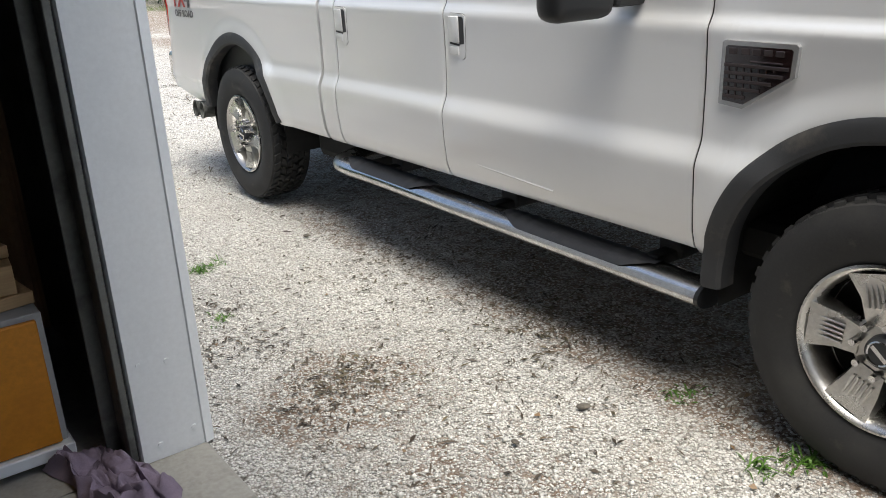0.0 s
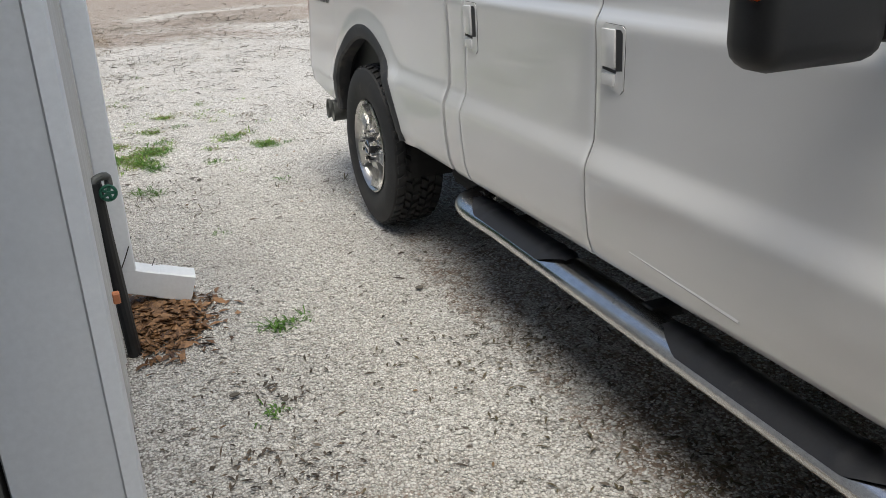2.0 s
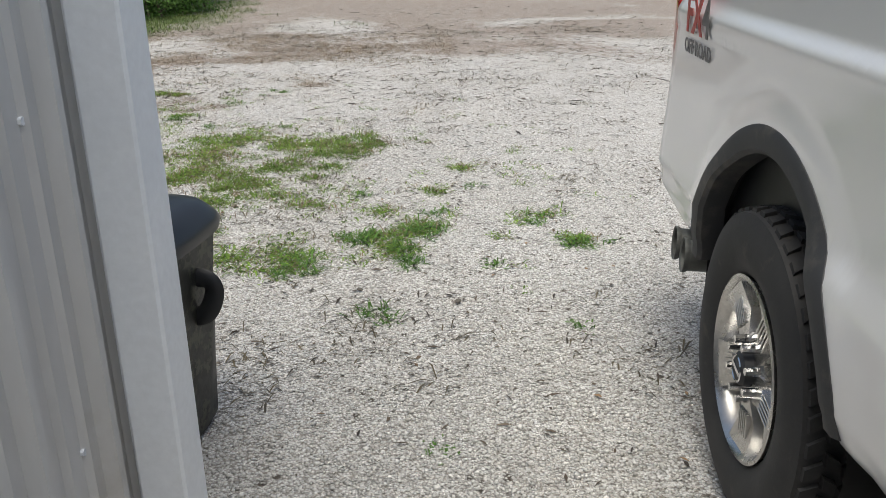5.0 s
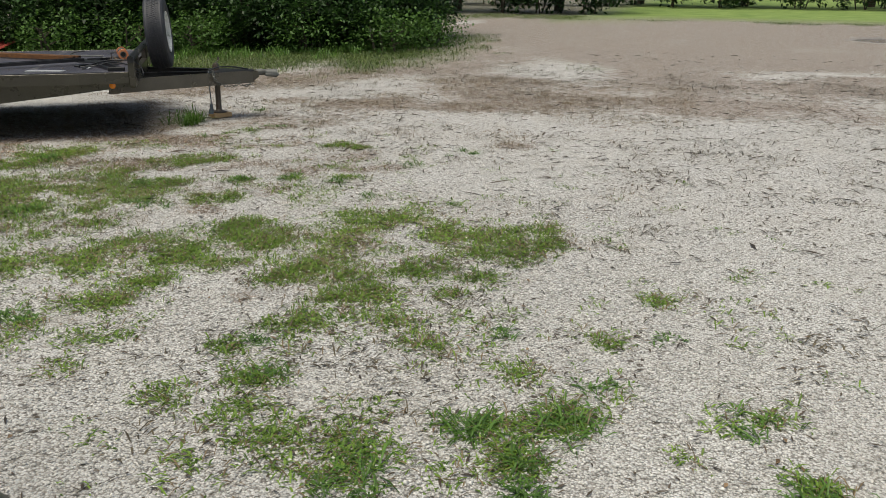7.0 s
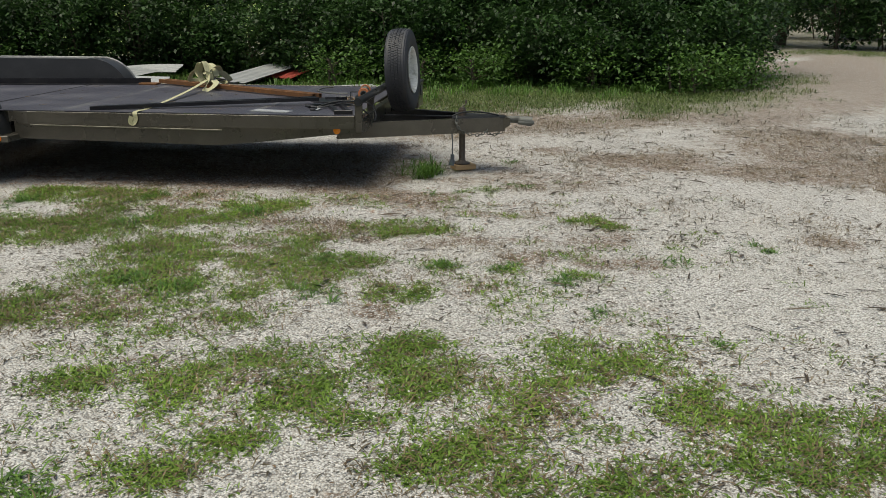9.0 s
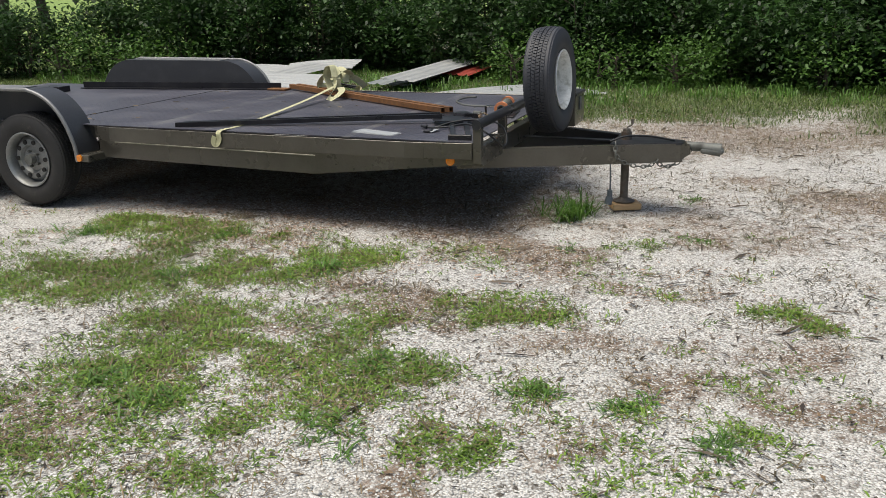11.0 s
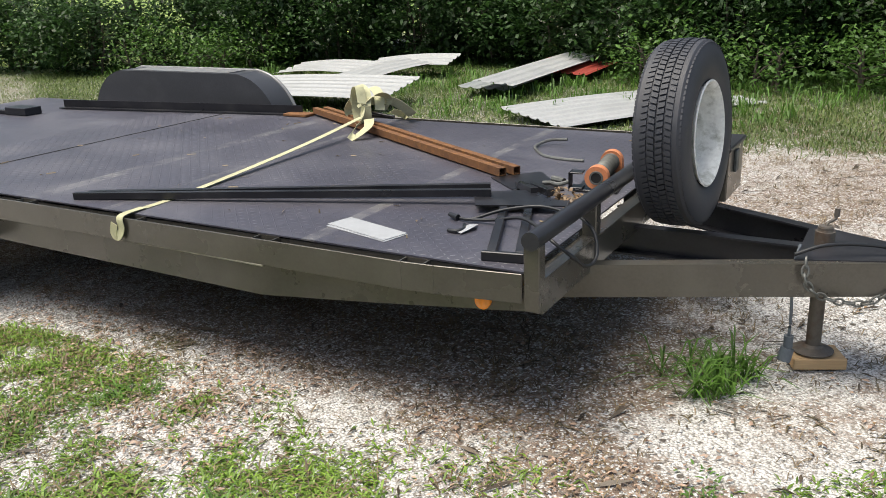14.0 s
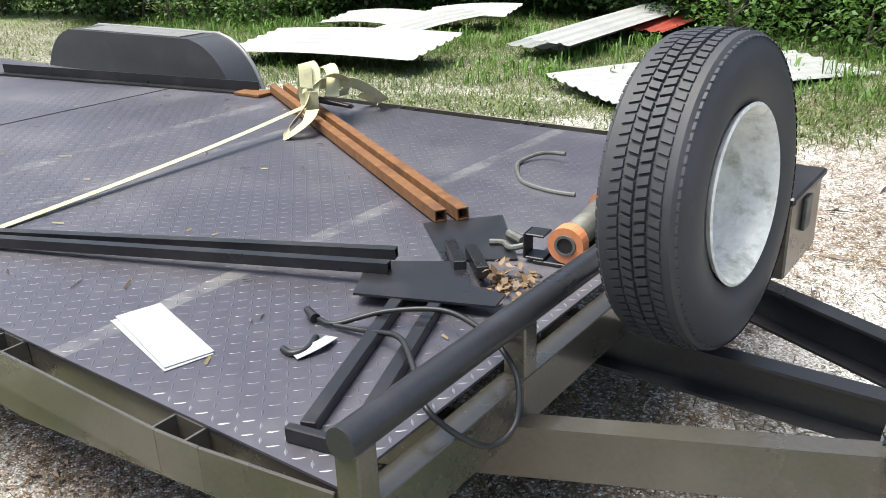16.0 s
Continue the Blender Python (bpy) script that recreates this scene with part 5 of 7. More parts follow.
def build_fender(y0, y1):
    """A long fender over both wheels: arched skin with a flat top, rolled rim outside."""
    x0, x1, top = -4.92, -2.93, .86
    near = y0 < 1
    out = y0 if near else y1
    prof = [(x1 + .0, .36), (x1 - .02, .50), (x1 - .10, .68), (x1 - .22, .80), (x1 - .36, top - .005), (x1 - .5, top), (x0 + .5, top), (x0 + .36, top - .005), (x0 + .22, .80), (x0 + .10, .68), (x0 + .02, .50), (x0, .36)]
    path = smooth_path([(x, 0, z) for x, z in prof], 4)
    bm = bmn()
    rows = []
    for p in path:
        rows.append([bm.verts.new((p.x, y, p.z)) for y in (y0, (y0 + y1) / 2, y1)])
    for a, b in zip(rows[:-1], rows[1:]):
        for j in range(2):
            bm.faces.new((a[j], a[j + 1], b[j + 1], b[j]))
    f = part("fender", bm, fender_dark, TRAILER, "dark steel fender over two wheels", smooth=40)
    bm = bmn()
    tube(bm, [(p.x, out, p.z) for p in path], .014, 8)
    part("fender_rim", bm, fender_edge, f, "pale fender edge", smooth=60)
    bm = bmn()
    inner = y1 if near else y0
    vs = [bm.verts.new((p.x, inner, p.z)) for p in path]
    bm.faces.new(vs)
    part("fender_inner", bm, fender_dark, f)
    bm = bmn()
    box(bm, x1 - .03, x1 + .10, min(y0, y1), max(y0, y1), .36, .41, .004)
    part("fender_step", bm, trailer_paint, f)
    if near:
        bm = bmn()
        rod(bm, (x1 + .02, y0 - .012, .387), (x1 + .02, y0 + .01, .387), .024, 20)
        part("fender_lamp", bm, lens_amber, f, "round amber marker lamp", smooth=40)
    # thin paler plate over the flat top
    bm = bmn()
    box(bm, -4.42, -3.42, y0 + .02, y1 - .02, top + .002, top + .006)
    part("top_plate", bm, fender_edge, f, "pale fender top")


def trailer_wheel(name, parent, rim_mat, rubber, face, r=.345):
    w = new(name)
    w.parent = parent
    bm = bmn()
    lugs = bmn()
    tyre_mesh(bm, r, .196, .198, 96, 6, .008, .80, .16, .014, lugs)
    part("tyre", bm, rubber, w, "black ribbed trailer tyre", smooth=35)
    tagged(part("tread", lugs, rubber, w), kind="stuff")
    bm = bmn()
    lathe(bm, [(.199, -.085), (.205, -.096), (.198, -.099), (.188, -.090), (.180, -.07), (.176, -.02), (.176, .06), (.199, .085)], 56)
    rim = part("rim", bm, rim_mat, w, smooth=40)
    bm = bmn()
    if face:
        lathe(bm, [(.0001, -.045), (.045, -.045), (.05, -.035), (.09, -.03), (.105, -.055), (.145, -.05), (.178, -.01)], 48)
        d = part("wheel_disc", bm, rim_mat, rim, smooth=40)
        # the dark of the vent holes, painted as solid black plugs
        for k in range(10):
            a = k * 2 * math.pi / 10
            bm = bmn()
            rod(bm, (-.060, .128 * math.cos(a), .128 * math.sin(a)), (-.03, .128 * math.cos(a), .128 * math.sin(a)), .017, 12)
            part("vent_hole_dark", bm, under_black, rim)
        bm = bmn()
        rod(bm, (-.09, 0, 0), (-.03, 0, 0), .036, 16, .04)
        for k in range(5):
            a = k * 2 * math.pi / 5
            rod(bm, (-.06, .058 * math.cos(a), .058 * math.sin(a)), (-.03, .058 * math.cos(a), .058 * math.sin(a)), .010, 6)
        part("hub", bm, track_metal, rim, smooth=40)
    else:
        lathe(bm, [(.178, .02), (.172, .062), (.155, .074), (.12, .066), (.10, .05), (.055, .05), (.052, .075), (.0001, .075)], 48)
        part("wheel_disc", bm, rim_mat, rim, smooth=40)
        bm = bmn()
        rod(bm, (-.03, .10, .145), (-.055, .098, .14), .006, 8)
        part("valve_stem", bm, black_plastic, rim)
    return w


def build_wheels():
    w = trailer_wheel("wheel", TRAILER, grey_rim, tyre_rubber, True)
    w.matrix_basis = pose(-3.42, -.045, .345, 0, 0, 90)
    for m in (pose(-4.29, -.045, .345, 0, 0, 90), pose(-3.42, WIDE + .11, .345, 0, 0, -90), pose(-4.29, WIDE + .11, .345, 0, 0, -90)):
        copy_thing(w, m)
    for x in (-3.42, -4.29):
        bm = bmn()
        bar(bm, (x, 0, .33), (x, WIDE, .33), .06, .06)
        part("axle", bm, under_black, TRAILER)
    s = trailer_wheel("spare_wheel", TRAILER, white_rim, spare_rubber, False, .362)
    s.matrix_basis = pose(.240, 1.0, .885, 0, 3, 177)
    tagged(s, "spare wheel with a white rim and black trailer tyre")


tongue_dark = surface("blue_black_paint_and_shade", (0.040, 0.041, 0.048), worn=(0.065, 0.066, 0.074), big=4, fine=90, rough=(0.25, 0.42), metal=0.4, relief=0.06, dist=0.0008, dirt=(0.12, 0.11, 0.09), dirt_at=(0.66, 0.95))
fender_dark = surface("charcoal_fender_paint", (0.060, 0.062, 0.068), worn=(0.085, 0.087, 0.092), big=3, fine=80, rough=(0.35, 0.5), metal=0.3, relief=0.06, dist=0.0008, dirt=(0.12, 0.115, 0.10), dirt_at=(0.66, 0.95))
weld = surface("pale_weld", (0.34, 0.33, 0.28), worn=(0.2, 0.19, 0.16), big=12, fine=120, rough=(0.4, 0.6), metal=0.3, relief=0.3)
fender_edge = surface("pale_fender_edge", (0.26, 0.26, 0.26), worn=(0.16, 0.16, 0.15), big=6, fine=60, rough=(0.35, 0.55), metal=0.4, relief=0.05)
jack_steel = surface("old_jack_steel", (0.13, 0.115, 0.10), worn=(0.10, 0.055, 0.03), big=9, fine=80, rough=(0.5, 0.8), metal=0.4, relief=0.25)
plug_grey = surface("grey_plug_plastic", (0.11, 0.13, 0.15), fine=80, rough=(0.5, 0.6), relief=0.05)
build_deck()
build_frame()
build_tongue()
build_fender(-.155, .075)
build_fender(WIDE - .005, WIDE + .225)
build_wheels()


# ---- loose things on the trailer's deck, given in the trailer's own axes ----
def on_deck(x, y, z=DECK, turn=0.0):
    return TM @ pose(x, y, z, 0, 0, turn)


def square_tube(bm, p0, p1, size, wall=.004):
    """A hollow square tube, open at its ends."""
    p0, p1 = Vector(p0), Vector(p1)
    d = (p1 - p0).normalized()
    s = Z.cross(d).normalized()
    u = d.cross(s)
    h, i = size / 2, size / 2 - wall
    rings = []
    for p, k in ((p0, h), (p1, h), (p1, i), (p0, i)):
        rings.append([bm.verts.new(p + s * (a * k) + u * (b * k)) for a, b in ((-1, -1), (1, -1), (1, 1), (-1, 1))])
    for q in range(4):
        r, t = rings[q], rings[(q + 1) % 4]
        for j in range(4):
            bm.faces.new((r[j], r[(j + 1) % 4], t[(j + 1) % 4], t[j]))


def build_bars():
    st = thing("ramp_frame", on_deck(0, 0, 0), "black painted steel frame with two square tubes lying on the deck", "steel frame")
    for p0, p1 in (((-2.22, .065, .6205), (-.455, .690, .655)), ((-2.18, .112, .6215), (-.500, .775, .655))):
        bm = bmn()
        square_tube(bm, p0, p1, .029)
        part("tube", bm, bar_black, st)
    for pts, z in (([(-0.552, 0.720), (-0.452, 0.545), (-0.117, 0.665), (-0.132, 0.735), (-0.237, 0.735), (-0.327, 0.855)], .640), ([(-0.652, 1.090), (-0.482, 1.275), (-0.257, 0.995), (-0.422, 0.880)], .612)):
        bm = bmn()
        prism(bm, pts, z - .006, z)
        part("plate", bm, bar_black, st)
    for p0, p1 in (((-.350, .59, .622), (-.155, .085, .618)), ((-.255, .615, .622), (-.060, .105, .618))):
        bm = bmn()
        bar(bm, p0, p1, .032, .028, .002)
        part("leg", bm, bar_black, st)
    bm = bmn()
    bar(bm, (-.175, .052, .622), (-.030, .078, .622), .02, .034, .003)
    part("foot", bm, bar_black, st)
    for x in (0, .07):
        bm = bmn()
        bar(bm, (-.45 + x, .95, .630), (-.31 + x, .80, .648), .032, .03, .002)
        part("strut", bm, bar_black, st)
    for p0, p1 in (((-.610, 1.125, .632), (-2.60, 2.31, .640)), ((-.562, 1.175, .632), (-2.55, 2.36, .640))):
        bm = bmn()
        square_tube(bm, p0, p1, .038)
        part("rusty_tube", bm, rust, st, "rust covered square steel tube")
    fb = thing("steel_angle", on_deck(0, 0, 0), "long black steel angle bar along the far deck edge", "steel bar")
    bm = bmn()
    bar(bm, (-4.80, 1.96, .612), (-2.70, 2.27, .612), .06, .008)
    bar(bm, (-4.80, 1.985, .640), (-2.70, 2.295, .640), .008, .06)
    part("angle", bm, bar_black, fb)
    bm = bmn()
    box(bm, -2.80, -2.60, 2.20, 2.32, .607, .624, .003)
    part("end_pad", bm, rust, fb, "rusty end plate")
    fb2 = thing("steel_angle", on_deck(0, 0, 0), "black steel bar lying towards the trailer tail", "steel bar")
    bm = bmn()
    bar(bm, (-5.5, 1.55, .620), (-4.78, 1.68, .620), .055, .03, .003)
    part("angle", bm, bar_black, fb2)
    bm = bmn()
    box(bm, -4.98, -4.74, 1.60, 1.74, .605, .66, .004)
    part("end_pad", bm, bar_black, fb2)


def ribbon(bm, pts, w, twist=None, thick=.0025):
    """A strap of webbing along pts; twist gives the way its width points."""
    path = smooth_path(pts, 7)
    n = len(path)
    rings = []
    for i, p in enumerate(path):
        d = (path[min(i + 1, n - 1)] - path[max(i - 1, 0)]).normalized()
        a = Vector(twist[0]).lerp(Vector(twist[1]), i / (n - 1)) if twist else Vector((1, 0, 0))
        s = (a - d * a.dot(d)).normalized()
        u = d.cross(s)
        rings.append([bm.verts.new(p + s * (q * w / 2) + u * (r * thick / 2)) for q, r in ((-1, -1), (1, -1), (1, 1), (-1, 1))])
    for r, t in zip(rings[:-1], rings[1:]):
        for j in range(4):
            bm.faces.new((r[j], r[(j + 1) % 4], t[(j + 1) % 4], t[j]))
    bm.faces.new(rings[0][::-1])
    bm.faces.new(rings[-1])


def build_strap():
    st = thing("ratchet_strap", on_deck(0, 0, 0), "pale yellow ratchet strap tied across the deck in a loose knot", "tie-down strap")
    bm = bmn()
    ribbon(bm, [(-1.79, .06, .6075), (-1.80, .32, .609), (-1.84, .9, .630), (-1.87, 1.4, .660), (-1.90, 1.86, .70)], .036)
    part("webbing", bm, strap_web, st)
    bm = bmn()
    ribbon(bm, [(-1.79, .07, .611), (-1.78, -.04, .613), (-1.775, -.072, .600), (-1.77, -.074, .56), (-1.79, -.080, .525), (-1.815, -.080, .535), (-1.80, -.082, .58)], .036)
    part("rail_loop", bm, strap_web, st)
    rng = random.Random(4)
    c = Vector((-1.95, 1.95, .70))
    for k, (pts, tw) in enumerate((
            ([(.10, -.10, .0), (.14, -.17, -.02), (.10, -.22, -.06), (.05, -.18, -.06), (.06, -.10, .0), (.0, .0, .06)], ((1, .2, 0), (.3, .2, 1))),
            ([(.05, -.05, .02), (.02, .0, .10), (-.06, .05, .12), (-.10, .08, .05), (-.04, .04, -.01)], ((.8, .4, 0), (.2, .9, .3))),
            ([(.08, .02, .02), (.04, .07, .09), (-.04, .12, .10), (-.14, .13, .05), (-.18, .14, -.02), (-.10, .16, -.03)], ((.6, .6, 0), (.5, .5, .6))),
            ([(.0, -.04, .04), (.07, .02, .09), (.08, .09, .06), (.03, .12, .0)], ((.9, -.2, .2), (.4, -.6, .6))),
            ([(-.03, .03, .05), (.05, .16, .04), (.10, .25, -.03), (.04, .30, -.05), (.0, .24, -.02)], ((.5, .0, .8), (.9, .2, .2))),
            ([(.04, -.06, .06), (.0, -.02, .13), (-.05, .02, .05), (-.02, .0, -.04), (.05, -.05, -.02), (.06, -.06, .05)], ((.3, .9, 0), (.9, .4, 0))))):
        bm = bmn()
        ribbon(bm, [c + Vector(p) * 1.35 for p in pts], .060, tw)
        part("knot_loop", bm, strap_web, st)
    bm = bmn()
    bar(bm, c + Vector((-.02, .02, .0)), c + Vector((.16, .10, -.03)), .03, .012, .002)
    bar(bm, c + Vector((.02, .0, .02)), c + Vector((.20, .04, -.01)), .03, .012, .002)
    part("ratchet_handle", bm, bar_black, st, "black steel ratchet handle")


def build_small_deck_things():
    for z, turn, g in ((.0, 0, 0), (.003, 2.0, .012)):
        bm = bmn()
        pts = [(-.165, -.055), (.165, -.058), (.167, .055), (-.165, .058)]
        prism(bm, pts, .001 + z, .003 + z)
        for x, y in ((.15, .042), (.15, -.042), (-.15, .042), (-.15, -.042)):
            rod(bm, (x, y, .0032 + z), (x, y, .0036 + z), .004, 8)
        ob = part("metal_sheet", bm, sheet_white)
        ob.matrix_world = on_deck(-.725 - g * .4, .178 + g, DECK, -14.0 - turn)
        tagged(ob, "thin pale grey metal sheet lying on the deck", "metal sheet", group="sheets on the deck")
    cord = thing("power_cord", on_deck(0, 0, 0), "black rubber cord with a plug and a white tag", "electric cord")
    bm = bmn()
    tube(bm, smooth_path([(-.46, .43, .615), (-.405, .43, .618), (-.31, .50, .645), (-.18, .55, .66), (-.05, .52, .655), (.02, .48, .65), (.075, .45, .61), (.10, .40, .545), (.09, .33, .53), (.07, .26, .58), (.0, .24, .635), (-.1, .33, .655), (-.20, .41, .65), (-.31, .43, .625), (-.405, .425, .616)], 8), .0065, 8)
    part("cord", bm, black_plastic, cord, smooth=60)
    bm = bmn()
    rod(bm, (-.465, .425, .618), (-.512, .445, .622), .013, 10, .009)
    part("plug", bm, black_plastic, cord, smooth=60)
    bm = bmn()
    tube(bm, smooth_path([(-.405, .365, .612), (-.38, .315, .615), (-.395, .28, .613), (-.43, .285, .612)], 5), .008, 8)
    part("socket", bm, black_plastic, cord, smooth=60)
    bm = bmn()
    ribbon(bm, [(-.375, .385, .613), (-.365, .335, .620), (-.385, .275, .612)], .032, ((1, .3, 0), (1, .3, 0)), .0015)
    part("tag", bm, sheet_white, cord, "white paper tag")
    # winch
    w = thing("winch", on_deck(-.130, 1.060, DECK, 8), "orange electric winch with a wire drum bolted to the deck", "winch")
    bm = bmn()
    box(bm, -.09, .09, -.05, .34, .001, .012, .002)
    part("mount", bm, bar_black, w)
    bm = bmn()
    out = [(.050 * math.cos(t), .050 * math.sin(t)) for t in np.linspace(0, 5.2, 22)] + [(.02, -.058), (.052, -.034)]
    m = Matrix.Translation((0, 0, .064)) @ Matrix.Rotation(radians(90), 4, 'X')
    prism(bm, out, .0, .045, m)
    part("gearbox", bm, orange_paint, w, "orange painted gear housing")
    bm = bmn()
    prism(bm, out, -.33, -.285, m)
    part("motor_end", bm, orange_paint, w, "orange painted motor end")
    # solid black disc in place of the shade inside the bearing hole
    bm = bmn()
    rod(bm, (0, -.0465, .065), (0, -.040, .065), .022, 20)
    part("bearing", bm, under_black, w, "black disc painting the dark inside of the drum bearing")
    bm = bmn()
    lathe(bm, [(.022, -.0500), (.029, -.0500), (.030, -.044), (.022, -.044)], 24, Matrix.Translation((0, 0, .065)) @ Matrix.Rotation(radians(90), 4, 'Z'), closed=True)
    part("bearing_ring", bm, track_metal, w, smooth=40)
    bm = bmn()
    prof = [(.030, 0)]
    for k in range(34):
        prof += [(.040, .004 + k * .0083), (.036, .008 + k * .0083)]
    lathe(bm, prof, 20, Matrix.Translation((0, 0, .064)) @ Matrix.Rotation(radians(90), 4, 'Z'))
    part("wire_drum", bm, track_metal, w, "grey wire rope on the drum", smooth=30)
    bm = bmn()
    box(bm, -.118, -.112, -.05, .01, .012, .085, .002)
    box(bm, -.112, -.058, -.05, .01, .078, .085, .002)
    box(bm, -.112, -.058, -.05, .01, .012, .020, .002)
    part("cable_guide", bm, bar_black, w, "black steel cable guide bracket")
    bm = bmn()
    tube(bm, smooth_path([(-.12, .02, .03), (-.17, -.01, .02), (-.21, .03, .015), (-.25, .02, .015)], 5), .009, 8)
    rod(bm, (-.16, .05, .02), (-.22, .09, .02), .014, 8)
    part("hook", bm, track_metal, w)
    bm = bmn()
    tube(bm, smooth_path([(-.68, 1.69, .611), (-.74, 1.80, .614), (-.70, 1.90, .63), (-.60, 1.90, .64)], 6), .008, 8)
    tube(bm, smooth_path([(-.68, 1.69, .611), (-.60, 1.60, .611), (-.48, 1.56, .611), (-.38, 1.56, .612)], 6), .008, 8)
    ob = part("steel_cable", bm, track_metal)
    ob.matrix_world = on_deck(0, 0, 0)
    tagged(ob, "grey steel cable end curled on the deck", "cable")
    # leaves and bits lying on the deck
    rng = np.random.RandomState(21)
    v = leaf_cloud(rng, 130, (-.185, .83, DECK + .008), (.08, .10, .005), .020, .026, 0, 20)
    v[:, 2] = np.maximum(v[:, 2] - 0, DECK + .003)
    ob = part("dead_leaves", quads_mesh("dead_leaves", v), dead_leaf)
    ob.matrix_world = TM
    tagged(ob, "small heap of brown dead leaves on the deck", "leaves", kind="stuff")
    n = 60
    p = np.stack([rng.uniform(-3.4, -.1, n), rng.uniform(.15, 2.2, n), np.full(n, DECK + .004)], 1)
    a, ln = rng.uniform(0, 6.28, n), rng.uniform(.006, .03, n)
    d = np.stack([np.cos(a), np.sin(a), 0 * a], 1) * ln[:, None]
    s = np.stack([-np.sin(a), np.cos(a), 0 * a], 1) * .0035
    v = np.stack([p - d - s, p + d - s * .5, p + d + s * .5 + [0, 0, .004], p - d + s + [0, 0, .003]], 1).reshape(-1, 3)
    ob = part("deck_litter", quads_mesh("deck_litter", v), dry_grass)
    ob.matrix_world = TM
    tagged(ob, "twigs and leaf bits scattered on the deck", "litter", kind="stuff")
    # wood block under the jack
    bm = bmn()
    box(bm, -.10, .10, -.07, .07, 0, .045, .004)
    ob = part("wood_block", bm, lumber)
    ob.matrix_world = on_deck(.785, 1.02, .005, 25)
    tagged(ob, "weathered short wood block under the tongue jack", "wood block")


# ---- things in and beside the garage ----
def build_garage_things():
    c = thing("storage_cabinet", pose(-.13, 2.80, 0), "orange fronted cabinet with white edges inside the garage", "cabinet")
    bm = bmn()
    box(bm, -.42, .385, -.20, .25, .05, .50, .003)
    part("body", bm, sheet_white, c)
    bm = bmn()
    box(bm, -.41, .365, -.222, -.202, .075, .485, .004)
    part("door", bm, cabinet_orange, c, "orange painted cabinet front")
    bm = bmn()
    box(bm, -.42, .395, -.24, .25, .03, .07, .004)
    part("base_rail", bm, white_metal, c)
    for x in (-.36, .32):
        for y in (-.15, .2):
            bm = bmn()
            rod(bm, (x, y, 0.004), (x, y, .04), .018, 10)
            part("leg", bm, black_plastic, c)
    for k, (x, y, z, lx, ly, lz, turn) in enumerate(((.13, 2.74, .502, .24, .15, .04, 8), (.12, 2.76, .543, .21, .14, .09, -5), (.10, 2.80, .634, .24, .12, .04, 12))):
        bm = bmn()
        box(bm, -lx / 2, lx / 2, -ly / 2, ly / 2, 0, lz, .003)
        ob = part("lumber_offcut", bm, lumber)
        ob.matrix_world = pose(x, y, z, 0, 0, turn)
        tagged(ob, "sawn pine lumber offcut stacked on the cabinet", "wood block", group="stacked offcuts")
    # crumpled towel on the slab
    n = 46
    bm = bmn()
    g = []
    for i in range(n):
        row = []
        for j in range(n):
            u, v = i / (n - 1) - .5, j / (n - 1) - .5
            q = Vector((u * 6, v * 6, 2.0))
            h = .035 * (noise.noise(q * .8) + 1) + .022 * abs(noise.noise(q * 1.7)) * 2 + .012 * noise.noise(q * 4)
            edge = min(1, (.5 - max(abs(u), abs(v))) * 9)
            x = u * .20 + .03 * noise.noise(q * .9 + Vector((9, 0, 0)))
            y = v * .40 + .04 * noise.noise(q * .9 + Vector((0, 9, 0)))
            row.append(bm.verts.new((x + y * -.25, y, .008 + max(0, h) * edge)))
        g.append(row)
    for i in range(n - 1):
        for j in range(n - 1):
            bm.faces.new((g[i][j], g[i + 1][j], g[i + 1][j + 1], g[i][j + 1]))
    ob = part("towel", bm, towel_cloth, smooth=80)
    ob.matrix_world = pose(.31, 2.36, 0, 0, 0, 0)
    tagged(ob, "crumpled faded purple towel on the concrete floor", "towel")


def build_pull_rope():
    """A looped pull cord hanging in the doorway."""
    pts = [(0, -.006, 1.15), (0, -.006, .5), (0, -.008, .05), (0, -.0085, .02), (0, -.0065, .008), (0, 0, .0025), (0, .0065, .008), (0, .0085, .02), (0, .008, .05), (0, .006, .5), (0, .005, 1.15)]
    bm = bmn()
    tube(bm, smooth_path(pts, 6), .0024, 8)
    ob = part("pull_rope", bm, rope_brown, smooth=60)
    ob.matrix_world = pose(.384, .84, 1.424, 0, 0, 40)
    tagged(ob, "thin brown looped pull rope hanging in the open doorway", "rope")


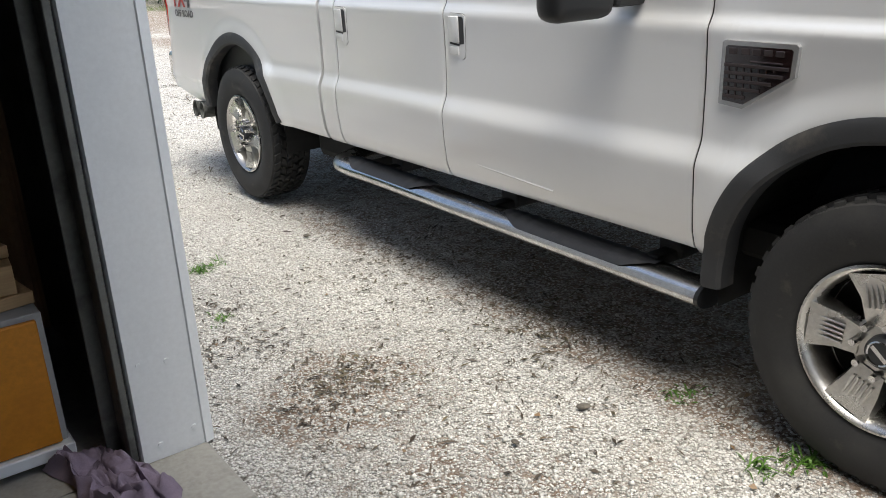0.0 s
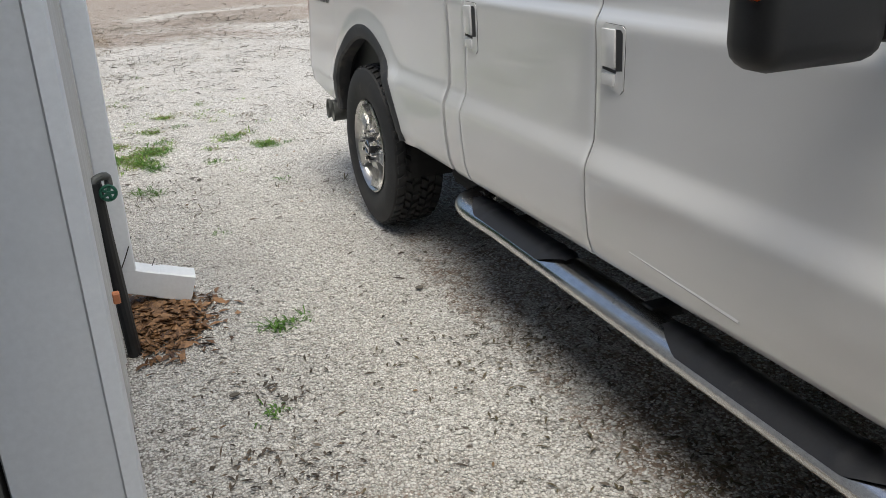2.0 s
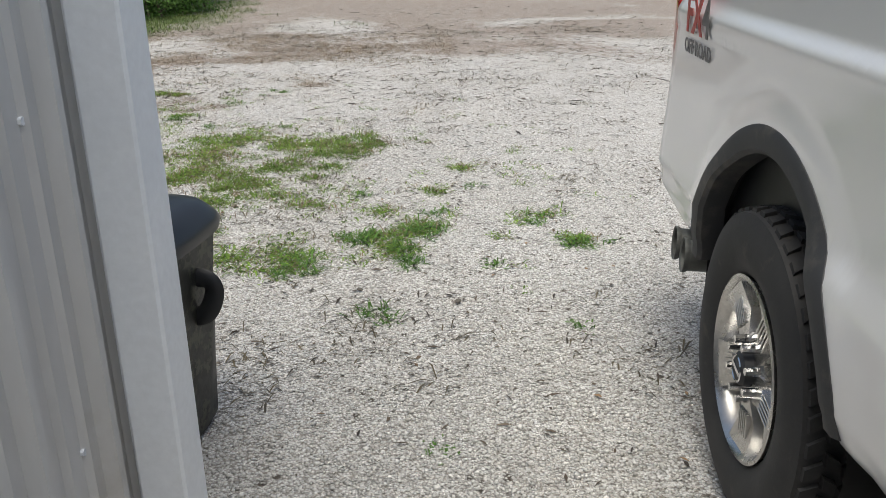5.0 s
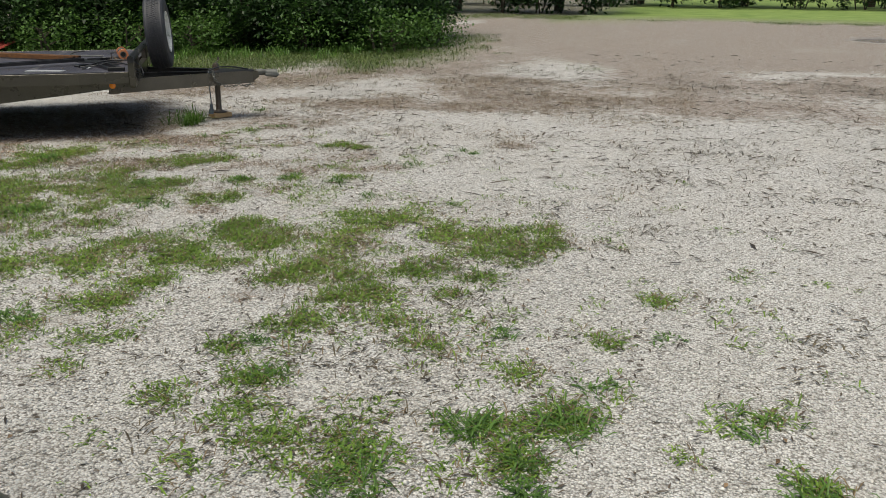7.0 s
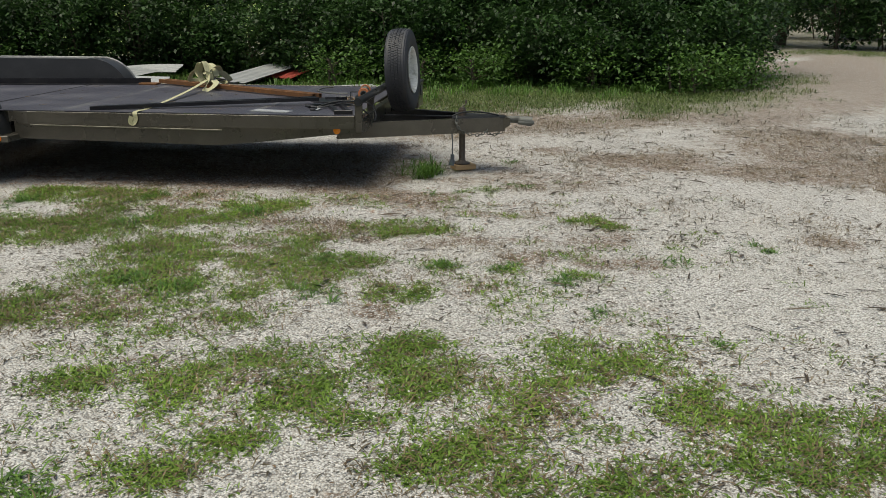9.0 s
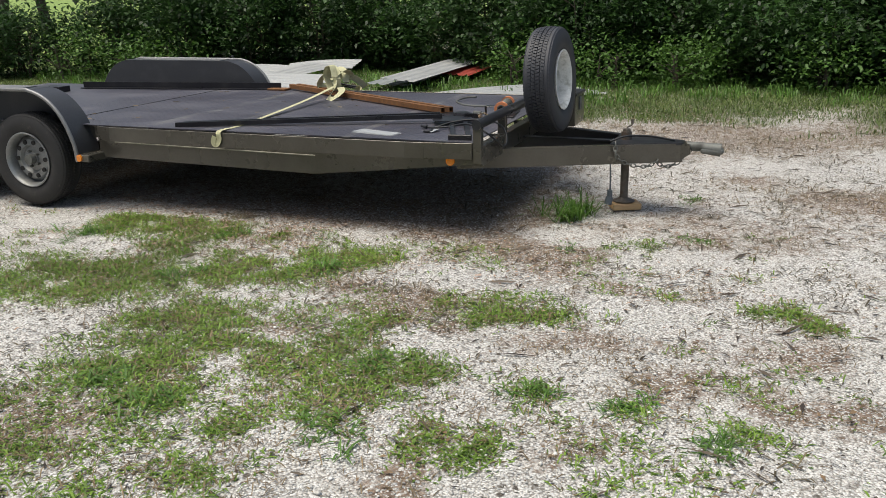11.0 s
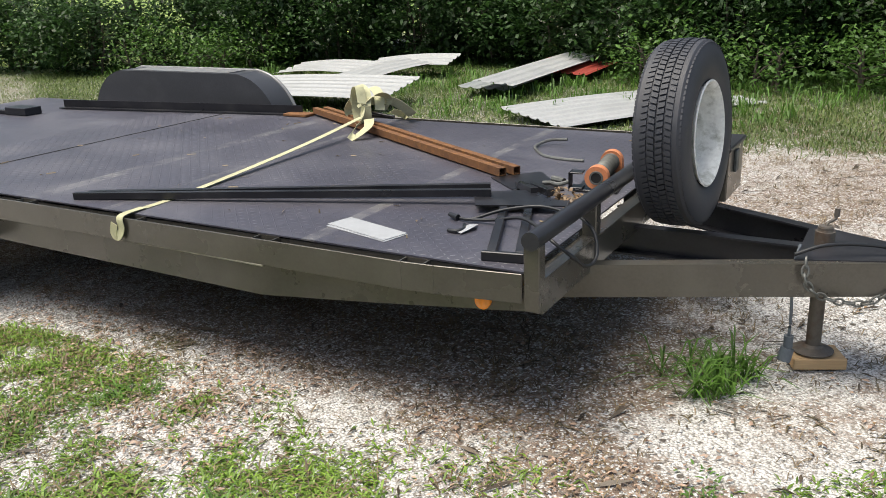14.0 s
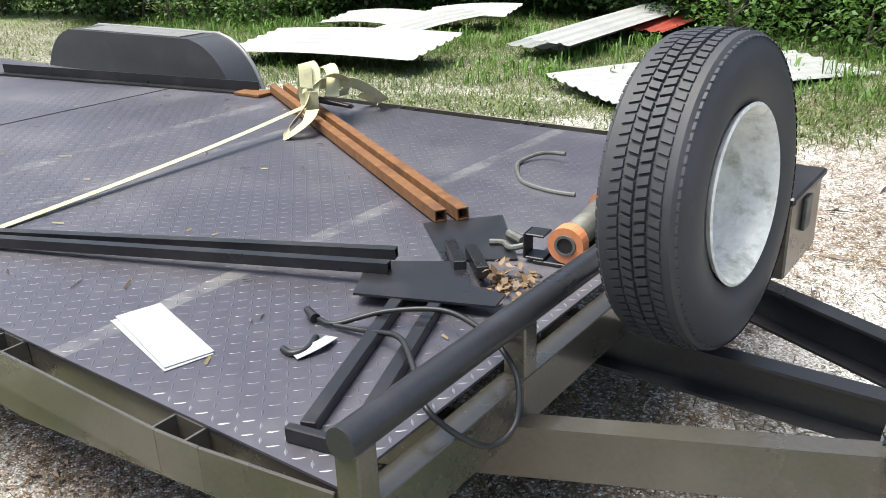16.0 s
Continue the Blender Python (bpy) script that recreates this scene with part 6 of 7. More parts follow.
def build_bin():
    b = thing("trash_can", pose(.225, 5.275, 0, 0, 0, -8), "black plastic trash can with a dark camouflage wrap and lid", "trash can")
    bm = bmn()
    out = lambda s: [(.25 * s * (abs(math.cos(t)) ** .5) * (1 if math.cos(t) > 0 else -1), .25 * s * (abs(math.sin(t)) ** .5) * (1 if math.sin(t) > 0 else -1)) for t in np.linspace(0, 2 * math.pi, 41)[:-1]]
    rings = []
    for z, s in ((.0, .78), (.02, .82), (.22, .87), (.44, .93), (.625, .98), (.63, 1.02), (.655, 1.02)):
        rings.append([bm.verts.new((x * (1 + .02 * math.sin(9 * k + z * 20)), y, z)) for k, (x, y) in enumerate(out(s))])
    for r, t in zip(rings[:-1], rings[1:]):
        for j in range(40):
            bm.faces.new((r[j], r[(j + 1) % 40], t[(j + 1) % 40], t[j]))
    part("body", bm, camo, b, smooth=50)
    bm = bmn()
    rings = []
    for z, s in ((.635, 1.06), (.660, 1.08), (.680, 1.04), (.715, .90), (.725, .70), (.729, .05), (.7295, .001)):
        rings.append([bm.verts.new((x, y, z)) for x, y in out(s)])
    for r, t in zip(rings[:-1], rings[1:]):
        for j in range(40):
            bm.faces.new((r[j], r[(j + 1) % 40], t[(j + 1) % 40], t[j]))
    part("lid", bm, lid_black, b, "smooth black plastic lid", smooth=50)
    bm = bmn()
    sweep(bm, smooth_path([(.22, .02, .53), (.27, .03, .52), (.285, .03, .48), (.26, .02, .42), (.21, .02, .40)], 5), circle(.017, 8, .03), up=(0, 1, 0))
    part("handle", bm, black_plastic, b, smooth=60)


def corrugated(name, w, l, x, y, z, turn, mat, label, tilt=0.0, roll=0.0, bend=0.0):
    """A corrugated roofing sheet, w across the ribs and l along them, centred at x, y."""
    bm = bmn()
    nx, ny = max(12, int(w / .0165)), 9
    for lift in (0, .0015):
        g = []
        for i in range(nx + 1):
            u = i / nx - .5
            rib = .020 * max(0, math.cos(2 * math.pi * (u * w / .17))) ** 1.5
            g.append([bm.verts.new((u * w, (j / ny - .5) * l, rib + lift + bend * math.sin(math.pi * j / ny))) for j in range(ny + 1)])
        for i in range(nx):
            for j in range(ny):
                bm.faces.new((g[i][j], g[i + 1][j], g[i + 1][j + 1], g[i][j + 1]))
    ob = part(name, bm, mat, smooth=60)
    ob.matrix_world = pose(x, y, z, tilt, roll, turn)
    tagged(ob, label, "roofing sheet", group="roofing sheets on the grass")


def build_sheets():
    white = "dented white corrugated metal roofing sheet lying in the grass"
    corrugated("roofing_sheet", 1.05, 2.6, -11.85, 12.95, .20, -52, roof_white, white, 1, 7, .03)
    corrugated("roofing_sheet", .7, 1.6, -14.2, 14.0, .16, -60, roof_white, white, 2, 8, .04)
    corrugated("roofing_sheet", .6, 1.5, -13.2, 14.5, .18, 20, roof_white, white, 5, 5, .03)
    corrugated("roofing_sheet", .7, 1.4, -13.7, 15.2, .20, -48, roof_white, white, 3, 8, .03)
    corrugated("roofing_sheet", .55, 3.0, -11.4, 16.1, .24, 33, roof_white, "pale grey corrugated metal roofing sheet lying across others", 1, 5)
    corrugated("roofing_sheet", 1.1, 1.1, -11.8, 16.75, .17, 30, roof_red, "faded red corrugated metal roofing sheet", 3, 2)
    corrugated("roofing_sheet", .7, 2.6, -11.6, 15.9, .12, 36, roof_grey, "weathered grey corrugated metal roofing sheet", 0, 2)
    corrugated("roofing_sheet", 1.1, 2.8, -8.9, 15.65, .07, 2, roof_white, white, -1, 3, .03)


rope_brown = surface("brown_rope", (0.26, 0.17, 0.10), worn=(0.17, 0.11, 0.065), big=40, fine=500, rough=(0.85, 0.95), relief=0.6, dist=0.001)
sheet_white = surface("pale_sheet", (0.37, 0.385, 0.40), worn=(0.31, 0.32, 0.33), big=6, fine=60, rough=(0.4, 0.55), relief=0.05, spread=0.05)
lumber = surface("sawn_pine", (0.50, 0.34, 0.18), worn=(0.36, 0.23, 0.12), big=4, fine=30, rough=(0.7, 0.85), relief=0.15, stretch=(.3, 4, 4))
cabinet_orange = surface("cabinet_orange", (0.60, 0.23, 0.015), worn=(0.5, 0.18, 0.012), big=3, fine=60, rough=(0.4, 0.55), relief=0.05, dirt=(0.25, 0.11, 0.03), dirt_at=(0.68, 0.9))
towel_cloth = surface("purple_towel", (0.25, 0.20, 0.27), worn=(0.18, 0.14, 0.19), big=14, fine=350, rough=(0.9, 1.0), relief=0.9, dist=0.003)
camo = surface("dark_camouflage", (0.018, 0.02, 0.016), worn=(0.075, 0.075, 0.055), big=11, fine=60, rough=(0.35, 0.6), relief=0.2, worn_at=(0.50, 0.56), dirt=(0.008, 0.009, 0.008), dirt_at=(0.5, 0.55))
lid_black = surface("lid_plastic", (0.02, 0.022, 0.026), worn=(0.03, 0.033, 0.038), fine=200, rough=(0.28, 0.4), relief=0.03)
roof_white = surface("white_roof_sheet", (0.36, 0.37, 0.37), worn=(0.28, 0.29, 0.29), big=1.2, fine=30, rough=(0.4, 0.6), relief=0.05, dirt=(0.33, 0.32, 0.27), dirt_at=(0.6, 0.9))
roof_grey = surface("grey_roof_sheet", (0.27, 0.29, 0.29), worn=(0.18, 0.19, 0.18), big=1.5, fine=30, rough=(0.5, 0.7), relief=0.05)
roof_red = surface("red_roof_sheet", (0.30, 0.045, 0.03), worn=(0.22, 0.04, 0.03), big=1.5, fine=30, rough=(0.5, 0.7), relief=0.05)
build_bars()
build_strap()
build_small_deck_things()
build_garage_things()
build_pull_rope()
build_bin()
build_sheets()


# ---- ground cover: stones, grass, weeds, litter ----
def scatter(rng, n, x0, x1, y0, y1):
    return rng.uniform(x0, x1, n), rng.uniform(y0, y1, n)


def open_ground(x, y):
    """True where the yard lies open: not under the slab, the wall or a tyre."""
    ok = ~((x < .66) & (y < 4.62))
    for cx, cy in ((2.07, .98), (2.07, 4.945)):
        ok &= ~((np.abs(x - cx) < .16) & (np.abs(y - cy) < .16))
    return ok


def build_stones():
    rng = np.random.RandomState(3)
    # strewn about a line from the doorway past the truck to the trailer, thinning out to both sides
    line = np.array([(1.35, .4), (1.3, 6.0), (.2, 8.2), (-2.6, 10.4)])
    k = np.concatenate([np.full(70000, 0), np.full(42000, 1), np.full(38000, 2)])
    t = rng.uniform(0, 1, len(k))
    x = line[k, 0] * (1 - t) + line[k + 1, 0] * t + rng.normal(0, 1, len(k)) * (.45 + .55 * k)
    y = line[k, 1] * (1 - t) + line[k + 1, 1] * t + rng.normal(0, 1, len(k)) * (.35 + .55 * k)
    keep = open_ground(x, y) & (turf_at(x, y) + .25 * ripple(x, y, 14, 2) < .50)
    x, y = x[keep], y[keep]
    n = len(x)
    r = np.clip(rng.lognormal(math.log(.0040), .36, n), .0022, .011)
    z = ground_z(x, y) - .012 + r * .35
    base = np.array([(1, 0, 0), (0, 1, 0), (-1, 0, 0), (0, -1, 0), (0, 0, .75), (0, 0, -.6)])
    v = base[None] * (1 + rng.uniform(-.35, .35, (n, 6, 3)) * .9) + rng.uniform(-.22, .22, (n, 6, 3))
    a = rng.uniform(0, 6.28, n)
    c, s = np.cos(a)[:, None], np.sin(a)[:, None]
    vx = (v[..., 0] * c - v[..., 1] * s) * r[:, None] * 1.15 + x[:, None]
    vy = (v[..., 0] * s + v[..., 1] * c) * r[:, None] + y[:, None]
    vz = v[..., 2] * r[:, None] + z[:, None]
    verts = np.stack([vx, vy, vz], -1).reshape(-1, 3)
    tri = np.array([(0, 1, 4), (1, 2, 4), (2, 3, 4), (3, 0, 4), (1, 0, 5), (2, 1, 5), (3, 2, 5), (0, 3, 5)])
    idx = (np.arange(n)[:, None, None] * 6 + tri).reshape(-1).astype(np.int32)
    me = bpy.data.meshes.new("gravel")
    me.vertices.add(len(verts))
    me.vertices.foreach_set("co", verts.astype(np.float32).ravel())
    me.loops.add(len(idx))
    me.loops.foreach_set("vertex_index", idx)
    me.polygons.add(len(idx) // 3)
    me.polygons.foreach_set("loop_start", np.arange(0, len(idx), 3, dtype=np.int32))
    me.polygons.foreach_set("loop_total", np.full(len(idx) // 3, 3, dtype=np.int32))
    me.update()
    ob = part("gravel", me, gravel_stone)
    tagged(ob, "loose pale crushed limestone chips on the yard", "gravel", kind="stuff")


def blades(rng, x, y, per, length, width, rise, spread=.5):
    """Tufts of grass: per blades from each x, y, arching outwards. Returns loose quads, two a blade."""
    n = len(x) * per
    bx = np.repeat(x, per) + rng.normal(0, .012, n) * spread * 2
    by = np.repeat(y, per) + rng.normal(0, .012, n) * spread * 2
    size = np.repeat(rng.uniform(.6, 1.3, len(x)), per)
    a = rng.uniform(0, 6.28, n)
    ln = length * size * rng.uniform(.5, 1.25, n)
    up = np.clip(rng.normal(rise, .28, n), .05, 1.5)
    d = np.stack([np.cos(a) * np.cos(up), np.sin(a) * np.cos(up), np.sin(up)], 1)
    s = np.stack([-np.sin(a), np.cos(a), np.zeros(n)], 1) * (width * rng.uniform(.6, 1.3, n))[:, None]
    p = np.stack([bx, by, ground_z(bx, by) - .014], 1)
    m = p + d * (ln * .55)[:, None]
    t = m + (d * np.array([1, 1, .25])) * (ln * .5)[:, None] - np.array([0, 0, 1]) * (ln * .10)[:, None]
    low = np.stack([p - s * .6, p + s * .6, m + s, m - s], 1)
    high = np.stack([m - s, m + s, t + s * .12, t - s * .12], 1)
    return np.stack([low, high], 1).reshape(-1, 3)


def two_quads(name, v):
    """Blades of two quads that share their middle edge, so that each blade is one island."""
    n = len(v) // 8
    w = v.reshape(n, 8, 3)[:, [0, 1, 2, 3, 6, 7]].reshape(-1, 3)
    me = bpy.data.meshes.new(name)
    me.vertices.add(n * 6)
    me.vertices.foreach_set("co", w.astype(np.float32).ravel())
    idx = (np.arange(n)[:, None] * 6 + np.array([0, 1, 2, 3, 3, 2, 4, 5])).reshape(-1).astype(np.int32)
    me.loops.add(n * 8)
    me.loops.foreach_set("vertex_index", idx)
    me.polygons.add(n * 2)
    me.polygons.foreach_set("loop_start", np.arange(0, n * 8, 4, dtype=np.int32))
    me.polygons.foreach_set("loop_total", np.full(n * 2, 4, dtype=np.int32))
    me.update()
    return me


def build_grass():
    rng = np.random.RandomState(11)
    # low mats on the gravel
    x, y = scatter(rng, 260000, -7.5, 2.4, 6.2, 14.0)
    near = patch_at(x, y)
    t = near * (1 + .75 * ripple(x, y, 13, 8) + .7 * ripple(x, y, 31, 12) + .4 * ripple(x, y, 55, 13)) - .16
    b = -(x + 3.826) * .556 + (y - 11.066) * .831
    thin = np.exp(-((x + 3.6) / 2.2) ** 2 - ((y - 9.4) / 1.6) ** 2) + .5 * np.exp(-((x + .4) / 1.6) ** 2 - ((y - 8.4) / 1.3) ** 2)
    sparse = .12 * thin * np.clip(.15 + ripple(x, y, 3.4, 33) + .8 * ripple(x, y, 17, 34), 0, 1)
    under = (b > -.1) & (b < 2.4) & (x < -3.2)
    bare = blobs(x, y, [(-1.6, 8.25, .15), (-.55, 8.85, .16)])
    keep = (rng.uniform(0, 1, len(x)) < np.clip(t * .55, 0, .40) * (1 - bare) + sparse) & open_ground(x, y) & ~under
    x, y = x[keep], y[keep]
    ob = part("grass", two_quads("grass", blades(rng, x, y, 12, .044, .0036, .45, 1.5)), grass_green)
    tagged(ob, "low bright green crabgrass mats growing through gravel", "grass", kind="stuff")
    pick = rng.uniform(0, 1, len(x)) < .5
    ob = part("dry_grass", two_quads("dry_grass", blades(rng, x[pick] + .02, y[pick], 6, .06, .0026, .4, 1.8)), dry_grass)
    tagged(ob, "thin straw coloured dry grass among the green", "grass", kind="stuff")
    # dead brown tufts and runners strewn over the open gravel
    x, y = scatter(rng, 30000, -5, 4.2, 5.5, 19)
    t = .5 * ripple(x, y, 2.2, 51) + .6 * ripple(x, y, 7.5, 52) + .25 * np.clip((y - 9) / 6, -1, 1)
    keep = (rng.uniform(0, 1, len(x)) < np.clip(t - .18, 0, .5) * .75) & open_ground(x, y)
    ob = part("dead_tufts", two_quads("dead_tufts", blades(rng, x[keep], y[keep], 9, .075, .0034, .22, 2.5)), dead_runner)
    tagged(ob, "dark dead runners of grass strewn over the gravel", "grass", kind="stuff")
    # dry tan wisps towards the trailer and the lane edge
    x, y = scatter(rng, 26000, -8.0, 1.0, 7.5, 17.0)
    t = soil_and_shade_at(x, y) + .5 * turf_at(x, y) + .25 * ripple(x, y, 4, 31)
    keep = rng.uniform(0, 1, len(x)) < np.clip((t - .12) * 1.3, 0, .6)
    ob = part("dry_wisps", two_quads("dry_wisps", blades(rng, x[keep], y[keep], 9, .055, .0022, .5, 2.0)), dry_grass)
    tagged(ob, "brown dry grass wisps over bare soil", "grass", kind="stuff")
    # long grass of the verge
    sets = [scatter(rng, 30000, -19, -4.2, 10.0, 20.5), scatter(rng, 26000, -8, 9, 13, 36), scatter(rng, 9000, -30, -14, 3, 14)]
    x, y = np.concatenate([s[0] for s in sets]), np.concatenate([s[1] for s in sets])
    t = verge(x, y) + .55 * ripple(x, y, 1.1, 61) + .5 * ripple(x, y, 4.0, 62) - .2
    keep = (rng.uniform(0, 1, len(x)) < np.clip(t * .85 + .1, 0, .95)) & (field_at(x, y) < .5) & (blobs(x, y, WET) < .3)
    x, y = x[keep], y[keep]
    ob = part("verge_grass", two_quads("verge_grass", blades(rng, x, y, 7, .10, .0048, .8, 5.0)), verge_green)
    tagged(ob, "uneven green and tan grass along the yard edge", "grass", kind="stuff")
    x, y = scatter(rng, 1300, -19, -5.5, 11.0, 20.5)
    keep = verge(x, y) + .6 * ripple(x, y, 2.5, 17) > 1.6
    ob = part("tall_weeds", two_quads("tall_weeds", blades(rng, x[keep], y[keep], 14, .26, .007, 1.1, 2.5)), weed_green)
    tagged(ob, "tall green weeds in front of the bushes", "weeds", kind="stuff")


WEEDS = [(1.20, 3.97, .10), (1.05, 3.3, .06), (1.9, 1.12, .10), (2.02, 1.6, .06), (.95, 6.72, .12), (.92, 6.95, .12), (.72, 7.1, .16), (.98, 7.2, .15), (.45, 6.72, .16), (.88, 6.17, .11),
         (1.85, 7.05, .13), (1.6, 7.45, .11), (1.07, 7.56, .09), (1.35, 6.75, .07), (-.15, 7.2, .10), (1.25, 8.1, .08), (.6, 7.9, .09), (-.4, 7.5, .10), (1.7, 6.1, .05), (1.15, 5.2, .04)]
WEEDS2 = [(-3.2, 8.62, .17), (-2.88, 8.72, .17), (-1.70, 10.15, .12), (-2.23, 9.18, .14), (-3.82, 11.93, .26), (-3.88, 10.05, .17), (-2.0, 9.98, .12), (-1.3, 10.2, .12), (-2.6, 9.64, .13),
          (-1.0, 10.9, .09), (-.7, 11.5, .10), (-3.3, 11.4, .08), (-.9, 9.9, .08), (-2.95, 12.1, .10), (-4.9, 9.9, .15), (-4.3, 9.4, .16), (-1.5, 7.3, .13), (-.3, 9.9, .07), (-3.6, 12.9, .1), (-5.6, 9.2, .2)]


def build_weeds():
    rng = np.random.RandomState(5)
    for spots in (WEEDS, WEEDS2):
        for wx, wy, r in spots:
            w = thing("weed", pose(wx, wy, 0), "tuft of green crabgrass growing out of the gravel", "weed", group="weeds in the gravel")
            k = max(3, int(r * 60))
            x, y = rng.normal(0, r * .42, k), rng.normal(0, r * .42, k)
            big = r > .2
            v = blades(rng, x + wx, y + wy, 16, r * (.95 if big else .62), .0042 if big else .0036, .9 if big else .45, 1.0)
            v[:, :2] -= (wx, wy)
            tagged(part("foliage", two_quads("foliage", v), weed_green, w), kind="stuff")


def litter(rng, x, y, ln, wd, lift, name, mat, label, cat):
    n = len(x)
    a = rng.uniform(0, 6.28, n)
    l, w = ln * rng.uniform(.35, 1.3, n), wd * rng.uniform(.6, 1.3, n)
    d = np.stack([np.cos(a), np.sin(a), rng.normal(0, .10, n)], 1) * l[:, None] / 2
    s = np.stack([-np.sin(a), np.cos(a), rng.normal(0, .2, n)], 1) * w[:, None] / 2
    p = np.stack([x, y, ground_z(x, y) - .012 + lift], 1)
    up = np.array([0, 0, 1.0]) * (w * .5)[:, None]
    v = np.stack([p - d, p - s + up * .4, p + d + up * .3, p + s + up], 1).reshape(-1, 3)
    ob = part(name, quads_mesh(name, v), mat)
    tagged(ob, label, cat, kind="stuff")


def build_litter():
    rng = np.random.RandomState(8)
    x, y = scatter(rng, 34000, -6, 4.5, .8, 18)
    p = (.35 + .5 * np.clip(ripple(x, y, 2.2, 41), -.4, 1)) * np.where(y < 5.5, .55, 1.0)
    keep = (rng.uniform(0, 1, len(x)) < p * .55) & open_ground(x, y)
    litter(rng, x[keep], y[keep], .060, .009, .006, "twigs", twig_brown, "dark twigs and bits scattered over the gravel", "twigs")
    x, y = scatter(rng, 60000, -6, 4.5, .8, 17)
    p = (.25 + .6 * np.clip(ripple(x, y, 3.1, 46), -.4, 1)) * np.where(y < 5.5, .6, 1.0)
    keep = (rng.uniform(0, 1, len(x)) < p * .45) & open_ground(x, y)
    litter(rng, x[keep], y[keep], .020, .009, .007, "bark_crumbs", twig_brown, "small dark bark crumbs between the stones", "litter")
    x, y = scatter(rng, 1100, -6, 4.5, 9, 22)
    litter(rng, x, y, .16, .014, .008, "sticks", twig_brown, "fallen sticks lying on the gravel", "sticks")
    x, y = scatter(rng, 30000, -7, 2.5, 1.0, 14)
    p = .012 + .75 * np.clip(soil_and_shade_at(x, y) - .08, 0, 1) * (y > 7.5) + .03 * np.clip(ripple(x, y, 3, 44), 0, 1)
    keep = (rng.uniform(0, 1, len(x)) < p) & open_ground(x, y)
    litter(rng, x[keep], y[keep], .030, .013, .008, "fallen_leaves", dead_leaf, "brown fallen leaf scraps on the ground", "leaves")
    # leaf litter drifted along and under the trailer
    n = 11000
    a, b = rng.normal(-1.5, 1.5, n), rng.normal(-.25, .55, n)
    keep = rng.uniform(0, 1, n) < np.clip(.34 + .55 * ripple(a, b, 4.5, 19) + .3 * ripple(a, b, 13, 23), 0, .9)
    a, b = a[keep], b[keep]
    x, y = -3.826 + a * .831 - b * .556, 11.066 + a * .556 + b * .831
    litter(rng, x, y, .030, .011, .008, "leaf_litter", litter_brown, "brown dead leaf litter along the trailer", "leaves")
    # chips washed out below the downspout
    n = 1500
    x, y = .76 + rng.normal(0, .10, n), 4.22 + rng.normal(0, .15, n)
    keep = (x > .64)
    x, y = x[keep], y[keep]
    lift = .035 * np.exp(-((x - .76) / .12) ** 2 - ((y - 4.22) / .18) ** 2) * rng.uniform(.3, 1, len(x)) + .008
    litter(rng, x, y, .058, .022, lift, "wood_chips", chip_brown, "washed heap of tan wood chips below the downspout", "wood chips")
    for cx, cy, r, n in ((1.22, 2.5, .10, 150), (1.0, 2.42, .10, 70), (1.0, 3.0, .12, 90), (1.1, 3.45, .12, 60), (1.9, 3.3, .25, 160), (2.1, 2.3, .3, 260), (1.6, 1.9, .3, 60)):
        litter(rng, cx + rng.normal(0, r, n), cy + rng.normal(0, r, n), .04, .009, .008, "leaf_debris", dead_runner if n > 100 else twig_brown, "matted brown leaf debris on the gravel", "leaves")
    # single larger bits that catch the eye: stones and chips of bark
    for bx, by, s in ((1.67, 1.76, .016), (1.84, 4.01, .014), (1.36, 1.75, .010), (.95, 3.46, .012), (1.2, 6.29, .013), (.77, 6.41, .011), (1.1, 3.35, .010)):
        bm = bmn()
        bmesh.ops.create_icosphere(bm, subdivisions=2, radius=s)
        for v in bm.verts:
            v.co += v.co * .35 * noise.noise(v.co * 40 + Vector((bx, by, 0)) * 7)
            v.co.z *= .55
            v.co.x *= 1.5
        ob = part("stone", bm, dark_stone, smooth=60)
        ob.matrix_world = pose(bx, by, s * .3, 0, 0, bx * 200)
        tagged(ob, "small dark grey stone on the pale gravel", "stone", group="dark stones")


chip_brown = leaf_material("wood_chips", (0.07, 0.035, 0.018), (0.26, 0.145, 0.07), 0.0)
dead_runner = leaf_material("dead_runners", (0.05, 0.042, 0.026), (0.13, 0.105, 0.06), 0.05)
litter_brown = leaf_material("leaf_litter", (0.15, 0.095, 0.065), (0.44, 0.31, 0.23), 0.05)
verge_green = leaf_material("verge_grass", (0.055, 0.10, 0.02), (0.15, 0.20, 0.06), 0.3)
dark_stone = surface("dark_stone", (0.11, 0.10, 0.085), worn=(0.2, 0.18, 0.15), big=30, fine=150, rough=(0.8, 0.95), relief=0.4)
build_stones()
build_grass()
build_weeds()
build_litter()


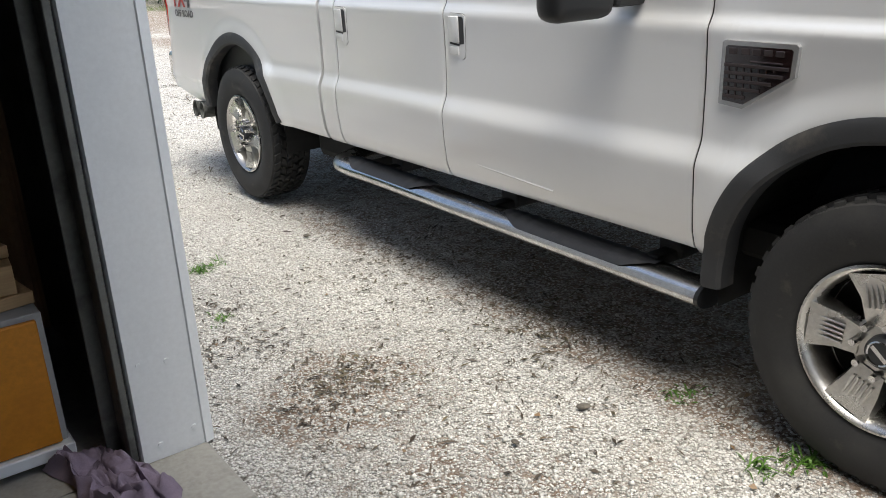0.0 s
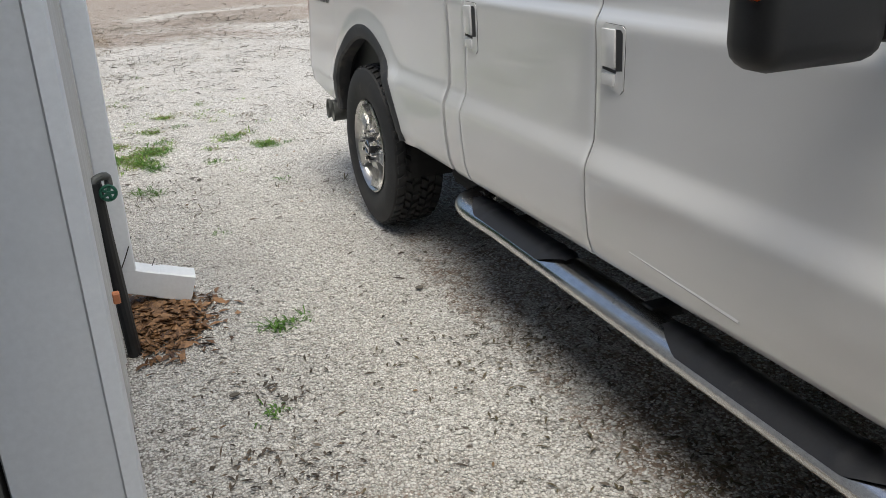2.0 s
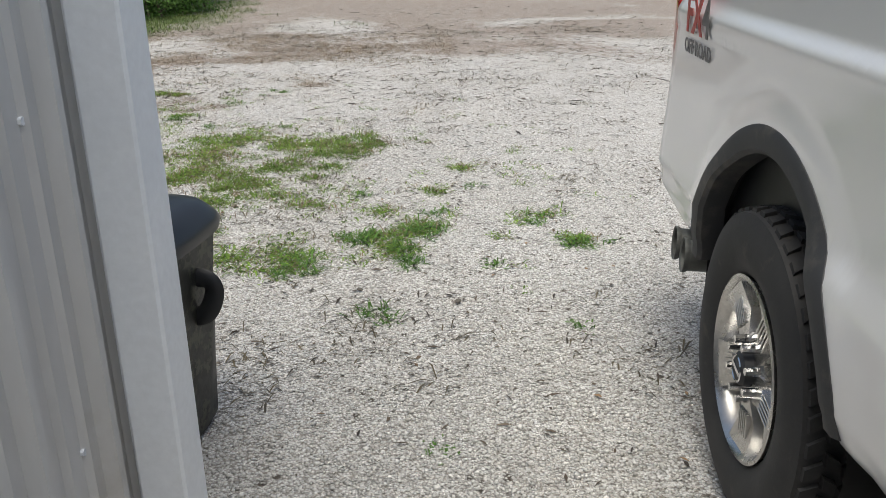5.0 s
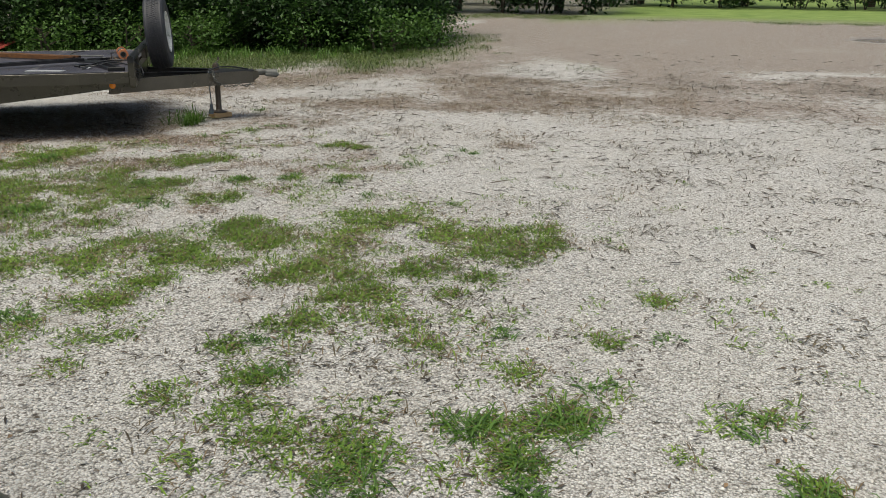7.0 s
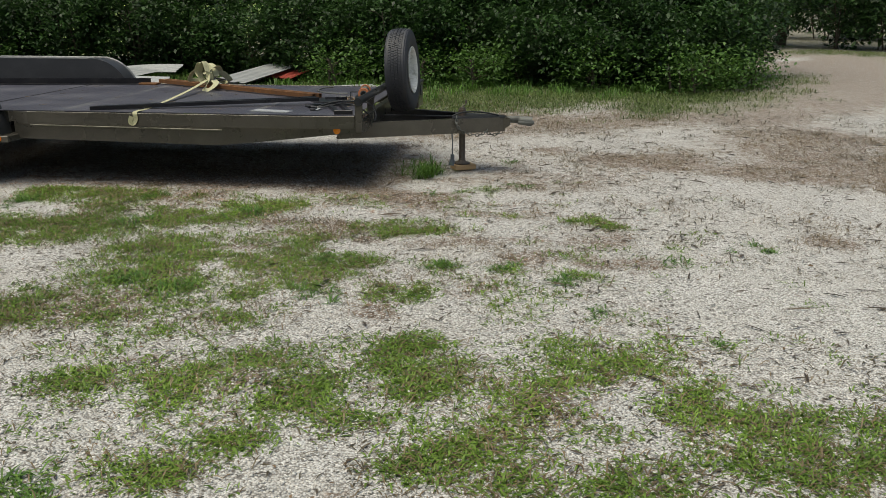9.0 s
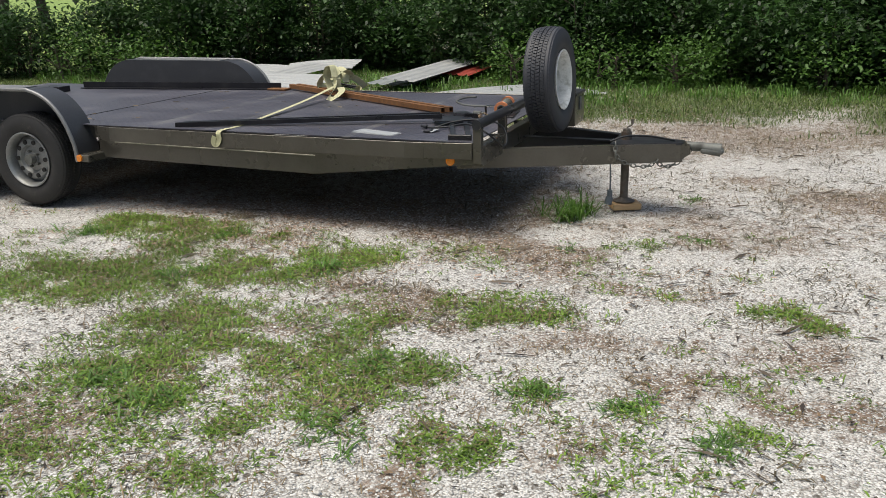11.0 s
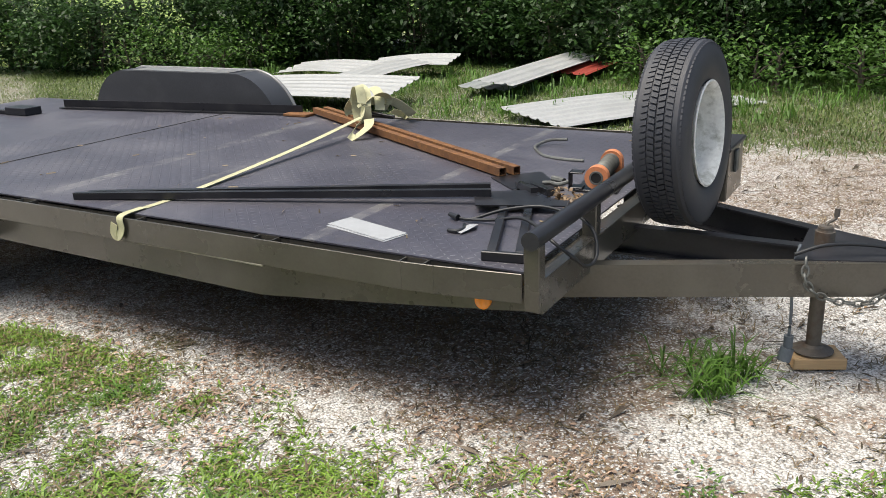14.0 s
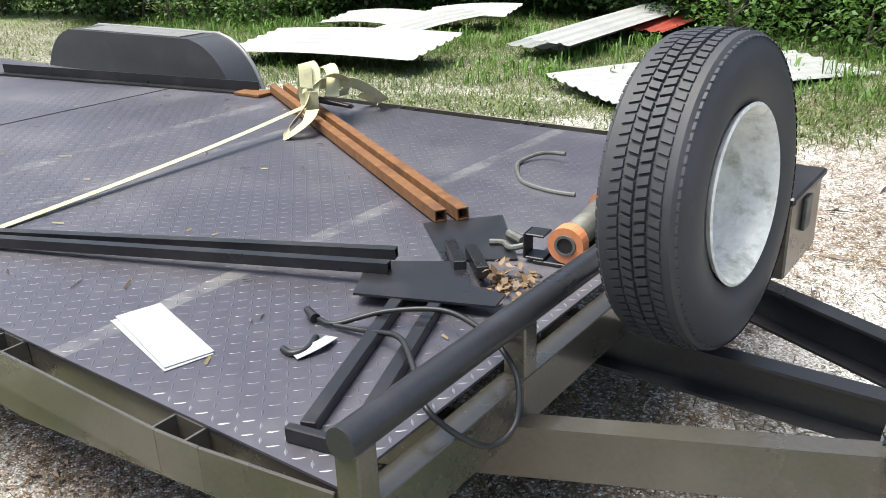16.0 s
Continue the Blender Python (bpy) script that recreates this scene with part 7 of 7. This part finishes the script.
# ---- woods edge: bushes, trees, undergrowth ----
def branches(bm, rng, base, height, r, count, reach):
    tops = []
    lean = Vector((rng.normal(0, .12), rng.normal(0, .12), 1))
    path = [Vector(base) + lean * (height * t) + Vector((rng.normal(0, .03), rng.normal(0, .03), 0)) * height * .3 for t in (0, .25, .5, .75, 1)]
    n = len(path) - 1
    sp = smooth_path(path, 3)
    sweep(bm, sp, lambda i: circle(r * (1 - .75 * i / (len(sp) - 1)), 8), up=(0, 1, 0))
    for k in range(count):
        t = rng.uniform(.3, .95)
        at = sp[int(t * (len(sp) - 1))]
        a = rng.uniform(0, 6.28)
        out = Vector((math.cos(a), math.sin(a), rng.uniform(.25, .9))) * reach * rng.uniform(.5, 1.0) * (1.1 - .5 * t)
        lp = [at, at + out * .5 + Vector((0, 0, .06 * reach)), at + out]
        ls = smooth_path(lp, 3)
        sweep(bm, ls, lambda i: circle(r * .42 * (1 - t * .5) * (1 - .8 * i / (len(ls) - 1)) + .003, 6), up=(0, .3, 1))
        tops.append(at + out)
    return tops


def bush(rng, x, y, h, w, leaves, name="bush", leaf=.10, mat=None, label="dense leafy green bush at the woods edge"):
    b = thing(name, pose(x, y, 0), label, name, group="bushes along the woods edge")
    bm = bmn()
    for k in range(3):
        branches(bm, rng, (rng.normal(0, .2), rng.normal(0, .2), -.05), h * .75, .03, 4, w * .6)
    part("woody_base", bm, bark, b)
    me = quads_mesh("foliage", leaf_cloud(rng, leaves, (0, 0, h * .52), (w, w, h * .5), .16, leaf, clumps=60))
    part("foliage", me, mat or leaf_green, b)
    return b


def tree(rng, x, y, h, crown, leaves, r=.14, low=.35):
    t = thing("tree", pose(x, y, 0), "tall leafy green tree with a dark trunk in the woods", "tree", group="trees in the woods")
    bm = bmn()
    tops = branches(bm, rng, (0, 0, -.1), h * .85, r, 9, crown)
    part("trunk", bm, bark, t, smooth=60)
    v = []
    for p in tops:
        v.append(leaf_cloud(rng, leaves // len(tops), tuple(p), (crown * .45, crown * .45, crown * .38), .22, .16, clumps=22))
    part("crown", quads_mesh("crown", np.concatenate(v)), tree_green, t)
    return t


def build_woods():
    rng = np.random.RandomState(7)
    edge = [(-18.0, 12.0), (-16.2, 14.3), (-13.7, 17.2), (-10.4, 18.2), (-8.6, 19.6), (-6.4, 20.0), (-5.2, 22.4), (-5.4, 25.0)]
    seg = [(Vector(a), Vector(b)) for a, b in zip(edge[:-1], edge[1:])]
    for a, b in seg:
        d = (b - a)
        n = max(1, int(d.length / 1.05))
        nrm = Vector((-d.y, d.x)).normalized()
        for k in range(n):
            p = a + d * ((k + .5) / n)
            near = math.hypot(p.x + 2, p.y - 10) < 16
            for row, (off, h, leaves) in enumerate(((.25, rng.uniform(1.3, 2.1), 5200 if near else 3200), (1.5, rng.uniform(2.4, 3.6), 4600 if near else 3000))):
                q = p + nrm * (off + rng.uniform(-.25, .35))
                bush(rng, q.x, q.y, h, rng.uniform(.85, 1.15), leaves, leaf=.095)
    # low bright undergrowth at the foot of the bushes
    for a, b in seg[:6]:
        d = b - a
        nrm = Vector((-d.y, d.x)).normalized()
        n = max(1, int(d.length / .8))
        for k in range(n):
            p = a + d * ((k + rng.uniform(.2, .8)) / n) - nrm * rng.uniform(.35, 1.2)
            if math.hypot(p.x + 12.0, p.y - 15.9) < 1.6 or math.hypot(p.x + 13.8, p.y - 14.4) < 1.9:
                continue
            bush(rng, p.x, p.y, rng.uniform(.45, .85), rng.uniform(.5, .75), 1100, "undergrowth", .075, brush_green, "low bright green undergrowth before the bushes")
    # closed wall of leaves deep in the woods
    v = []
    for a, b in zip(edge[:-1], edge[1:]):
        a, b = Vector(a), Vector(b)
        nrm = Vector((-(b - a).y, (b - a).x)).normalized()
        mid = (a + b) / 2 + nrm * 3.6
        half = (b - a) * .62
        n = int((b - a).length * 1500)
        q = rng.uniform(-1, 1, n)
        w = leaf_cloud(rng, n, (0, 0, 0), (.9, .9, .9), .3, .30, clumps=60).reshape(n, 4, 3)
        w[..., 0] += (mid.x + half.x * q)[:, None]
        w[..., 1] += (mid.y + half.y * q)[:, None]
        w[..., 2] += rng.uniform(0, 6.5, n)[:, None] * .95
        v.append(w.reshape(-1, 3))
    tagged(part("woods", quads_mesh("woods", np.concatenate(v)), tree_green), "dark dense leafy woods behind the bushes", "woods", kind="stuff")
    for a, b in seg:
        d = b - a
        nrm = Vector((-d.y, d.x)).normalized()
        n = max(1, int(d.length / 2.6))
        for k in range(n):
            p = a + d * ((k + rng.uniform(.2, .8)) / n) + nrm * rng.uniform(2.6, 5.5)
            tree(rng, p.x, p.y, rng.uniform(7, 10), rng.uniform(1.9, 2.6), 3200)
    # low scrub with open field behind it, and single trunks
    for k in range(11):
        x, y = -17.9 - .8 * k + rng.uniform(-.3, .3), 11.2 - .62 * k + rng.uniform(-.3, .3)
        bush(rng, x, y, rng.uniform(1.1, 1.7), 1.05, 3600, leaf=.09)
        if k % 2 == 0:
            tree(rng, x - 2.2, y + 1.2, 8.5, 2.0, 2400, .12)
    # far side of the lane
    for k in range(24):
        x = -34 + 2.9 * k + rng.uniform(-.5, .5)
        y = 46.5 + .13 * x + rng.uniform(-.6, .8)
        bush(rng, x, y, rng.uniform(2.4, 3.6), 2.2, 1800, leaf=.24)
        if k % 2 == 0:
            bush(rng, x + 1, y + 2.0, rng.uniform(3.2, 4.4), 1.9, 1300, leaf=.26)
            tree(rng, x + .8, y + 3.6, rng.uniform(9, 12), 3.2, 2400, .2)
    for k in range(13):
        x, y = -4.0 - 1.9 * k + rng.uniform(-.5, .5), 38.5 - .62 * k + rng.uniform(-.5, .5)
        bush(rng, x, y, rng.uniform(2.2, 3.4), 1.8, 2600, leaf=.18)
        if k % 2:
            tree(rng, x + .5, y + 2.2, rng.uniform(9, 12), 3.2, 3600, .2)
    for k in range(9):
        x, y = 8.5 + rng.uniform(-.5, .8), 12 + 2.5 * k
        bush(rng, x + 1.5, y, rng.uniform(1.5, 2.6), 1.3, 1000, leaf=.16)


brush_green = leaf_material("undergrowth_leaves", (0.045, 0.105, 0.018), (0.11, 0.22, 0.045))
build_woods()
